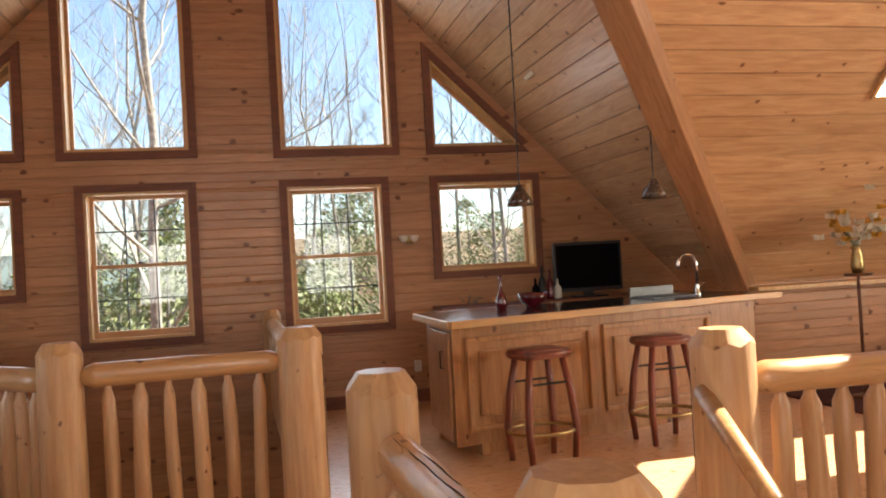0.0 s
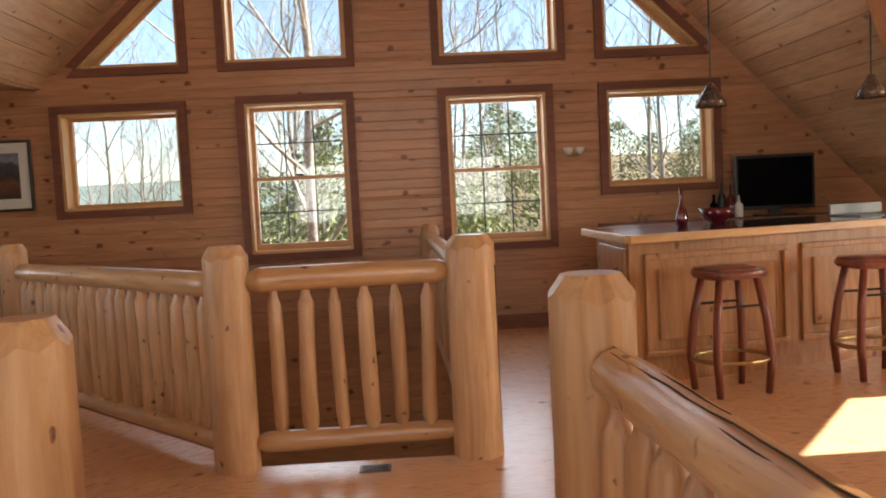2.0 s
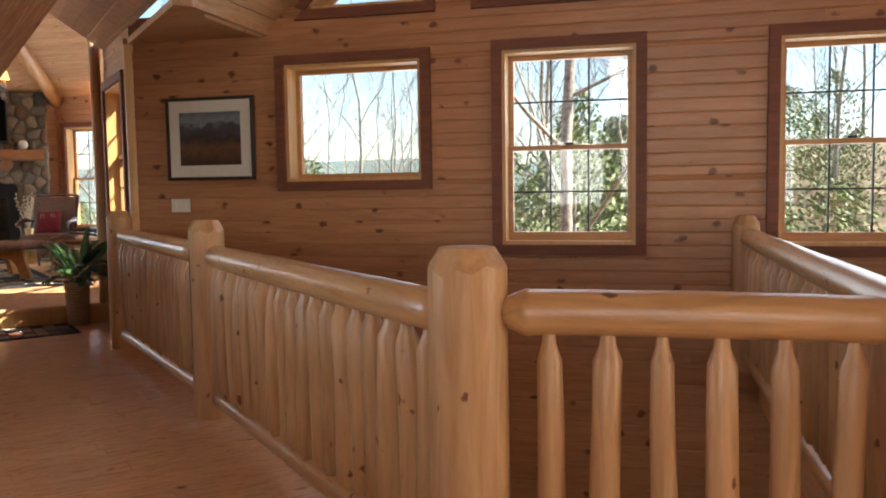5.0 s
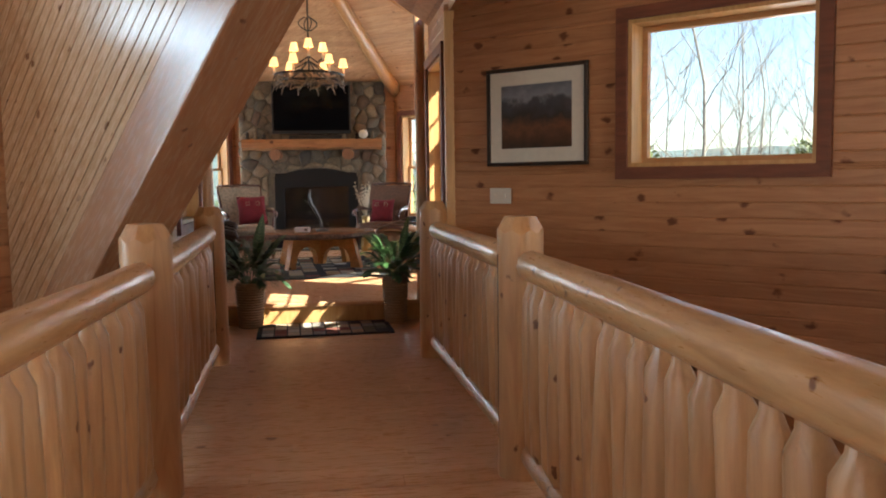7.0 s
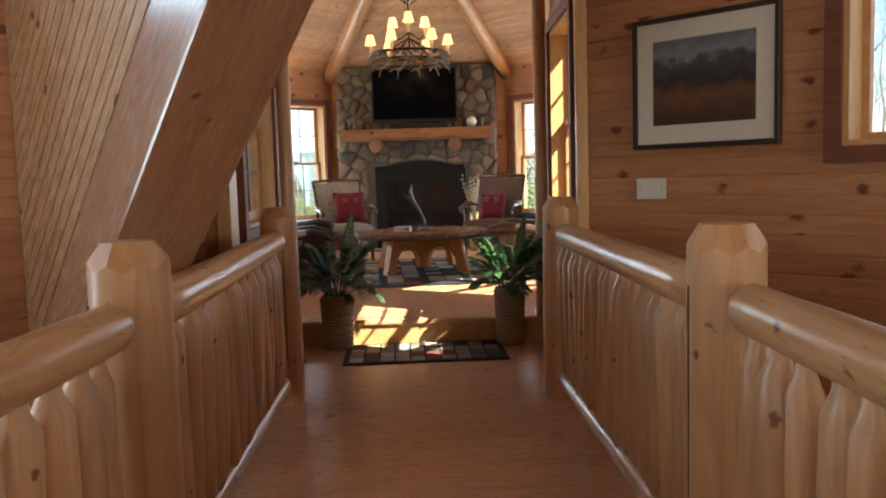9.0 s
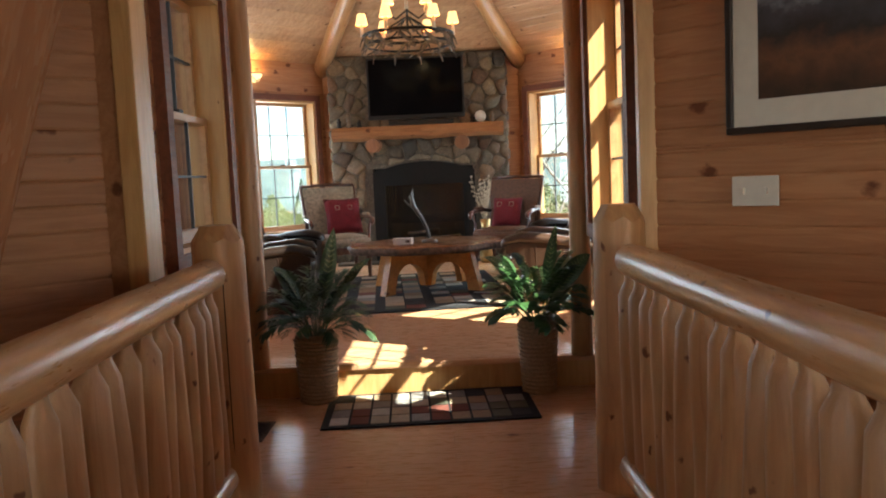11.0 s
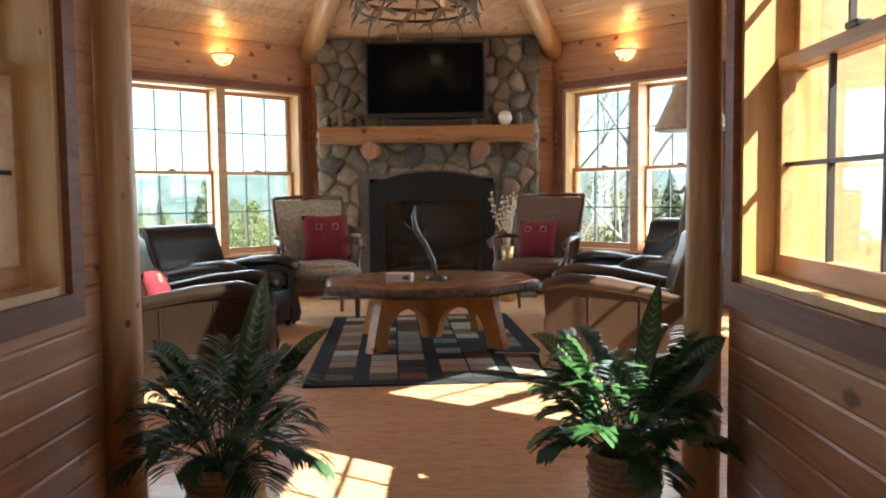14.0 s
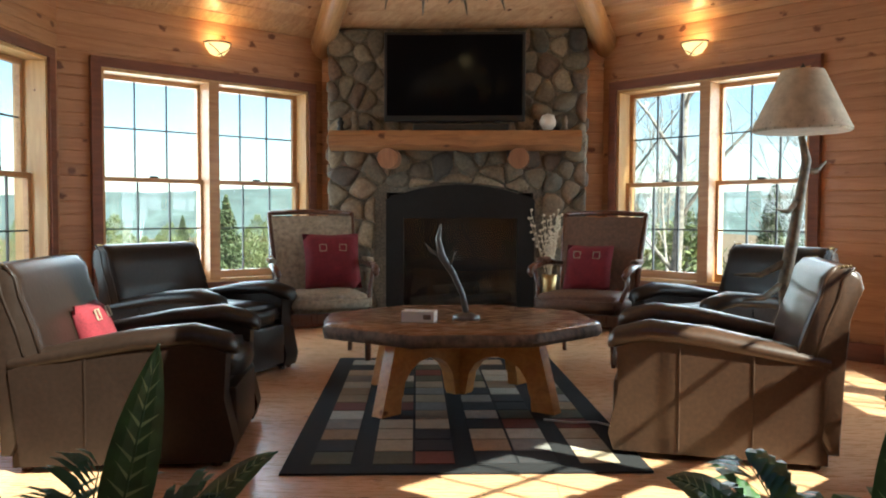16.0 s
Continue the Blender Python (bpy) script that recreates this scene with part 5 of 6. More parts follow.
arch = [(-0.60 + 1.27 * i / 16, -0.055, arch_z(-0.63 + 1.26 * i / 16) + 0.0) for i in range(17)]
pts = [(-0.60, -0.055, TF)] + arch + [(0.67, -0.055, TF)] + [(0.52, -0.055, TF)] + [(0.52, -0.055, 1.14), (-0.45, -0.055, 1.14)] + [(-0.45, -0.055, TF)]
prism(fbm, pts, (0, 0.05, 0))
part("firebox_surround", fbm, firebox, chim, "black arched steel surround")
part("firebox_back", boxed(-0.60, 0.66, 0.18, 0.20, TF, 1.38), firebox, chim)
part("firebox_floor", boxed(-0.60, 0.66, 0.0, 0.18, TF, TF + 0.12), firebox, chim)
part("firebox_sill", boxed(-0.50, 0.57, -0.075, -0.02, TF, TF + 0.10, 0.006), firebox, chim)
pane = part("glass_door", boxed(-0.45, 0.52, -0.035, -0.03, TF + 0.10, 1.14), glass, chim)
for i, (x, z) in enumerate(((-0.2, 0.40), (0.1, 0.40), (0.28, 0.42), (0.0, 0.50))):
    part("fire_log", log_bar(bmesh.new(), (x - 0.2, 0.05 + 0.03 * i, z), (x + 0.2, 0.10, z + 0.04), 0.05, 0.045, rs), bark, chim, smooth=True)
part("hearth", boxed(-HX + 0.05, HX - 0.05, -0.32, -0.06, TF, TF + 0.03, 0.006), mortar, chim, "grey stone hearth")
mantel_wood = wood("aged_mantel_log", (0.42, 0.20, 0.085), (0.24, 0.10, 0.042), "x", knots=1.0, rough=0.4, spread=0.1, gloss=0.15, knot_scale=5.0)
mantel_end = wood("aged_log_end", (0.34, 0.16, 0.08), (0.20, 0.085, 0.04), "z", knots=0.0, rough=0.6, spread=0.15)
mantel = thing("mantel_shelf", T @ pose(2.25, FPY, 0), "thick peeled half-log mantel shelf on two log corbels", "mantel")
mb = bmesh.new()
nseg = 14
secs = []
for i in range(nseg + 1):
    x = -1.05 + 2.10 * i / nseg
    j = 0.010 * math.sin(i * 2.1) + 0.008 * math.sin(i * 5.3)
    secs.append([(x, 0.0, 1.715 + j), (x, -0.16 + j, 1.712), (x, -0.235 - j, 1.75 + j), (x, -0.245 + j, 1.82), (x, -0.22, 1.872), (x, 0.0, 1.876)])
part("shelf", poly_loft(secs), mantel_wood, mantel, smooth=30)
for x in (-0.55, 0.545):
    part("corbel", log_bar(bmesh.new(), (x, 0.0, 1.645), (x, -0.205, 1.645), 0.083, 0.088, rs, steps=3, seg=16), mantel_end, mantel, "sawn log end", smooth=40)
tv = thing("television", T @ pose(2.246, FPY - 0.075, 0), "black wall-mounted flat-screen television above the mantel", "television")
part("casing", boxed(-0.595, 0.595, -0.05, 0.0, 1.955, 2.705, 0.01), black_plastic, tv)
part("screen", boxed(-0.570, 0.570, -0.054, -0.048, 2.005, 2.68), black_gloss, tv)
part("bracket", boxed(-0.2, 0.2, 0.0, 0.085, 2.2, 2.5), black_plastic, tv)
bar_snd = thing("soundbar", T @ pose(2.30, FPY - 0.16, 1.876), "slim black soundbar lying on the mantel", "speaker")
part("body", boxed(-0.40, 0.40, -0.04, 0.04, 0.0, 0.055, 0.012), black_plastic, bar_snd)
orn = thing("ornament", T @ pose(3.03, FPY - 0.13, 1.876), "round white ornament on the mantel", "ornament")
part("ball", lathe(bmesh.new(), [(0.0, 0.0), (0.035, 0.005), (0.065, 0.045), (0.07, 0.08), (0.05, 0.125), (0.0, 0.145)], 18), plate_white, orn, smooth=True)
for i, (x, h) in enumerate(((-0.97, 0.12), (-0.85, 0.17), (-0.72, 0.09), (0.92, 0.13), (0.68, 0.10))):
    o = thing("figurine", T @ pose(2.25 + x, FPY - 0.12, 1.876), "small dark figurine standing on the mantel", "ornament", group="figurines on the mantel")
    part("body", lathe(bmesh.new(), [(0.03, 0), (0.035, 0.01), (0.02, h * 0.35), (0.032, h * 0.62), (0.014, h * 0.8), (0.02, h * 0.92), (0, h)], 12), antler_mat if i % 2 else iron, o, smooth=True)

# ---- sconces ----
for deg, u in ((135, HS - 1.02), (45, -HS + 0.90)):
    s = thing("wall_sconce", octo_frame(deg) @ pose(u, -0.03, 2.515), "lit half-bowl alabaster wall sconce with iron bands", "wall lamp", group="turret sconces")
    bm = bmesh.new()
    lathe(bm, [(0.012, -0.085), (0.06, -0.07), (0.095, -0.03), (0.108, 0.015), (0.10, 0.015), (0.088, -0.025), (0.05, -0.06)], 20)
    for v in bm.verts:
        v.co.y = -abs(v.co.y) if v.co.y < 0 else v.co.y * 0.05
    part("bowl", bm, sconce_lit, s, "glowing alabaster bowl", smooth=True)
    part("rim", tube(bmesh.new(), [(0.11 * math.cos(a), -0.11 * math.sin(a), 0.015) for a in (i * math.pi / 12 for i in range(13))], 0.007, 6), iron, s)
    for k in (-1, 1):
        part("band", tube(bmesh.new(), [(k * 0.095, -0.055, 0.0), (k * 0.05, -0.085, -0.045), (-k * 0.02, -0.05, -0.085)], 0.004, 6), iron, s)
    lamp = new("sconce_light", bpy.data.lights.new("sconce_light", "POINT"))
    lamp.data.energy, lamp.data.color, lamp.data.shadow_soft_size = 0.75, (1.0, 0.62, 0.25), 0.04
    lamp.matrix_world = octo_frame(deg) @ pose(u, -0.11, 2.585)

# ---- chandelier ----
ch = thing("chandelier", T @ pose(2.29, 12.90, 0), "antler ring chandelier with nine lit parchment shades", "chandelier")
part("rod", tube(bmesh.new(), [(0, 0, 2.55), (0, 0, APEX - 0.05)], 0.010, 8), iron, ch)
part("canopy", lathe(bmesh.new(), [(0.07, APEX - 0.04), (0.06, APEX - 0.10), (0.015, APEX - 0.13)], 14), iron, ch)
for k in range(4):
    a = k * math.pi / 2 + 0.4
    sc = [(0.02 * math.cos(a), 0.02 * math.sin(a), 3.02)] + [((0.02 + 0.10 * math.sin(t)) * math.cos(a), (0.02 + 0.10 * math.sin(t)) * math.sin(a), 3.02 + 0.16 * t / 3) for t in (0.6, 1.2, 1.8, 2.4, 3.0)]
    part("scroll", tube(bmesh.new(), sc, 0.008, 6), iron, ch)
ringpts = [(0.40 * math.cos(a), 0.40 * math.sin(a), 2.50) for a in (i * math.pi / 16 for i in range(33))]
part("ring", tube(bmesh.new(), ringpts, 0.014, 8), iron, ch)
part("ring", tube(bmesh.new(), [(x * 0.97, y * 0.97, 2.42) for x, y, z in ringpts], 0.010, 8), iron, ch)
rc = random.Random(31)
for k in range(22):   # antlers woven round the ring
    a = k * 2 * math.pi / 22
    da = 0.42 + 0.2 * rc.random()
    pts = [(0.39 * math.cos(a + da * f), 0.39 * math.sin(a + da * f), 2.47 + 0.05 * math.sin(3.1 * f) * (1 if k % 2 else -1) - 0.05 * f) for f in (0, 0.25, 0.5, 0.75, 1.0)]
    pts[-1] = (pts[-1][0] * 1.10, pts[-1][1] * 1.10, pts[-1][2] - 0.05)
    bm = tube(bmesh.new(), pts, [0.016, 0.018, 0.015, 0.011, 0.004], 7)
    q = Vector(pts[2])
    tube(bm, [q, q + Vector((0.03 * math.cos(a), 0.03 * math.sin(a), -0.04)), q + Vector((0.05 * math.cos(a), 0.05 * math.sin(a), -0.10))], [0.011, 0.008, 0.003], 6)
    part("antler", bm, antler_mat, ch, smooth=True)
def candle(x, y, z):
    part("candle", lathe(bmesh.new(), [(0.022, z - 0.10), (0.016, z - 0.09), (0.014, z)], 10, pose(x, y, 0)), mat_board, ch)
    part("shade", lathe(bmesh.new(), [(0.057, z + 0.0), (0.034, z + 0.10), (0.031, z + 0.10), (0.053, z + 0.0)], 14, pose(x, y, 0)), shade_lit, ch, "glowing parchment shade", smooth=40)
for k in range(6):
    a = k * math.pi / 3 + 0.10
    x, y = 0.41 * math.cos(a), 0.41 * math.sin(a)
    candle(x, y, 2.60)
    part("arm", tube(bmesh.new(), [(0.02 * math.cos(a), 0.02 * math.sin(a), 2.66), (x * 0.5, y * 0.5, 2.55), (x, y, 2.50)], 0.008, 6), iron, ch)
for k in range(3):
    a = k * 2 * math.pi / 3 + 0.55
    x, y = 0.20 * math.cos(a), 0.20 * math.sin(a)
    candle(x, y, 2.80)
    part("arm", tube(bmesh.new(), [(0.01 * math.cos(a), 0.01 * math.sin(a), 2.72), (x * 0.6, y * 0.6, 2.66), (x, y, 2.72)], 0.008, 6), iron, ch)
cl = new("chandelier_light", bpy.data.lights.new("chandelier_light", "POINT"))
cl.data.energy, cl.data.color, cl.data.shadow_soft_size = 0.9, (1.0, 0.66, 0.30), 0.05
cl.matrix_world = T @ pose(2.29, 12.90, 2.95)

# ---- rugs ----
patch_mats = [plain("rug_" + n, c, 0.95, grain=0.2, scale=200, relief=0.4) for n, c in (("cream", (0.58, 0.52, 0.42)), ("tan", (0.40, 0.27, 0.16)), ("rust", (0.20, 0.055, 0.035)), ("olive", (0.12, 0.12, 0.075)), ("charcoal", (0.035, 0.033, 0.035)), ("sand", (0.50, 0.40, 0.27)), ("grey", (0.30, 0.28, 0.25)))]
rug_black = plain("rug_black", (0.013, 0.012, 0.013), 0.95, grain=0.3, scale=200, relief=0.4)


def patch_rug(m, w, d, cols, nrow, label, seed, border, stripe=()):
    r = thing("rug", m, label, "rug")
    part("ground", boxed(-w / 2, w / 2, -d / 2, d / 2, 0, 0.010, 0.003), rug_black, r)
    rg = random.Random(seed)
    uw, ud = w - 2 * border, d - 2 * border
    slots = cols + 0.45 * len(stripe)
    cw = uw / slots
    x, shared = -uw / 2, {}
    for c in range(cols):
        if c in stripe:
            x += 0.45 * cw
        for k in range(nrow):
            mt = rg.choice(patch_mats + patch_mats[:1] + patch_mats[5:])
            key = mt.name
            if key not in shared:
                shared[key] = mesh_of(boxed(-cw / 2 + 0.006, cw / 2 - 0.006, -ud / nrow / 2 + 0.006, ud / nrow / 2 - 0.006, 0.0095, 0.0125), "patch", mt)
            ob = new("patch", shared[key])
            ob.parent = r
            ob.matrix_basis = pose(x + cw / 2, -ud / 2 + ud * (k + 0.5) / nrow, 0)
        x += cw
    return r


patch_rug(T @ pose(2.33, 13.00, TF, 0, 0, 4.5), 1.44, 2.50, 6, 13, "black rug with cream, rust and olive patches under the table", 4, 0.10, (1, 3, 5))
patch_rug(T @ pose(2.44, 9.67, 0.0, 0, 0, 2.8), 1.10, 0.62, 10, 4, "small black mat with a grid of earth-coloured patches at the step", 9, 0.035)

# ---- round slab table ----
tb = thing("coffee_table", T @ pose(2.36, 13.02, TF, 0, 0, 8), "live-edge octagonal slab coffee table on an arched pine trestle", "table")
rt = random.Random(15)
bark_brown = plain("live_edge_bark", (0.20, 0.125, 0.085), 0.8, grain=0.4, scale=25, relief=0.8)
RIM = [k * math.pi / 4 + math.pi / 8 + f for k in range(8) for f in (0.0, 0.06, 0.26, 0.52, 0.72)]   # eight straight sides
edge = [0.70 / math.cos((a - math.pi / 8) % (math.pi / 4) - math.pi / 8) for a in RIM]


def slab_ring(f, z, jit=0.0):
    return [(e * f * math.cos(a) * 1.02 * (1 + jit * (rt.random() - 0.5)), e * f * math.sin(a) * 0.86 * (1 + jit * (rt.random() - 0.5)), z) for e, a in zip(edge, RIM)]


part("tabletop", poly_loft([slab_ring(0.955, 0.378), slab_ring(0.985, 0.40), slab_ring(0.982, 0.438), slab_ring(0.965, 0.446)]), slab_wood, tb, "varnished slab with dark figure", smooth=40)
part("bark_edge", poly_loft([slab_ring(0.92, 0.370), slab_ring(0.985, 0.376, 0.03), slab_ring(1.005, 0.398, 0.035), slab_ring(0.992, 0.430, 0.025), slab_ring(0.97, 0.4425)]), bark_brown, tb, "rough brown live edge", smooth=50)


def trestle(m):
    pts = [(-0.60, 0.0), (-0.47, 0.0), (-0.465, 0.07)]
    for c in (-0.265, 0.265):   # two round arches
        for i in range(9):
            a = math.pi - i * math.pi / 8
            pts.append((c + 0.19 * math.cos(a), 0.085 + 0.17 * math.sin(a)))
        if c < 0:
            pts += [(-0.07, 0.05), (-0.06, 0.03), (0.06, 0.03), (0.07, 0.05)]
    pts += [(0.465, 0.07), (0.47, 0.0), (0.60, 0.0), (0.50, 0.368), (-0.50, 0.368)]
    bm = bmesh.new()
    prism(bm, [(x, -0.035, z) for x, z in pts], (0, 0.07, 0), m)
    return bm


tpine = wood("golden_pine_trestle", (0.68, 0.33, 0.10), (0.52, 0.22, 0.06), "x", knots=0.9, rough=0.35, spread=0.05, gloss=0.25)
part("trestle_panel", trestle(pose(0, 0, 0.012, 0, 0, 42)), tpine, tb, "arched golden pine panel")
part("trestle_panel", trestle(pose(0, 0, 0.0125, 0, 0, -42)), tpine, tb, "arched golden pine panel")
bx = thing("tissue_box", T @ pose(2.16, 12.84, TF + 0.446, 0, 0, -8), "small white patterned box on the table", "box")
part("carton", boxed(-0.085, 0.085, -0.05, 0.05, 0, 0.055, 0.004), plate_white, bx)
part("printed_band", boxed(0.03, 0.07, -0.0515, -0.050, 0.015, 0.04), antler_mat, bx)
sc = thing("antler_sculpture", T @ pose(2.40, 12.93, TF + 0.446), "dark bird sculpture rising from a small base on the table", "sculpture")
bm = tube(bmesh.new(), [(0.0, 0, 0.02), (-0.02, 0, 0.13), (-0.07, 0, 0.24), (-0.13, 0, 0.33), (-0.15, 0, 0.42), (-0.135, 0, 0.50)], [0.018, 0.014, 0.016, 0.020, 0.016, 0.004], 8)
tube(bm, [(-0.13, 0, 0.33), (-0.19, 0.02, 0.36), (-0.22, 0.02, 0.40)], [0.012, 0.008, 0.002], 6)
tube(bm, [(-0.09, 0, 0.27), (-0.06, -0.02, 0.36)], [0.010, 0.002], 6)
lathe(bm, [(0.075, 0), (0.07, 0.02), (0.03, 0.035), (0, 0.04)], 14)
part("figure", bm, plain("dark_pewter", (0.16, 0.15, 0.14), 0.35, 0.7, grain=0.3), sc, smooth=True)


# ---- seating ----
def club_chair(m, leather, label, nails=True):
    """A rolled-arm leather recliner; it faces +x."""
    c = thing("club_armchair", m, label, "armchair", group="leather armchairs round the table")
    W2 = 0.40
    # side panels with their rolled arms
    for sy in (-1, 1):
        pts = [(-0.36, 0.03), (0.42, 0.03), (0.44, 0.10), (0.40, 0.28), (0.41, 0.455), (0.30, 0.50), (0.0, 0.48), (-0.30, 0.43), (-0.40, 0.40)]
        side = bmesh.new()
        y0 = sy * (W2 - 0.13)
        prism(side, [(x, y0, z) for x, z in pts], (0, sy * 0.13, 0))
        bmesh.ops.bevel(side, geom=[e for e in side.edges if e.calc_face_angle(0) > 0.8], offset=0.018, segments=2, affect="EDGES", clamp_overlap=True)
        part("side_panel", side, leather, c, smooth=40)
        secs = []
        for x, z, r in ((-0.40, 0.42, 0.058), (-0.2, 0.455, 0.070), (0.05, 0.50, 0.076), (0.28, 0.52, 0.078), (0.415, 0.49, 0.068), (0.445, 0.47, 0.042)):
            secs.append([(x, sy * (W2 - 0.065) + r * 1.15 * math.cos(a), z + r * 0.62 * math.sin(a)) for a in (i * math.pi / 7 for i in range(14))])
        part("arm_roll", poly_loft(secs), leather, c, "padded rolled arm", smooth=60)
        for x in (-0.12, 0.16):
            part("seam", tube(bmesh.new(), [(x, sy * (W2 + 0.002), 0.05), (x, sy * (W2 + 0.002), 0.46)], 0.004, 5), leather, c)
    part("seat_cushion", soft_box(-0.25, 0.43, -W2 + 0.13, W2 - 0.13, 0.30, 0.44, 0.035, puff=0.02), leather, c, smooth=True)
    part("front_apron", boxed(0.36, 0.43, -W2 + 0.13, W2 - 0.13, 0.05, 0.30, 0.02), leather, c, smooth=40)
    # back: a slanted panel ending in a roll
    prof = [(-0.40, 0.06), (-0.28, 0.30), (-0.26, 0.42), (-0.30, 0.56), (-0.345, 0.68), (-0.36, 0.755), (-0.40, 0.80), (-0.455, 0.805), (-0.50, 0.775), (-0.515, 0.72), (-0.49, 0.66), (-0.47, 0.60), (-0.455, 0.40), (-0.44, 0.06)]
    mid_x, mid_z = -0.40, 0.45
    secs = []
    for y, f in ((-1.0, 0.86), (-0.975, 0.95), (-0.93, 0.99), (-0.85, 1.0), (0.85, 1.0), (0.93, 0.99), (0.975, 0.95), (1.0, 0.86)):
        secs.append([(mid_x + (x - mid_x) * f, y * (W2 - 0.01), mid_z + (z - mid_z) * (0.5 + f / 2)) for x, z in prof])
    part("back", poly_loft(secs), leather, c, "slanted back with a rolled top", smooth=60)
    for sy in (-1, 1):   # piping down both sides of the back
        for off in (0.012, 0.075):
            line = [(x - off, sy * (W2 - 0.012), z) for x, z in prof[2:7]]
            part("piping", tube(bmesh.new(), line, 0.007, 6), leather, c, smooth=True)
    part("base", boxed(-0.40, 0.36, -W2 + 0.03, W2 - 0.03, 0.02, 0.12), leather, c)
    for sx, sy in ((-0.36, -0.33), (-0.36, 0.33), (0.36, -0.33), (0.36, 0.33)):
        part("foot", lathe(bmesh.new(), [(0.022, 0), (0.028, 0.03)], 8, pose(sx, sy, 0)), mahogany, c)
    if nails:
        for sy in (-1, 1):
            for (xa, za), (xb, zb) in zip(prof[2:7], prof[3:8]):
                for k in range(4):
                    f = k / 4
                    part("nail_head", lathe(bmesh.new(), [(0.007, 0), (0.005, 0.004), (0, 0.005)], 6, pose(xa + (xb - xa) * f - 0.02, sy * (W2 - 0.022), za + (zb - za) * f, -90 * sy)), brass, c)
    return c


club_chair(T @ pose(1.03, 12.10, TF, 0, 0, 8), leather_dark, "dark brown leather club armchair with rolled arms and nail heads")
club_chair(T @ pose(0.74, 13.66, TF, 0, 0, -22), leather_dark, "dark brown leather club armchair under the turret window")
# this chair's leather is coloured lighter to show the sun on it
club_chair(T @ pose(3.52, 12.32, TF, 0, 0, 167), leather_sunlit, "brown leather club armchair, colour lightened for sun, with rolled arms")
club_chair(T @ pose(3.98, 13.74, TF, 0, 0, 205), leather_dark, "dark brown leather club armchair under the turret window")


def cushion(m, cloth, label, size=0.36):
    p = thing("cushion", m, label, "cushion")
    bm = bmesh.new()
    n = 8
    grid_f, grid_b = [], []
    for s, grid in ((-1, grid_f), (1, grid_b)):
        for i in range(n + 1):
            row = []
            for j in range(n + 1):
                u, v = 2 * i / n - 1, 2 * j / n - 1
                th = 0.065 * (max(0, 1 - u ** 4) * max(0, 1 - v ** 4)) ** 0.6
                k = 1 - 0.06 * (1 - abs(u * v)) * max(abs(u), abs(v)) ** 6
                row.append(bm.verts.new((u * size / 2 * k, s * th, v * size / 2 * k)))
            grid.append(row)
        for i in range(n):
            for j in range(n):
                bm.faces.new((grid[i][j], grid[i + 1][j], grid[i + 1][j + 1], grid[i][j + 1]))
    bmesh.ops.remove_doubles(bm, verts=bm.verts, dist=1e-4)
    part("cover", bm, cloth, p, smooth=True)
    for x in (-0.07, 0.07):
        for q in ((x - 0.025, x + 0.025, 0.055, 0.059), (x - 0.025, x + 0.025, 0.101, 0.105), (x - 0.025, x - 0.021, 0.059, 0.101), (x + 0.021, x + 0.025, 0.059, 0.101)):
            part("woven_motif", boxed(q[0], q[1], -0.0665, -0.060, q[2], q[3]), cream_cloth, p)
    return p


def bergere(m, cloth, label):
    """An upholstered open armchair; it faces -y."""
    c = thing("open_armchair", m, label, "armchair", group="open armchairs by the fireplace")
    part("seat", soft_box(-0.30, 0.30, -0.30, 0.24, 0.34, 0.46, 0.03, puff=0.025), cloth, c, "padded seat", smooth=True)
    part("seat_rail", boxed(-0.30, 0.30, -0.29, 0.24, 0.27, 0.345, 0.010), mahogany, c)
    bk = bmesh.new()
    secs = [[(x, y0 + dy, z) for x, dy in ((-w, 0), (w, 0), (w, 0.07), (-w, 0.07))] for z, y0, w in ((0.40, 0.20, 0.25), (0.62, 0.235, 0.265), (0.82, 0.29, 0.28), (0.98, 0.35, 0.29))]
    part("backrest", poly_loft(secs), cloth, c, "tall padded back", smooth=40)
    for sx in (-1, 1):
        part("back_post", tube(bmesh.new(), [(sx * 0.265, 0.23, 0.28), (sx * 0.28, 0.27, 0.62), (sx * 0.295, 0.33, 0.84), (sx * 0.30, 0.39, 1.0)], 0.020, 8), mahogany, c, smooth=True)
        part("arm", tube(bmesh.new(), [(sx * 0.285, 0.27, 0.64), (sx * 0.32, 0.10, 0.66), (sx * 0.34, -0.10, 0.645), (sx * 0.335, -0.20, 0.625), (sx * 0.325, -0.235, 0.595), (sx * 0.325, -0.215, 0.575)], [0.018, 0.022, 0.024, 0.026, 0.022, 0.012], 8), mahogany, c, "curved carved arm", smooth=True)
        part("arm_support", tube(bmesh.new(), [(sx * 0.325, -0.17, 0.63), (sx * 0.315, -0.13, 0.52), (sx * 0.29, -0.19, 0.42), (sx * 0.28, -0.24, 0.33)], 0.016, 8), mahogany, c, smooth=True)
        part("arm_pad", soft_box(sx * 0.335 - 0.028, sx * 0.335 + 0.028, -0.06, 0.12, 0.66, 0.695, 0.012, seg=2), cloth, c, smooth=True)
        part("leg", lathe(bmesh.new(), [(0.014, 0), (0.02, 0.03), (0.024, 0.20), (0.032, 0.24), (0.026, 0.27), (0.03, 0.30)], 10, pose(sx * 0.265, -0.25, 0)), mahogany, c, smooth=True)
        part("leg", tube(bmesh.new(), [(sx * 0.26, 0.27, 0.0), (sx * 0.26, 0.22, 0.30)], [0.016, 0.022], 8), mahogany, c, smooth=True)
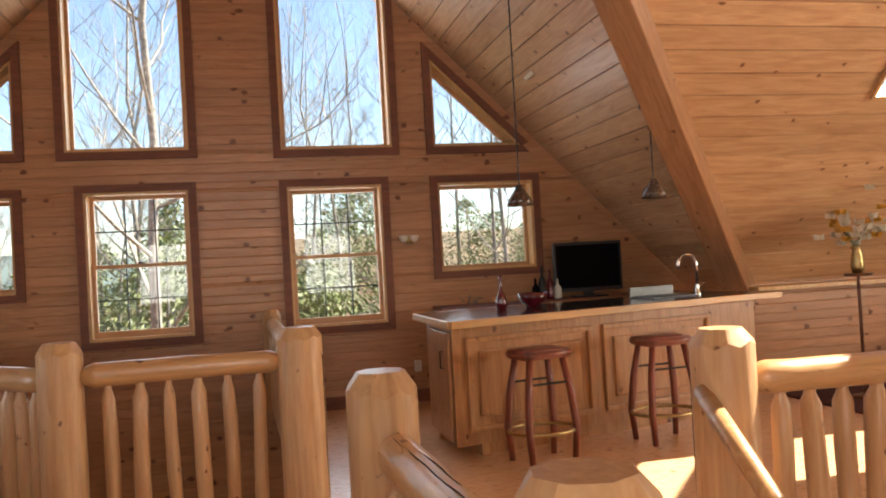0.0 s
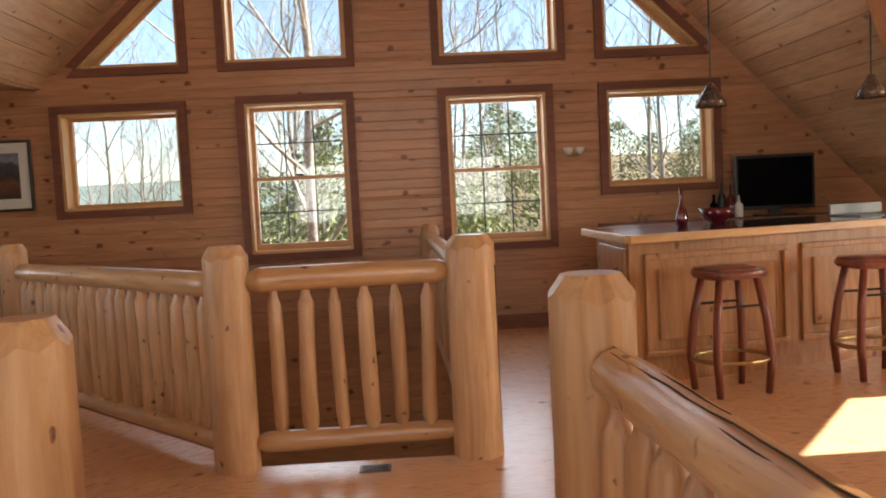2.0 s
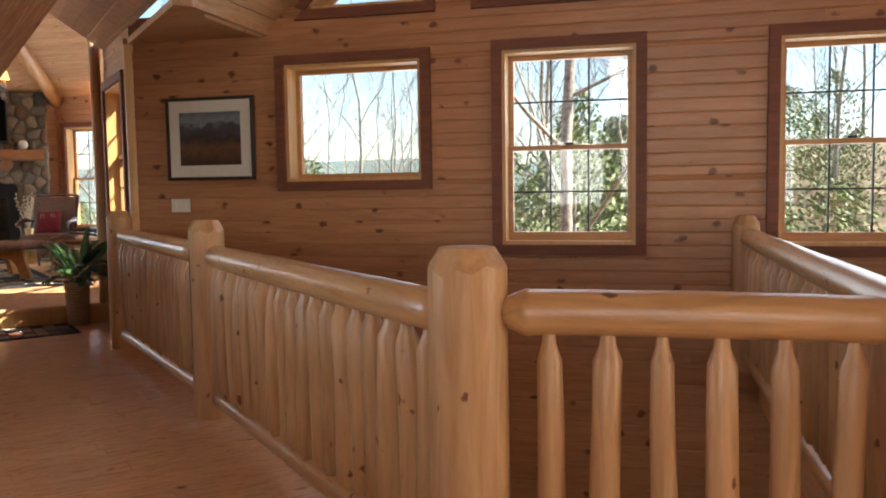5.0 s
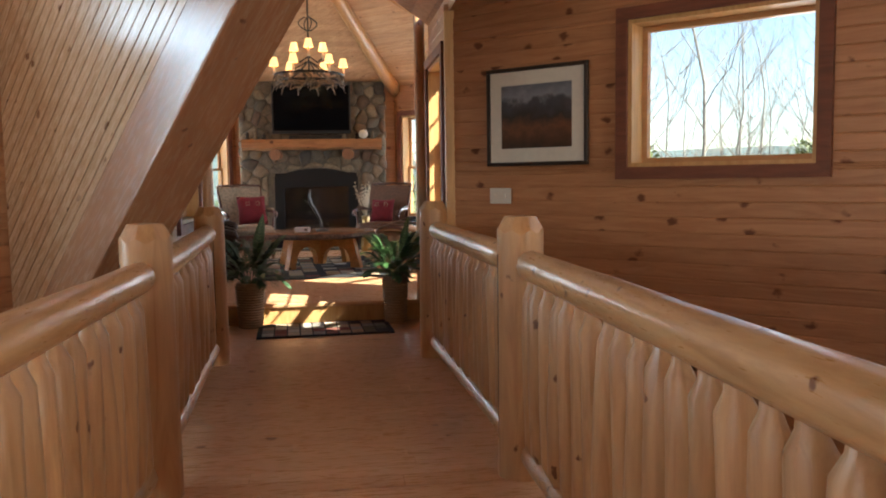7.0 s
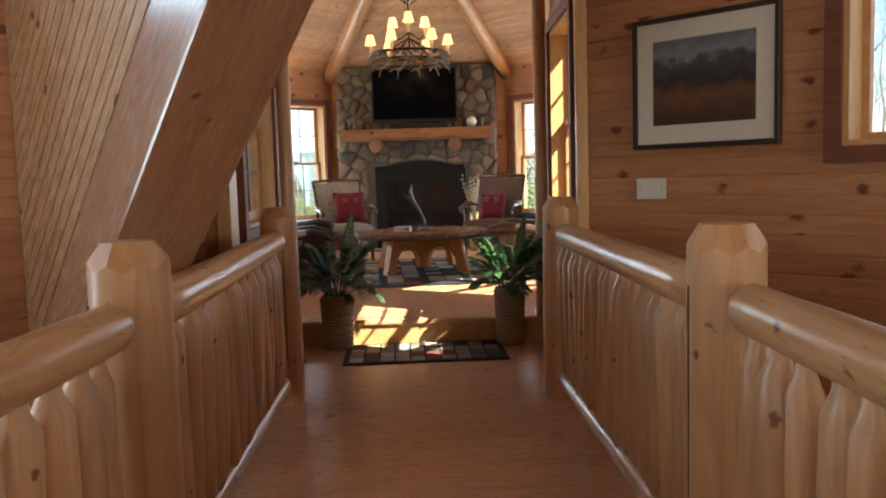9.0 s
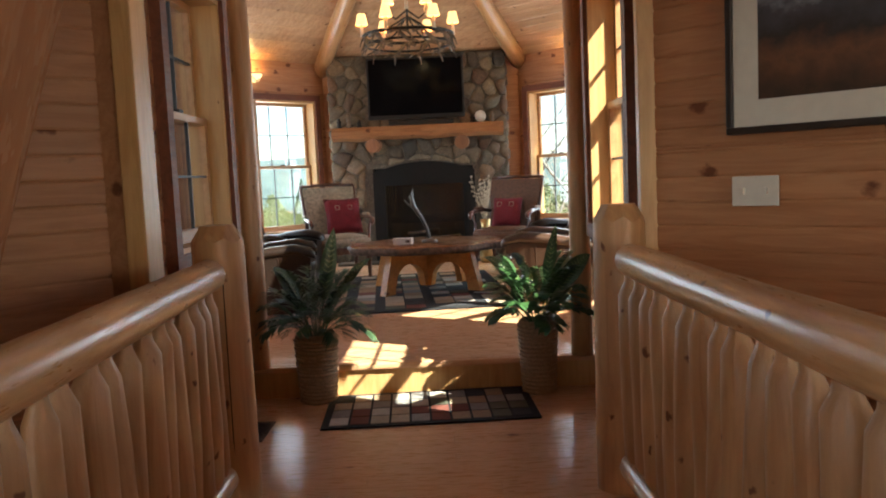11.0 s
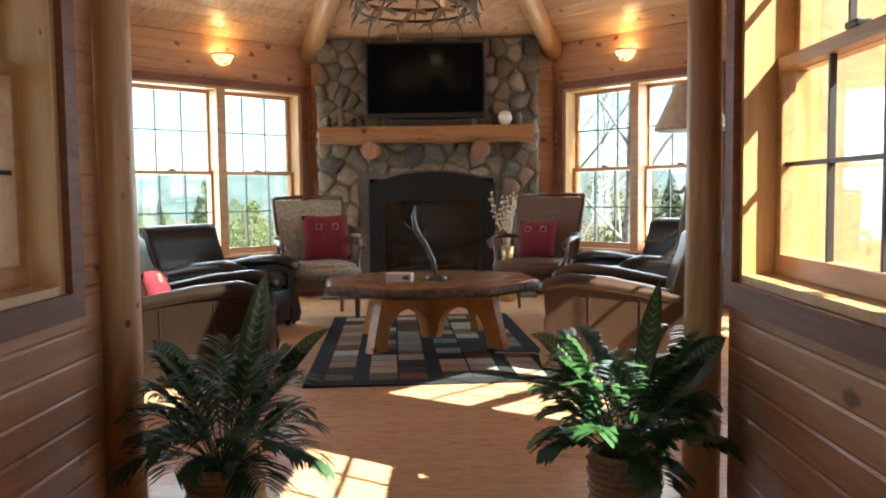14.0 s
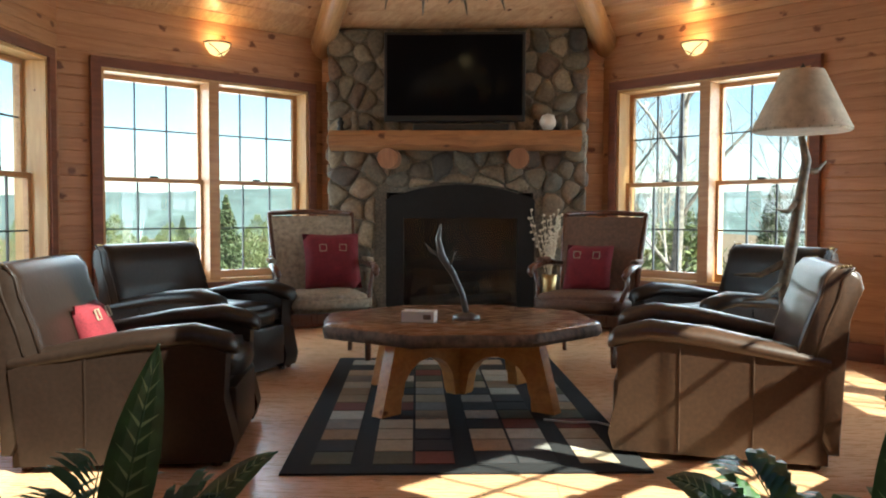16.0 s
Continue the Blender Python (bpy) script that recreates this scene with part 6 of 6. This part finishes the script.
    part("crest_rail", tube(bmesh.new(), [(-0.30, 0.39, 1.0), (0, 0.395, 1.012), (0.30, 0.39, 1.0)], 0.018, 8), mahogany, c, smooth=True)
    return c


bergere(T @ pose(1.38, 14.22, TF, 0, 0, 22), cream_cloth, "open armchair upholstered in cream brocade with carved arms")
bergere(T @ pose(3.21, 14.32, TF, 0, 0, -26), brown_cloth, "open armchair upholstered in dark brown with carved arms")
cushion(T @ pose(1.42, 14.24, TF, 0, 0, 22) @ pose(0.05, 0.09, 0.665, -18), red_cloth, "red woven cushion on the cream armchair", 0.40)
cushion(T @ pose(3.21, 14.32, TF, 0, 0, -26) @ pose(-0.03, 0.10, 0.62, -18), red_cloth, "red woven cushion on the brown armchair", 0.34)
cushion(T @ pose(1.03, 12.10, TF, 0, 0, 8) @ pose(-0.24, 0.12, 0.46, 0, 0, 90) @ pose(0, 0, 0, -20), red_cloth, "red cushion in the leather armchair", 0.30)
foot = thing("footstool", T @ pose(4.35, 11.75, TF, 0, 0, 20), "low dark leather footstool with nailed edge", "footstool")
part("pad", soft_box(-0.30, 0.30, -0.22, 0.22, 0.24, 0.36, 0.03, puff=0.02), leather_dark, foot, smooth=True)
for sx in (-0.25, 0.25):
    for sy in (-0.17, 0.17):
        part("leg", lathe(bmesh.new(), [(0.018, 0), (0.026, 0.25)], 8, pose(sx, sy, 0)), mahogany, foot)

# ---- floor lamp ----
lampt = thing("floor_lamp", T @ pose(4.13, 13.0, TF) @ Matrix.Diagonal((1, 1, 1.05, 1)), "antler floor lamp with a laced parchment shade", "floor lamp")
part("base", lathe(bmesh.new(), [(0.16, 0), (0.16, 0.02), (0.05, 0.05), (0.02, 0.06)], 20), iron, lampt, smooth=40)
stem = bmesh.new()
tube(stem, [(0, 0, 0.05), (-0.05, 0.01, 0.35), (-0.07, 0, 0.62), (-0.03, 0, 0.85), (0.0, 0, 1.05), (0.03, 0, 1.22), (0.0, 0, 1.34)], [0.03, 0.032, 0.034, 0.03, 0.026, 0.024, 0.016], 9)
for q, e in (((-0.06, 0, 0.72), (-0.32, 0.04, 0.62)), ((-0.01, 0, 1.02), (-0.14, -0.05, 0.95)), ((0.02, 0, 1.18), (0.14, 0.02, 1.19)), ((-0.05, 0, 0.5), (0.16, 0.05, 0.70)), ((-0.07, 0, 0.62), (-0.30, -0.06, 0.50))):
    q, e = Vector(q), Vector(e)
    tube(stem, [q, q.lerp(e, 0.5) + Vector((0, 0, -0.02)), e + Vector((0, 0, 0.03))], [0.020, 0.014, 0.004], 7)
part("antler_stem", stem, antler_mat, lampt, "twisted antler stem", smooth=True)
part("shade", lathe(bmesh.new(), [(0.235, 1.36), (0.245, 1.372), (0.105, 1.66), (0.10, 1.66), (0.225, 1.372)], 28), shade_cream, lampt, "laced parchment shade", smooth=50)
part("finial", lathe(bmesh.new(), [(0.012, 1.66), (0.016, 1.675), (0.0, 1.70)], 10), iron, lampt)
for k in range(28):
    a = k * 2 * math.pi / 28
    part("lacing", tube(bmesh.new(), [(0.243 * math.cos(a), 0.243 * math.sin(a), 1.366), (0.230 * math.cos(a + 0.1), 0.230 * math.sin(a + 0.1), 1.396)], 0.003, 4), antler_mat, lampt)

# ---- dried branches by the fireplace ----
vs_ = thing("branch_vase", T @ pose(3.02, 15.18, TF), "tall brass vase of white budding branches beside the fireplace", "vase")
part("vase", lathe(bmesh.new(), [(0.07, 0), (0.085, 0.05), (0.075, 0.22), (0.05, 0.42), (0.065, 0.52), (0.055, 0.52), (0, 0.40)], 18), brass, vs_, smooth=True)
rv = random.Random(17)
bud_mat = plain("white_buds", (0.70, 0.60, 0.44), 0.8)
for i in range(22):
    a, sp = rv.random() * 6.28, 0.05 + 0.13 * rv.random()
    h = 0.80 + 0.24 * rv.random()
    tip = Vector((sp * math.cos(a), sp * math.sin(a), h))
    bm = tube(bmesh.new(), [(0, 0, 0.45), (tip.x * 0.45, tip.y * 0.45, 0.68), tip], [0.004, 0.003, 0.002], 5)
    for k in range(7):
        f = 0.35 + 0.65 * k / 6
        c = Vector((0, 0, 0.45)).lerp(tip, f) + Vector((rv.gauss(0, 0.008), rv.gauss(0, 0.008), 0))
        bmesh.ops.create_icosphere(bm, subdivisions=1, radius=0.012, matrix=Matrix.Translation(c))
    part("branch", bm, bud_mat, vs_)

# ---- plants in wicker baskets at the step ----
def rib_of(base, tip, arch):
    """An arching rib from base to tip, as eleven points."""
    base, tip = Vector(base), Vector(tip)
    mid = base.lerp(tip, 0.5) + Vector((0, 0, arch * (tip - base).length))
    return [base.lerp(mid, f).lerp(mid.lerp(tip, f), f) for f in (i / 10 for i in range(11))]


def frond(bm, base, tip, width, rng, leaflets, arch, slim):
    """A palm frond: slender leaflets in two rows along an arching rib."""
    curve = rib_of(base, tip, arch)
    tube(bm, curve, [0.0032 - 0.0002 * i for i in range(11)], 5)
    across = (curve[-1] - curve[0]).cross(Vector((0, 0, 1))).normalized()
    for i in range(leaflets):
        f = 0.30 + 0.70 * i / (leaflets - 1)
        j = min(int(f * 10), 9)
        p = curve[j].lerp(curve[j + 1], f * 10 - j)
        d = (curve[j + 1] - curve[j]).normalized()
        L = width * (0.45 + 0.75 * math.sin(math.pi * (0.12 + 0.80 * (f - 0.30) / 0.70))) * (0.85 + 0.3 * rng.random())
        for s in (-1, 1):
            out = (across * s * 0.9 + d * 0.85 + Vector((0, 0, 0.10 - 0.25 * rng.random()))).normalized()
            w = out.cross(Vector((0, 0, 1))).normalized() * L * slim
            m1, m2 = p + out * L * 0.40 + Vector((0, 0, 0.006)), p + out * L * 0.75 - Vector((0, 0, 0.05 * L))
            end = p + out * L - Vector((0, 0, 0.20 * L))
            a, b, c, e, f_, g = (bm.verts.new(v) for v in (p, m1 - w, m2 - w * 0.75, end, m2 + w * 0.75, m1 + w))
            bm.faces.new((a, b, g))
            bm.faces.new((b, c, f_, g))
            bm.faces.new((c, e, f_))


def blade(base, tip, width, arch, face):
    """A broad leaf with a folded midrib, and its pale side veins as a second mesh."""
    curve = rib_of(base, tip, arch)
    leaf, veins = bmesh.new(), bmesh.new()
    tube(leaf, curve, [0.004 - 0.0002 * i for i in range(11)], 5)
    n = 14
    mids, sides = [], []
    for i in range(n + 1):
        f = 0.34 + 0.66 * i / n
        j = min(int(f * 10), 9)
        p = curve[j].lerp(curve[j + 1], f * 10 - j)
        d = (curve[j + 1] - curve[j]).normalized()
        side = (Vector(face).cross(d)).normalized()
        up = d.cross(side).normalized()
        half = width * math.sin(math.pi * min(1.0, 0.05 + 0.95 * i / n)) ** 0.75 * (1 - 0.25 * i / n)
        mids.append(p)
        sides.append((side, up, half))
    def at(i, s, q):
        side, up, half = sides[i]
        return mids[i] + side * s * half * q + up * (0.22 * half * q - 0.20 * half * q * q)
    for s in (-1, 1):
        for i in range(n):
            for q0, q1 in ((0.0, 0.5), (0.5, 1.0)):
                leaf.faces.new([leaf.verts.new(at(*k)) for k in ((i, s, q0), (i + 1, s, q0), (i + 1, s, q1), (i, s, q1))])
        for i in range(1, n - 1):
            lift = sides[i][1] * 0.0015
            a0, a1, b = at(i, s, 0.04), at(i, s, 0.04).lerp(at(i + 1, s, 0.04), 0.30), at(i + 1, s, 0.62 + 0.2 * (i % 2))
            veins.faces.new([veins.verts.new(v + k * lift) for k in (1,) for v in (a0, a1, b)])
            veins.faces.new([veins.verts.new(v - lift) for v in (a1, a0, b)])
    return leaf, veins


leaf_vein = plain("pale_leaf_vein", (0.36, 0.43, 0.19), 0.45, grain=0.1)
leaf_palm = plain("palm_green", (0.065, 0.145, 0.045), 0.60, grain=0.35, scale=18)
# green raised in brightness for the sun on the right-hand plant
leaf_fern_sunlit = plain("sunlit_fern_green", (0.10, 0.23, 0.07), 0.36, grain=0.35, scale=18)
leaf_broad = plain("broad_leaf_green", (0.085, 0.165, 0.05), 0.34, grain=0.3, scale=22)


def basket_plant(m, seed, label, H, R, fronds, leaf_mat, slim, blades):
    pl = thing("potted_plant", m, label, "plant", group="plants at the turret step")
    rp = random.Random(seed)
    bk = bmesh.new()
    lathe(bk, [(R * 0.80, 0), (R * 0.86, 0.1), (R, H - 0.01), (R * 0.94, H), (R * 0.80, H - 0.02), (R * 0.78, 0.1)], 20)
    bask = part("basket", bk, wicker, pl, "pale woven wicker basket")
    for k in range(17):   # woven bands, over and under
        z = 0.012 + k * (H - 0.02) / 17
        r0 = R * (0.80 + 0.20 * z / H) + 0.001
        ring = [((r0 + 0.0045 * (1 if (i + k) % 2 else -0.6)) * math.cos(a), (r0 + 0.0045 * (1 if (i + k) % 2 else -0.6)) * math.sin(a), z) for i, a in enumerate(j * 2 * math.pi / 24 for j in range(25))]
        part("weave_band", tube(bmesh.new(), ring, 0.0098, 5, caps=False), wicker, bask, smooth=True)
    part("soil", lathe(bmesh.new(), [(R * 0.8, H - 0.05), (0.07, H - 0.03), (0, H - 0.025)], 14), soil, pl)
    for i in range(fronds):
        a = i * 2.399 + rp.random() * 0.6
        up = (i + 0.5) / fronds   # low drooping fronds first, upright ones last
        reach = (0.30 - 0.13 * up) * (0.85 + 0.3 * rp.random())
        z = H - 0.05 + 0.38 * up + 0.06 * rp.random()
        bm = bmesh.new()
        frond(bm, (0.025 * math.cos(a), 0.025 * math.sin(a), H - 0.03), (reach * math.cos(a), reach * math.sin(a), z), 0.125 if slim < 0.1 else 0.10, rp, 15, 0.42 - 0.15 * up, slim)
        part("leaf", bm, leaf_mat, pl)
    for (x, y, z), w, arch, face in blades:
        leaf, veins = blade((x * 0.1, y * 0.1, H - 0.03), (x, y, z), w, arch, face)
        ob = part("leaf", leaf, leaf_broad, pl, "broad variegated leaf", smooth=True)
        part("vein", veins, leaf_vein, ob, "pale feathered veins")
    return pl


basket_plant(T @ pose(1.815, 9.905, 0), 3, "dark green palm with variegated leaves in a pale wicker basket", 0.385, 0.116, 34, leaf_palm, 0.06,
             [((0.12, 0.10, 0.96), 0.050, 0.02, (0.2, -1, 0.3)), ((-0.22, 0.02, 0.76), 0.055, 0.35, (0, -0.4, 1)), ((0.32, 0.10, 0.78), 0.045, 0.30, (0, -0.4, 1))])
basket_plant(T @ pose(3.05, 9.905, 0), 6, "sun-brightened green fern-leaved plant with broad leaves in a wicker basket", 0.41, 0.106, 32, leaf_fern_sunlit, 0.15,
             [((-0.28, 0.06, 0.76), 0.066, 0.42, (0, -0.3, 1)), ((0.14, 0.14, 0.92), 0.038, 0.05, (-0.4, -1, 0.3)), ((0.30, -0.02, 0.76), 0.060, 0.25, (-0.2, -1, 0.5))])
for x, z, m, nm in ((0.9, 0.42, neck_r @ pose(-9.95, 0, 0), ""), (9.30, 0.36, neck_l, "")):
    o = thing("wall_outlet", (neck_l if x > 5 else neck_r) @ pose(x if x > 5 else -9.15, -0.032, z), "ivory wall outlet on the passage wall", "outlet")
    part("plate", boxed(-0.036, 0.036, -0.008, 0, -0.057, 0.057, 0.003), plate_white, o)
    part("socket", boxed(-0.016, 0.016, -0.011, -0.006, -0.03, 0.03, 0.003), mat_board, o)
cord = thing("power_cord", T @ pose(0, 0, TF), "pale power cord lying across the rug", "cord")
part("cable", tube(bmesh.new(), [(2.78, 12.55, 0.018), (2.90, 12.50, 0.018), (3.02, 12.52, 0.018), (3.12, 12.45, 0.008), (3.2, 12.4, 0.008)], 0.005, 6), plate_white, cord)

# ---- floor planks: each a piece of its floor ----
rp_ = random.Random(41)
def planks(parent, m, y0, y1, left, right, z, wide=0.125):
    y = y0
    while y < y1 - 0.01:
        b = min(y + wide, y1)
        l, r = max(left(y), left(b)), min(right(y), right(b))
        cut = l + (r - l) * rp_.uniform(0.25, 0.75)
        for a, c in ((l, cut), (cut, r)):
            vs = [(a + 0.0003, y + 0.0003, -0.003), (c - 0.0003, y + 0.0003, -0.003), (c - 0.0003, b - 0.0003, -0.003), (a + 0.0003, b - 0.0003, -0.003)]
            vs += [(a + 0.0009, y + 0.0009, 0), (c - 0.0009, y + 0.0009, 0), (c - 0.0009, b - 0.0009, 0), (a + 0.0009, b - 0.0009, 0)]
            me = bpy.data.meshes.new("plank")
            me.from_pydata(vs, [], [(4, 5, 6, 7), (0, 1, 5, 4), (1, 2, 6, 5), (2, 3, 7, 6), (3, 0, 4, 7)])
            me.materials.append(floor_x)
            ob = new("plank", me)
            ob.parent = parent
            ob.matrix_basis = m @ pose(0, 0, z)
        y = b


planks(floor, T, 3.44, STEP_Y - 0.03, lambda y: 1.705 if y < 8.38 else 1.41, lambda y: 3.395, 0.0)
def oct_l(y):
    d = abs(y - TC.y)
    return TC.x - (AP if d < HS else AP - (d - HS))
planks(floor_turret, Matrix(), STEP_Y, 15.6, lambda y: max(oct_l(y), 1.42 if y < STEP_Y + 0.01 else -9), lambda y: 2 * TC.x - oct_l(y), TF)

# ---- outdoors ----
GROUND = -4.4
earth = plain("leaf_litter", (0.28, 0.20, 0.12), 0.95, grain=0.35, scale=3, relief=0.5)
# blue-green with the distance haze mixed into the colour
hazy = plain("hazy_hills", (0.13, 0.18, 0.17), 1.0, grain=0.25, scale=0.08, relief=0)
tree_bark = plain("pale_tree_bark", (0.48, 0.43, 0.36), 0.9, grain=0.35, scale=14, relief=0.6)
evergreen = plain("evergreen_needles", (0.17, 0.22, 0.09), 0.7, grain=0.4, scale=6)
spring_leaf = plain("young_leaves", (0.27, 0.32, 0.11), 0.6, grain=0.35, scale=8)
gb = bmesh.new()
rg_ = random.Random(2)
N = 60


def hill(x, y):
    """The wooded slope that rises to the north-east."""
    return min(8.5, 0.20 * max(0.0, y - 17)) * min(1.0, max(0.0, (x + 9) / 9))


gv = [[gb.verts.new(((i - N / 2) * 6 * (1 + 0.016 * abs(i - N / 2) ** 1.6), (j - N / 2) * 6 * (1 + 0.016 * abs(j - N / 2) ** 1.6), 0)) for j in range(N + 1)] for i in range(N + 1)]
for row in gv:
    for v in row:
        d = math.hypot(v.co.x, v.co.y)
        v.co.z = GROUND + hill(v.co.x, v.co.y) + (0 if d < 45 else 0.8 * noise.noise((v.co.x * 0.02, v.co.y * 0.02, 0)) * min(6, (d - 45) * 0.05) - min(6, (d - 45) * 0.03))
for i in range(N):
    for j in range(N):
        gb.faces.new((gv[i][j], gv[i + 1][j], gv[i + 1][j + 1], gv[i][j + 1]))
solid("ground", gb, earth, "leaf-strewn woodland ground below the house", "ground", smooth=True)
# ring of far hills; their haze is painted, no air between
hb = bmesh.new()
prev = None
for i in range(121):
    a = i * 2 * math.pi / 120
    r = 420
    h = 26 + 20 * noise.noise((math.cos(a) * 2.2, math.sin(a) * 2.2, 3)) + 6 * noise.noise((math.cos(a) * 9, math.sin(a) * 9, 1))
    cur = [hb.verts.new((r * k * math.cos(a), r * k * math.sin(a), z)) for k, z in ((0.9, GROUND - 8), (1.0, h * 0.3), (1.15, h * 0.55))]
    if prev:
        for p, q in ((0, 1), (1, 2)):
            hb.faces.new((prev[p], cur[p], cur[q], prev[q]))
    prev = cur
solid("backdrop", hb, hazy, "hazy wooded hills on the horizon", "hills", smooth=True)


def bare_tree(seed, height, r0):
    """Trunk and limbs, and a crown of fine leafless twigs."""
    r = random.Random(seed)
    t = thing("tree", pose(0, 0, GROUND - 30), "tall leafless deciduous tree with pale grey bark", "tree", group="bare trees round the house")
    trunk, crown = bmesh.new(), bmesh.new()
    pts, rad = [], []
    x = y = 0.0
    for i in range(10):
        f = i / 9
        x += r.gauss(0, 0.22)
        y += r.gauss(0, 0.22)
        pts.append(Vector((x * f, y * f, height * f)))
        rad.append(max(0.012, r0 * (1 - f) ** 0.8))
    tube(trunk, pts, rad, 8)

    def grow(bm, base, way, length, thick, level):
        segs = 4 if level < 3 else 3
        p, d = base.copy(), way.normalized()
        line, rr_ = [p.copy()], [thick]
        for k in range(segs):
            d = (d + Vector((r.gauss(0, 0.16), r.gauss(0, 0.16), r.gauss(0.07, 0.12)))).normalized()
            p = p + d * length / segs
            line.append(p.copy())
            rr_.append(max(0.002, thick * (1 - 0.75 * (k + 1) / segs)))
        tube(bm, line, rr_, 5 if level == 1 else 3, caps=False)
        if level < 3:
            for k in range(6 if level == 1 else 4):
                f = 0.25 + 0.75 * r.random()
                j = min(int(f * segs), segs - 1)
                q = line[j].lerp(line[j + 1], f * segs - j)
                a = r.random() * 6.283
                side = Vector((math.cos(a), math.sin(a), 0.45 + 0.5 * r.random()))
                grow(crown, q, way.normalized() * 0.7 + side * 0.8, length * (0.42 + 0.25 * r.random()), max(0.0035, thick * 0.38), level + 1)

    for i in range(17):
        f = 0.24 + 0.72 * i / 16
        j = min(int(f * 9), 8)
        q = pts[j].lerp(pts[j + 1], f * 9 - j)
        a = i * 2.4 + r.random()
        grow(trunk, q, Vector((math.cos(a), math.sin(a), 0.55 + 0.6 * r.random())), height * 0.27 * (1.15 - f * 0.75), max(0.010, rad[j] * 0.42), 1)
    part("trunk", trunk, tree_bark, t, smooth=True)
    part("crown", crown, tree_bark, t)
    return t


TREES = [bare_tree(51 + i, 13 + 1.3 * i, 0.065 + 0.014 * i) for i in range(4)]
rt_ = random.Random(77)
spots = []
def plant(kind, x, y, z=GROUND, s=1.0):
    src = kind
    ob = copy_thing(src, pose(x, y, z + hill(x, y) - 0.05, 0, 0, rt_.random() * 360))
    ob.scale = (s, s, s * rt_.uniform(0.9, 1.1))
    return ob


plant(TREES[3], -0.9, 15.6, GROUND, 1.15)   # the forked tree before the tall window
while len(spots) < 104:
    x, y = (rt_.uniform(-34, 34), rt_.uniform(24, 80)) if len(spots) % 3 else (rt_.uniform(-12, 22), rt_.uniform(23, 46))
    if y < -1.1 * x - 2 and x < -16:
        continue
    if all((x - a) ** 2 + (y - b) ** 2 > 4.0 for a, b in spots):
        spots.append((x, y))
        plant(rt_.choice(TREES), x, y, GROUND, rt_.uniform(0.75, 1.15))
for x, y in ((-13.5, 20.0), (-10.8, 18.2), (-16.5, 22.5)):
    plant(TREES[2], x, y, GROUND, 1.0)
for x, y in ((7, 16), (11, 13), (13, 9), (16, 18)):
    plant(TREES[1], x + 3, y + 6, GROUND, 0.9)


def leafy(seed, tall, wide, count, material, name, label, category, cone):
    """A shrub or an evergreen: a stem and many small leaf clumps with gaps."""
    r = random.Random(seed)
    t = thing(name, pose(0, 0, GROUND - 30), label, category, group=name + "s outside")
    part("stem", tube(bmesh.new(), [(0, 0, 0), (0.05, 0, tall * 0.5), (0, 0.05, tall * 0.95)], [0.07, 0.05, 0.015], 6), tree_bark, t)
    vs, fs = [], []
    for i in range(count):
        f = r.random()
        a = r.random() * 6.283
        reach = wide * ((1 - f) ** 0.8 if cone else math.sin(math.pi * (0.15 + 0.8 * f))) * math.sqrt(r.random())
        c = Vector((reach * math.cos(a), reach * math.sin(a), tall * (0.08 + 0.92 * f) + r.gauss(0, 0.1)))
        n = Vector((r.gauss(0, 1), r.gauss(0, 1), r.gauss(0, 1))).normalized()
        u = n.orthogonal().normalized()
        w = n.cross(u)
        s = r.uniform(0.03, 0.065) * (1.5 if cone else 1.0)
        k = len(vs)
        vs += [tuple(c + q) for q in (u * s * 1.6, w * s * 0.7, -u * s * 1.6, -w * s * 0.7)]
        fs.append((k, k + 1, k + 2, k + 3))
    me = bpy.data.meshes.new("crown")
    me.from_pydata(vs, [], fs)
    me.materials.append(material)
    ob = new("crown", me)
    ob.parent = t
    return t


PINES = [leafy(5 + i, 6.5 + i, 1.7, 5200, evergreen, "evergreen_tree", "young green pine among the bare trees", "tree", True) for i in range(2)]
SHRUBS = [leafy(15 + i, 4.2 + i, 1.7, 2600, spring_leaf, "shrub", "tall shrub with fresh yellow-green leaves", "shrub", False) for i in range(2)]
for i in range(60):
    plant(rt_.choice(SHRUBS), rt_.uniform(-14, 20), rt_.uniform(20, 44), GROUND, rt_.uniform(0.7, 1.2))
for i in range(210):   # far trees to the west
    a = rt_.uniform(2.35, 3.45)
    d = rt_.uniform(44, 110)
    plant(rt_.choice(PINES + SHRUBS * 12), -8 + d * math.cos(a), 11 + d * math.sin(a), GROUND - 1.5, rt_.uniform(0.8, 1.25))
for i in range(6):
    plant(rt_.choice(SHRUBS), rt_.uniform(-36, -24), rt_.uniform(34, 50), GROUND, rt_.uniform(1.0, 1.4))
for i, src in enumerate(TREES + PINES + SHRUBS):   # the first of each kind takes a place of its own
    src.matrix_basis = pose(-38 + 2.5 * i, 46 + 3 * (i % 3), GROUND - 0.05, 0, 0, 40 * i)
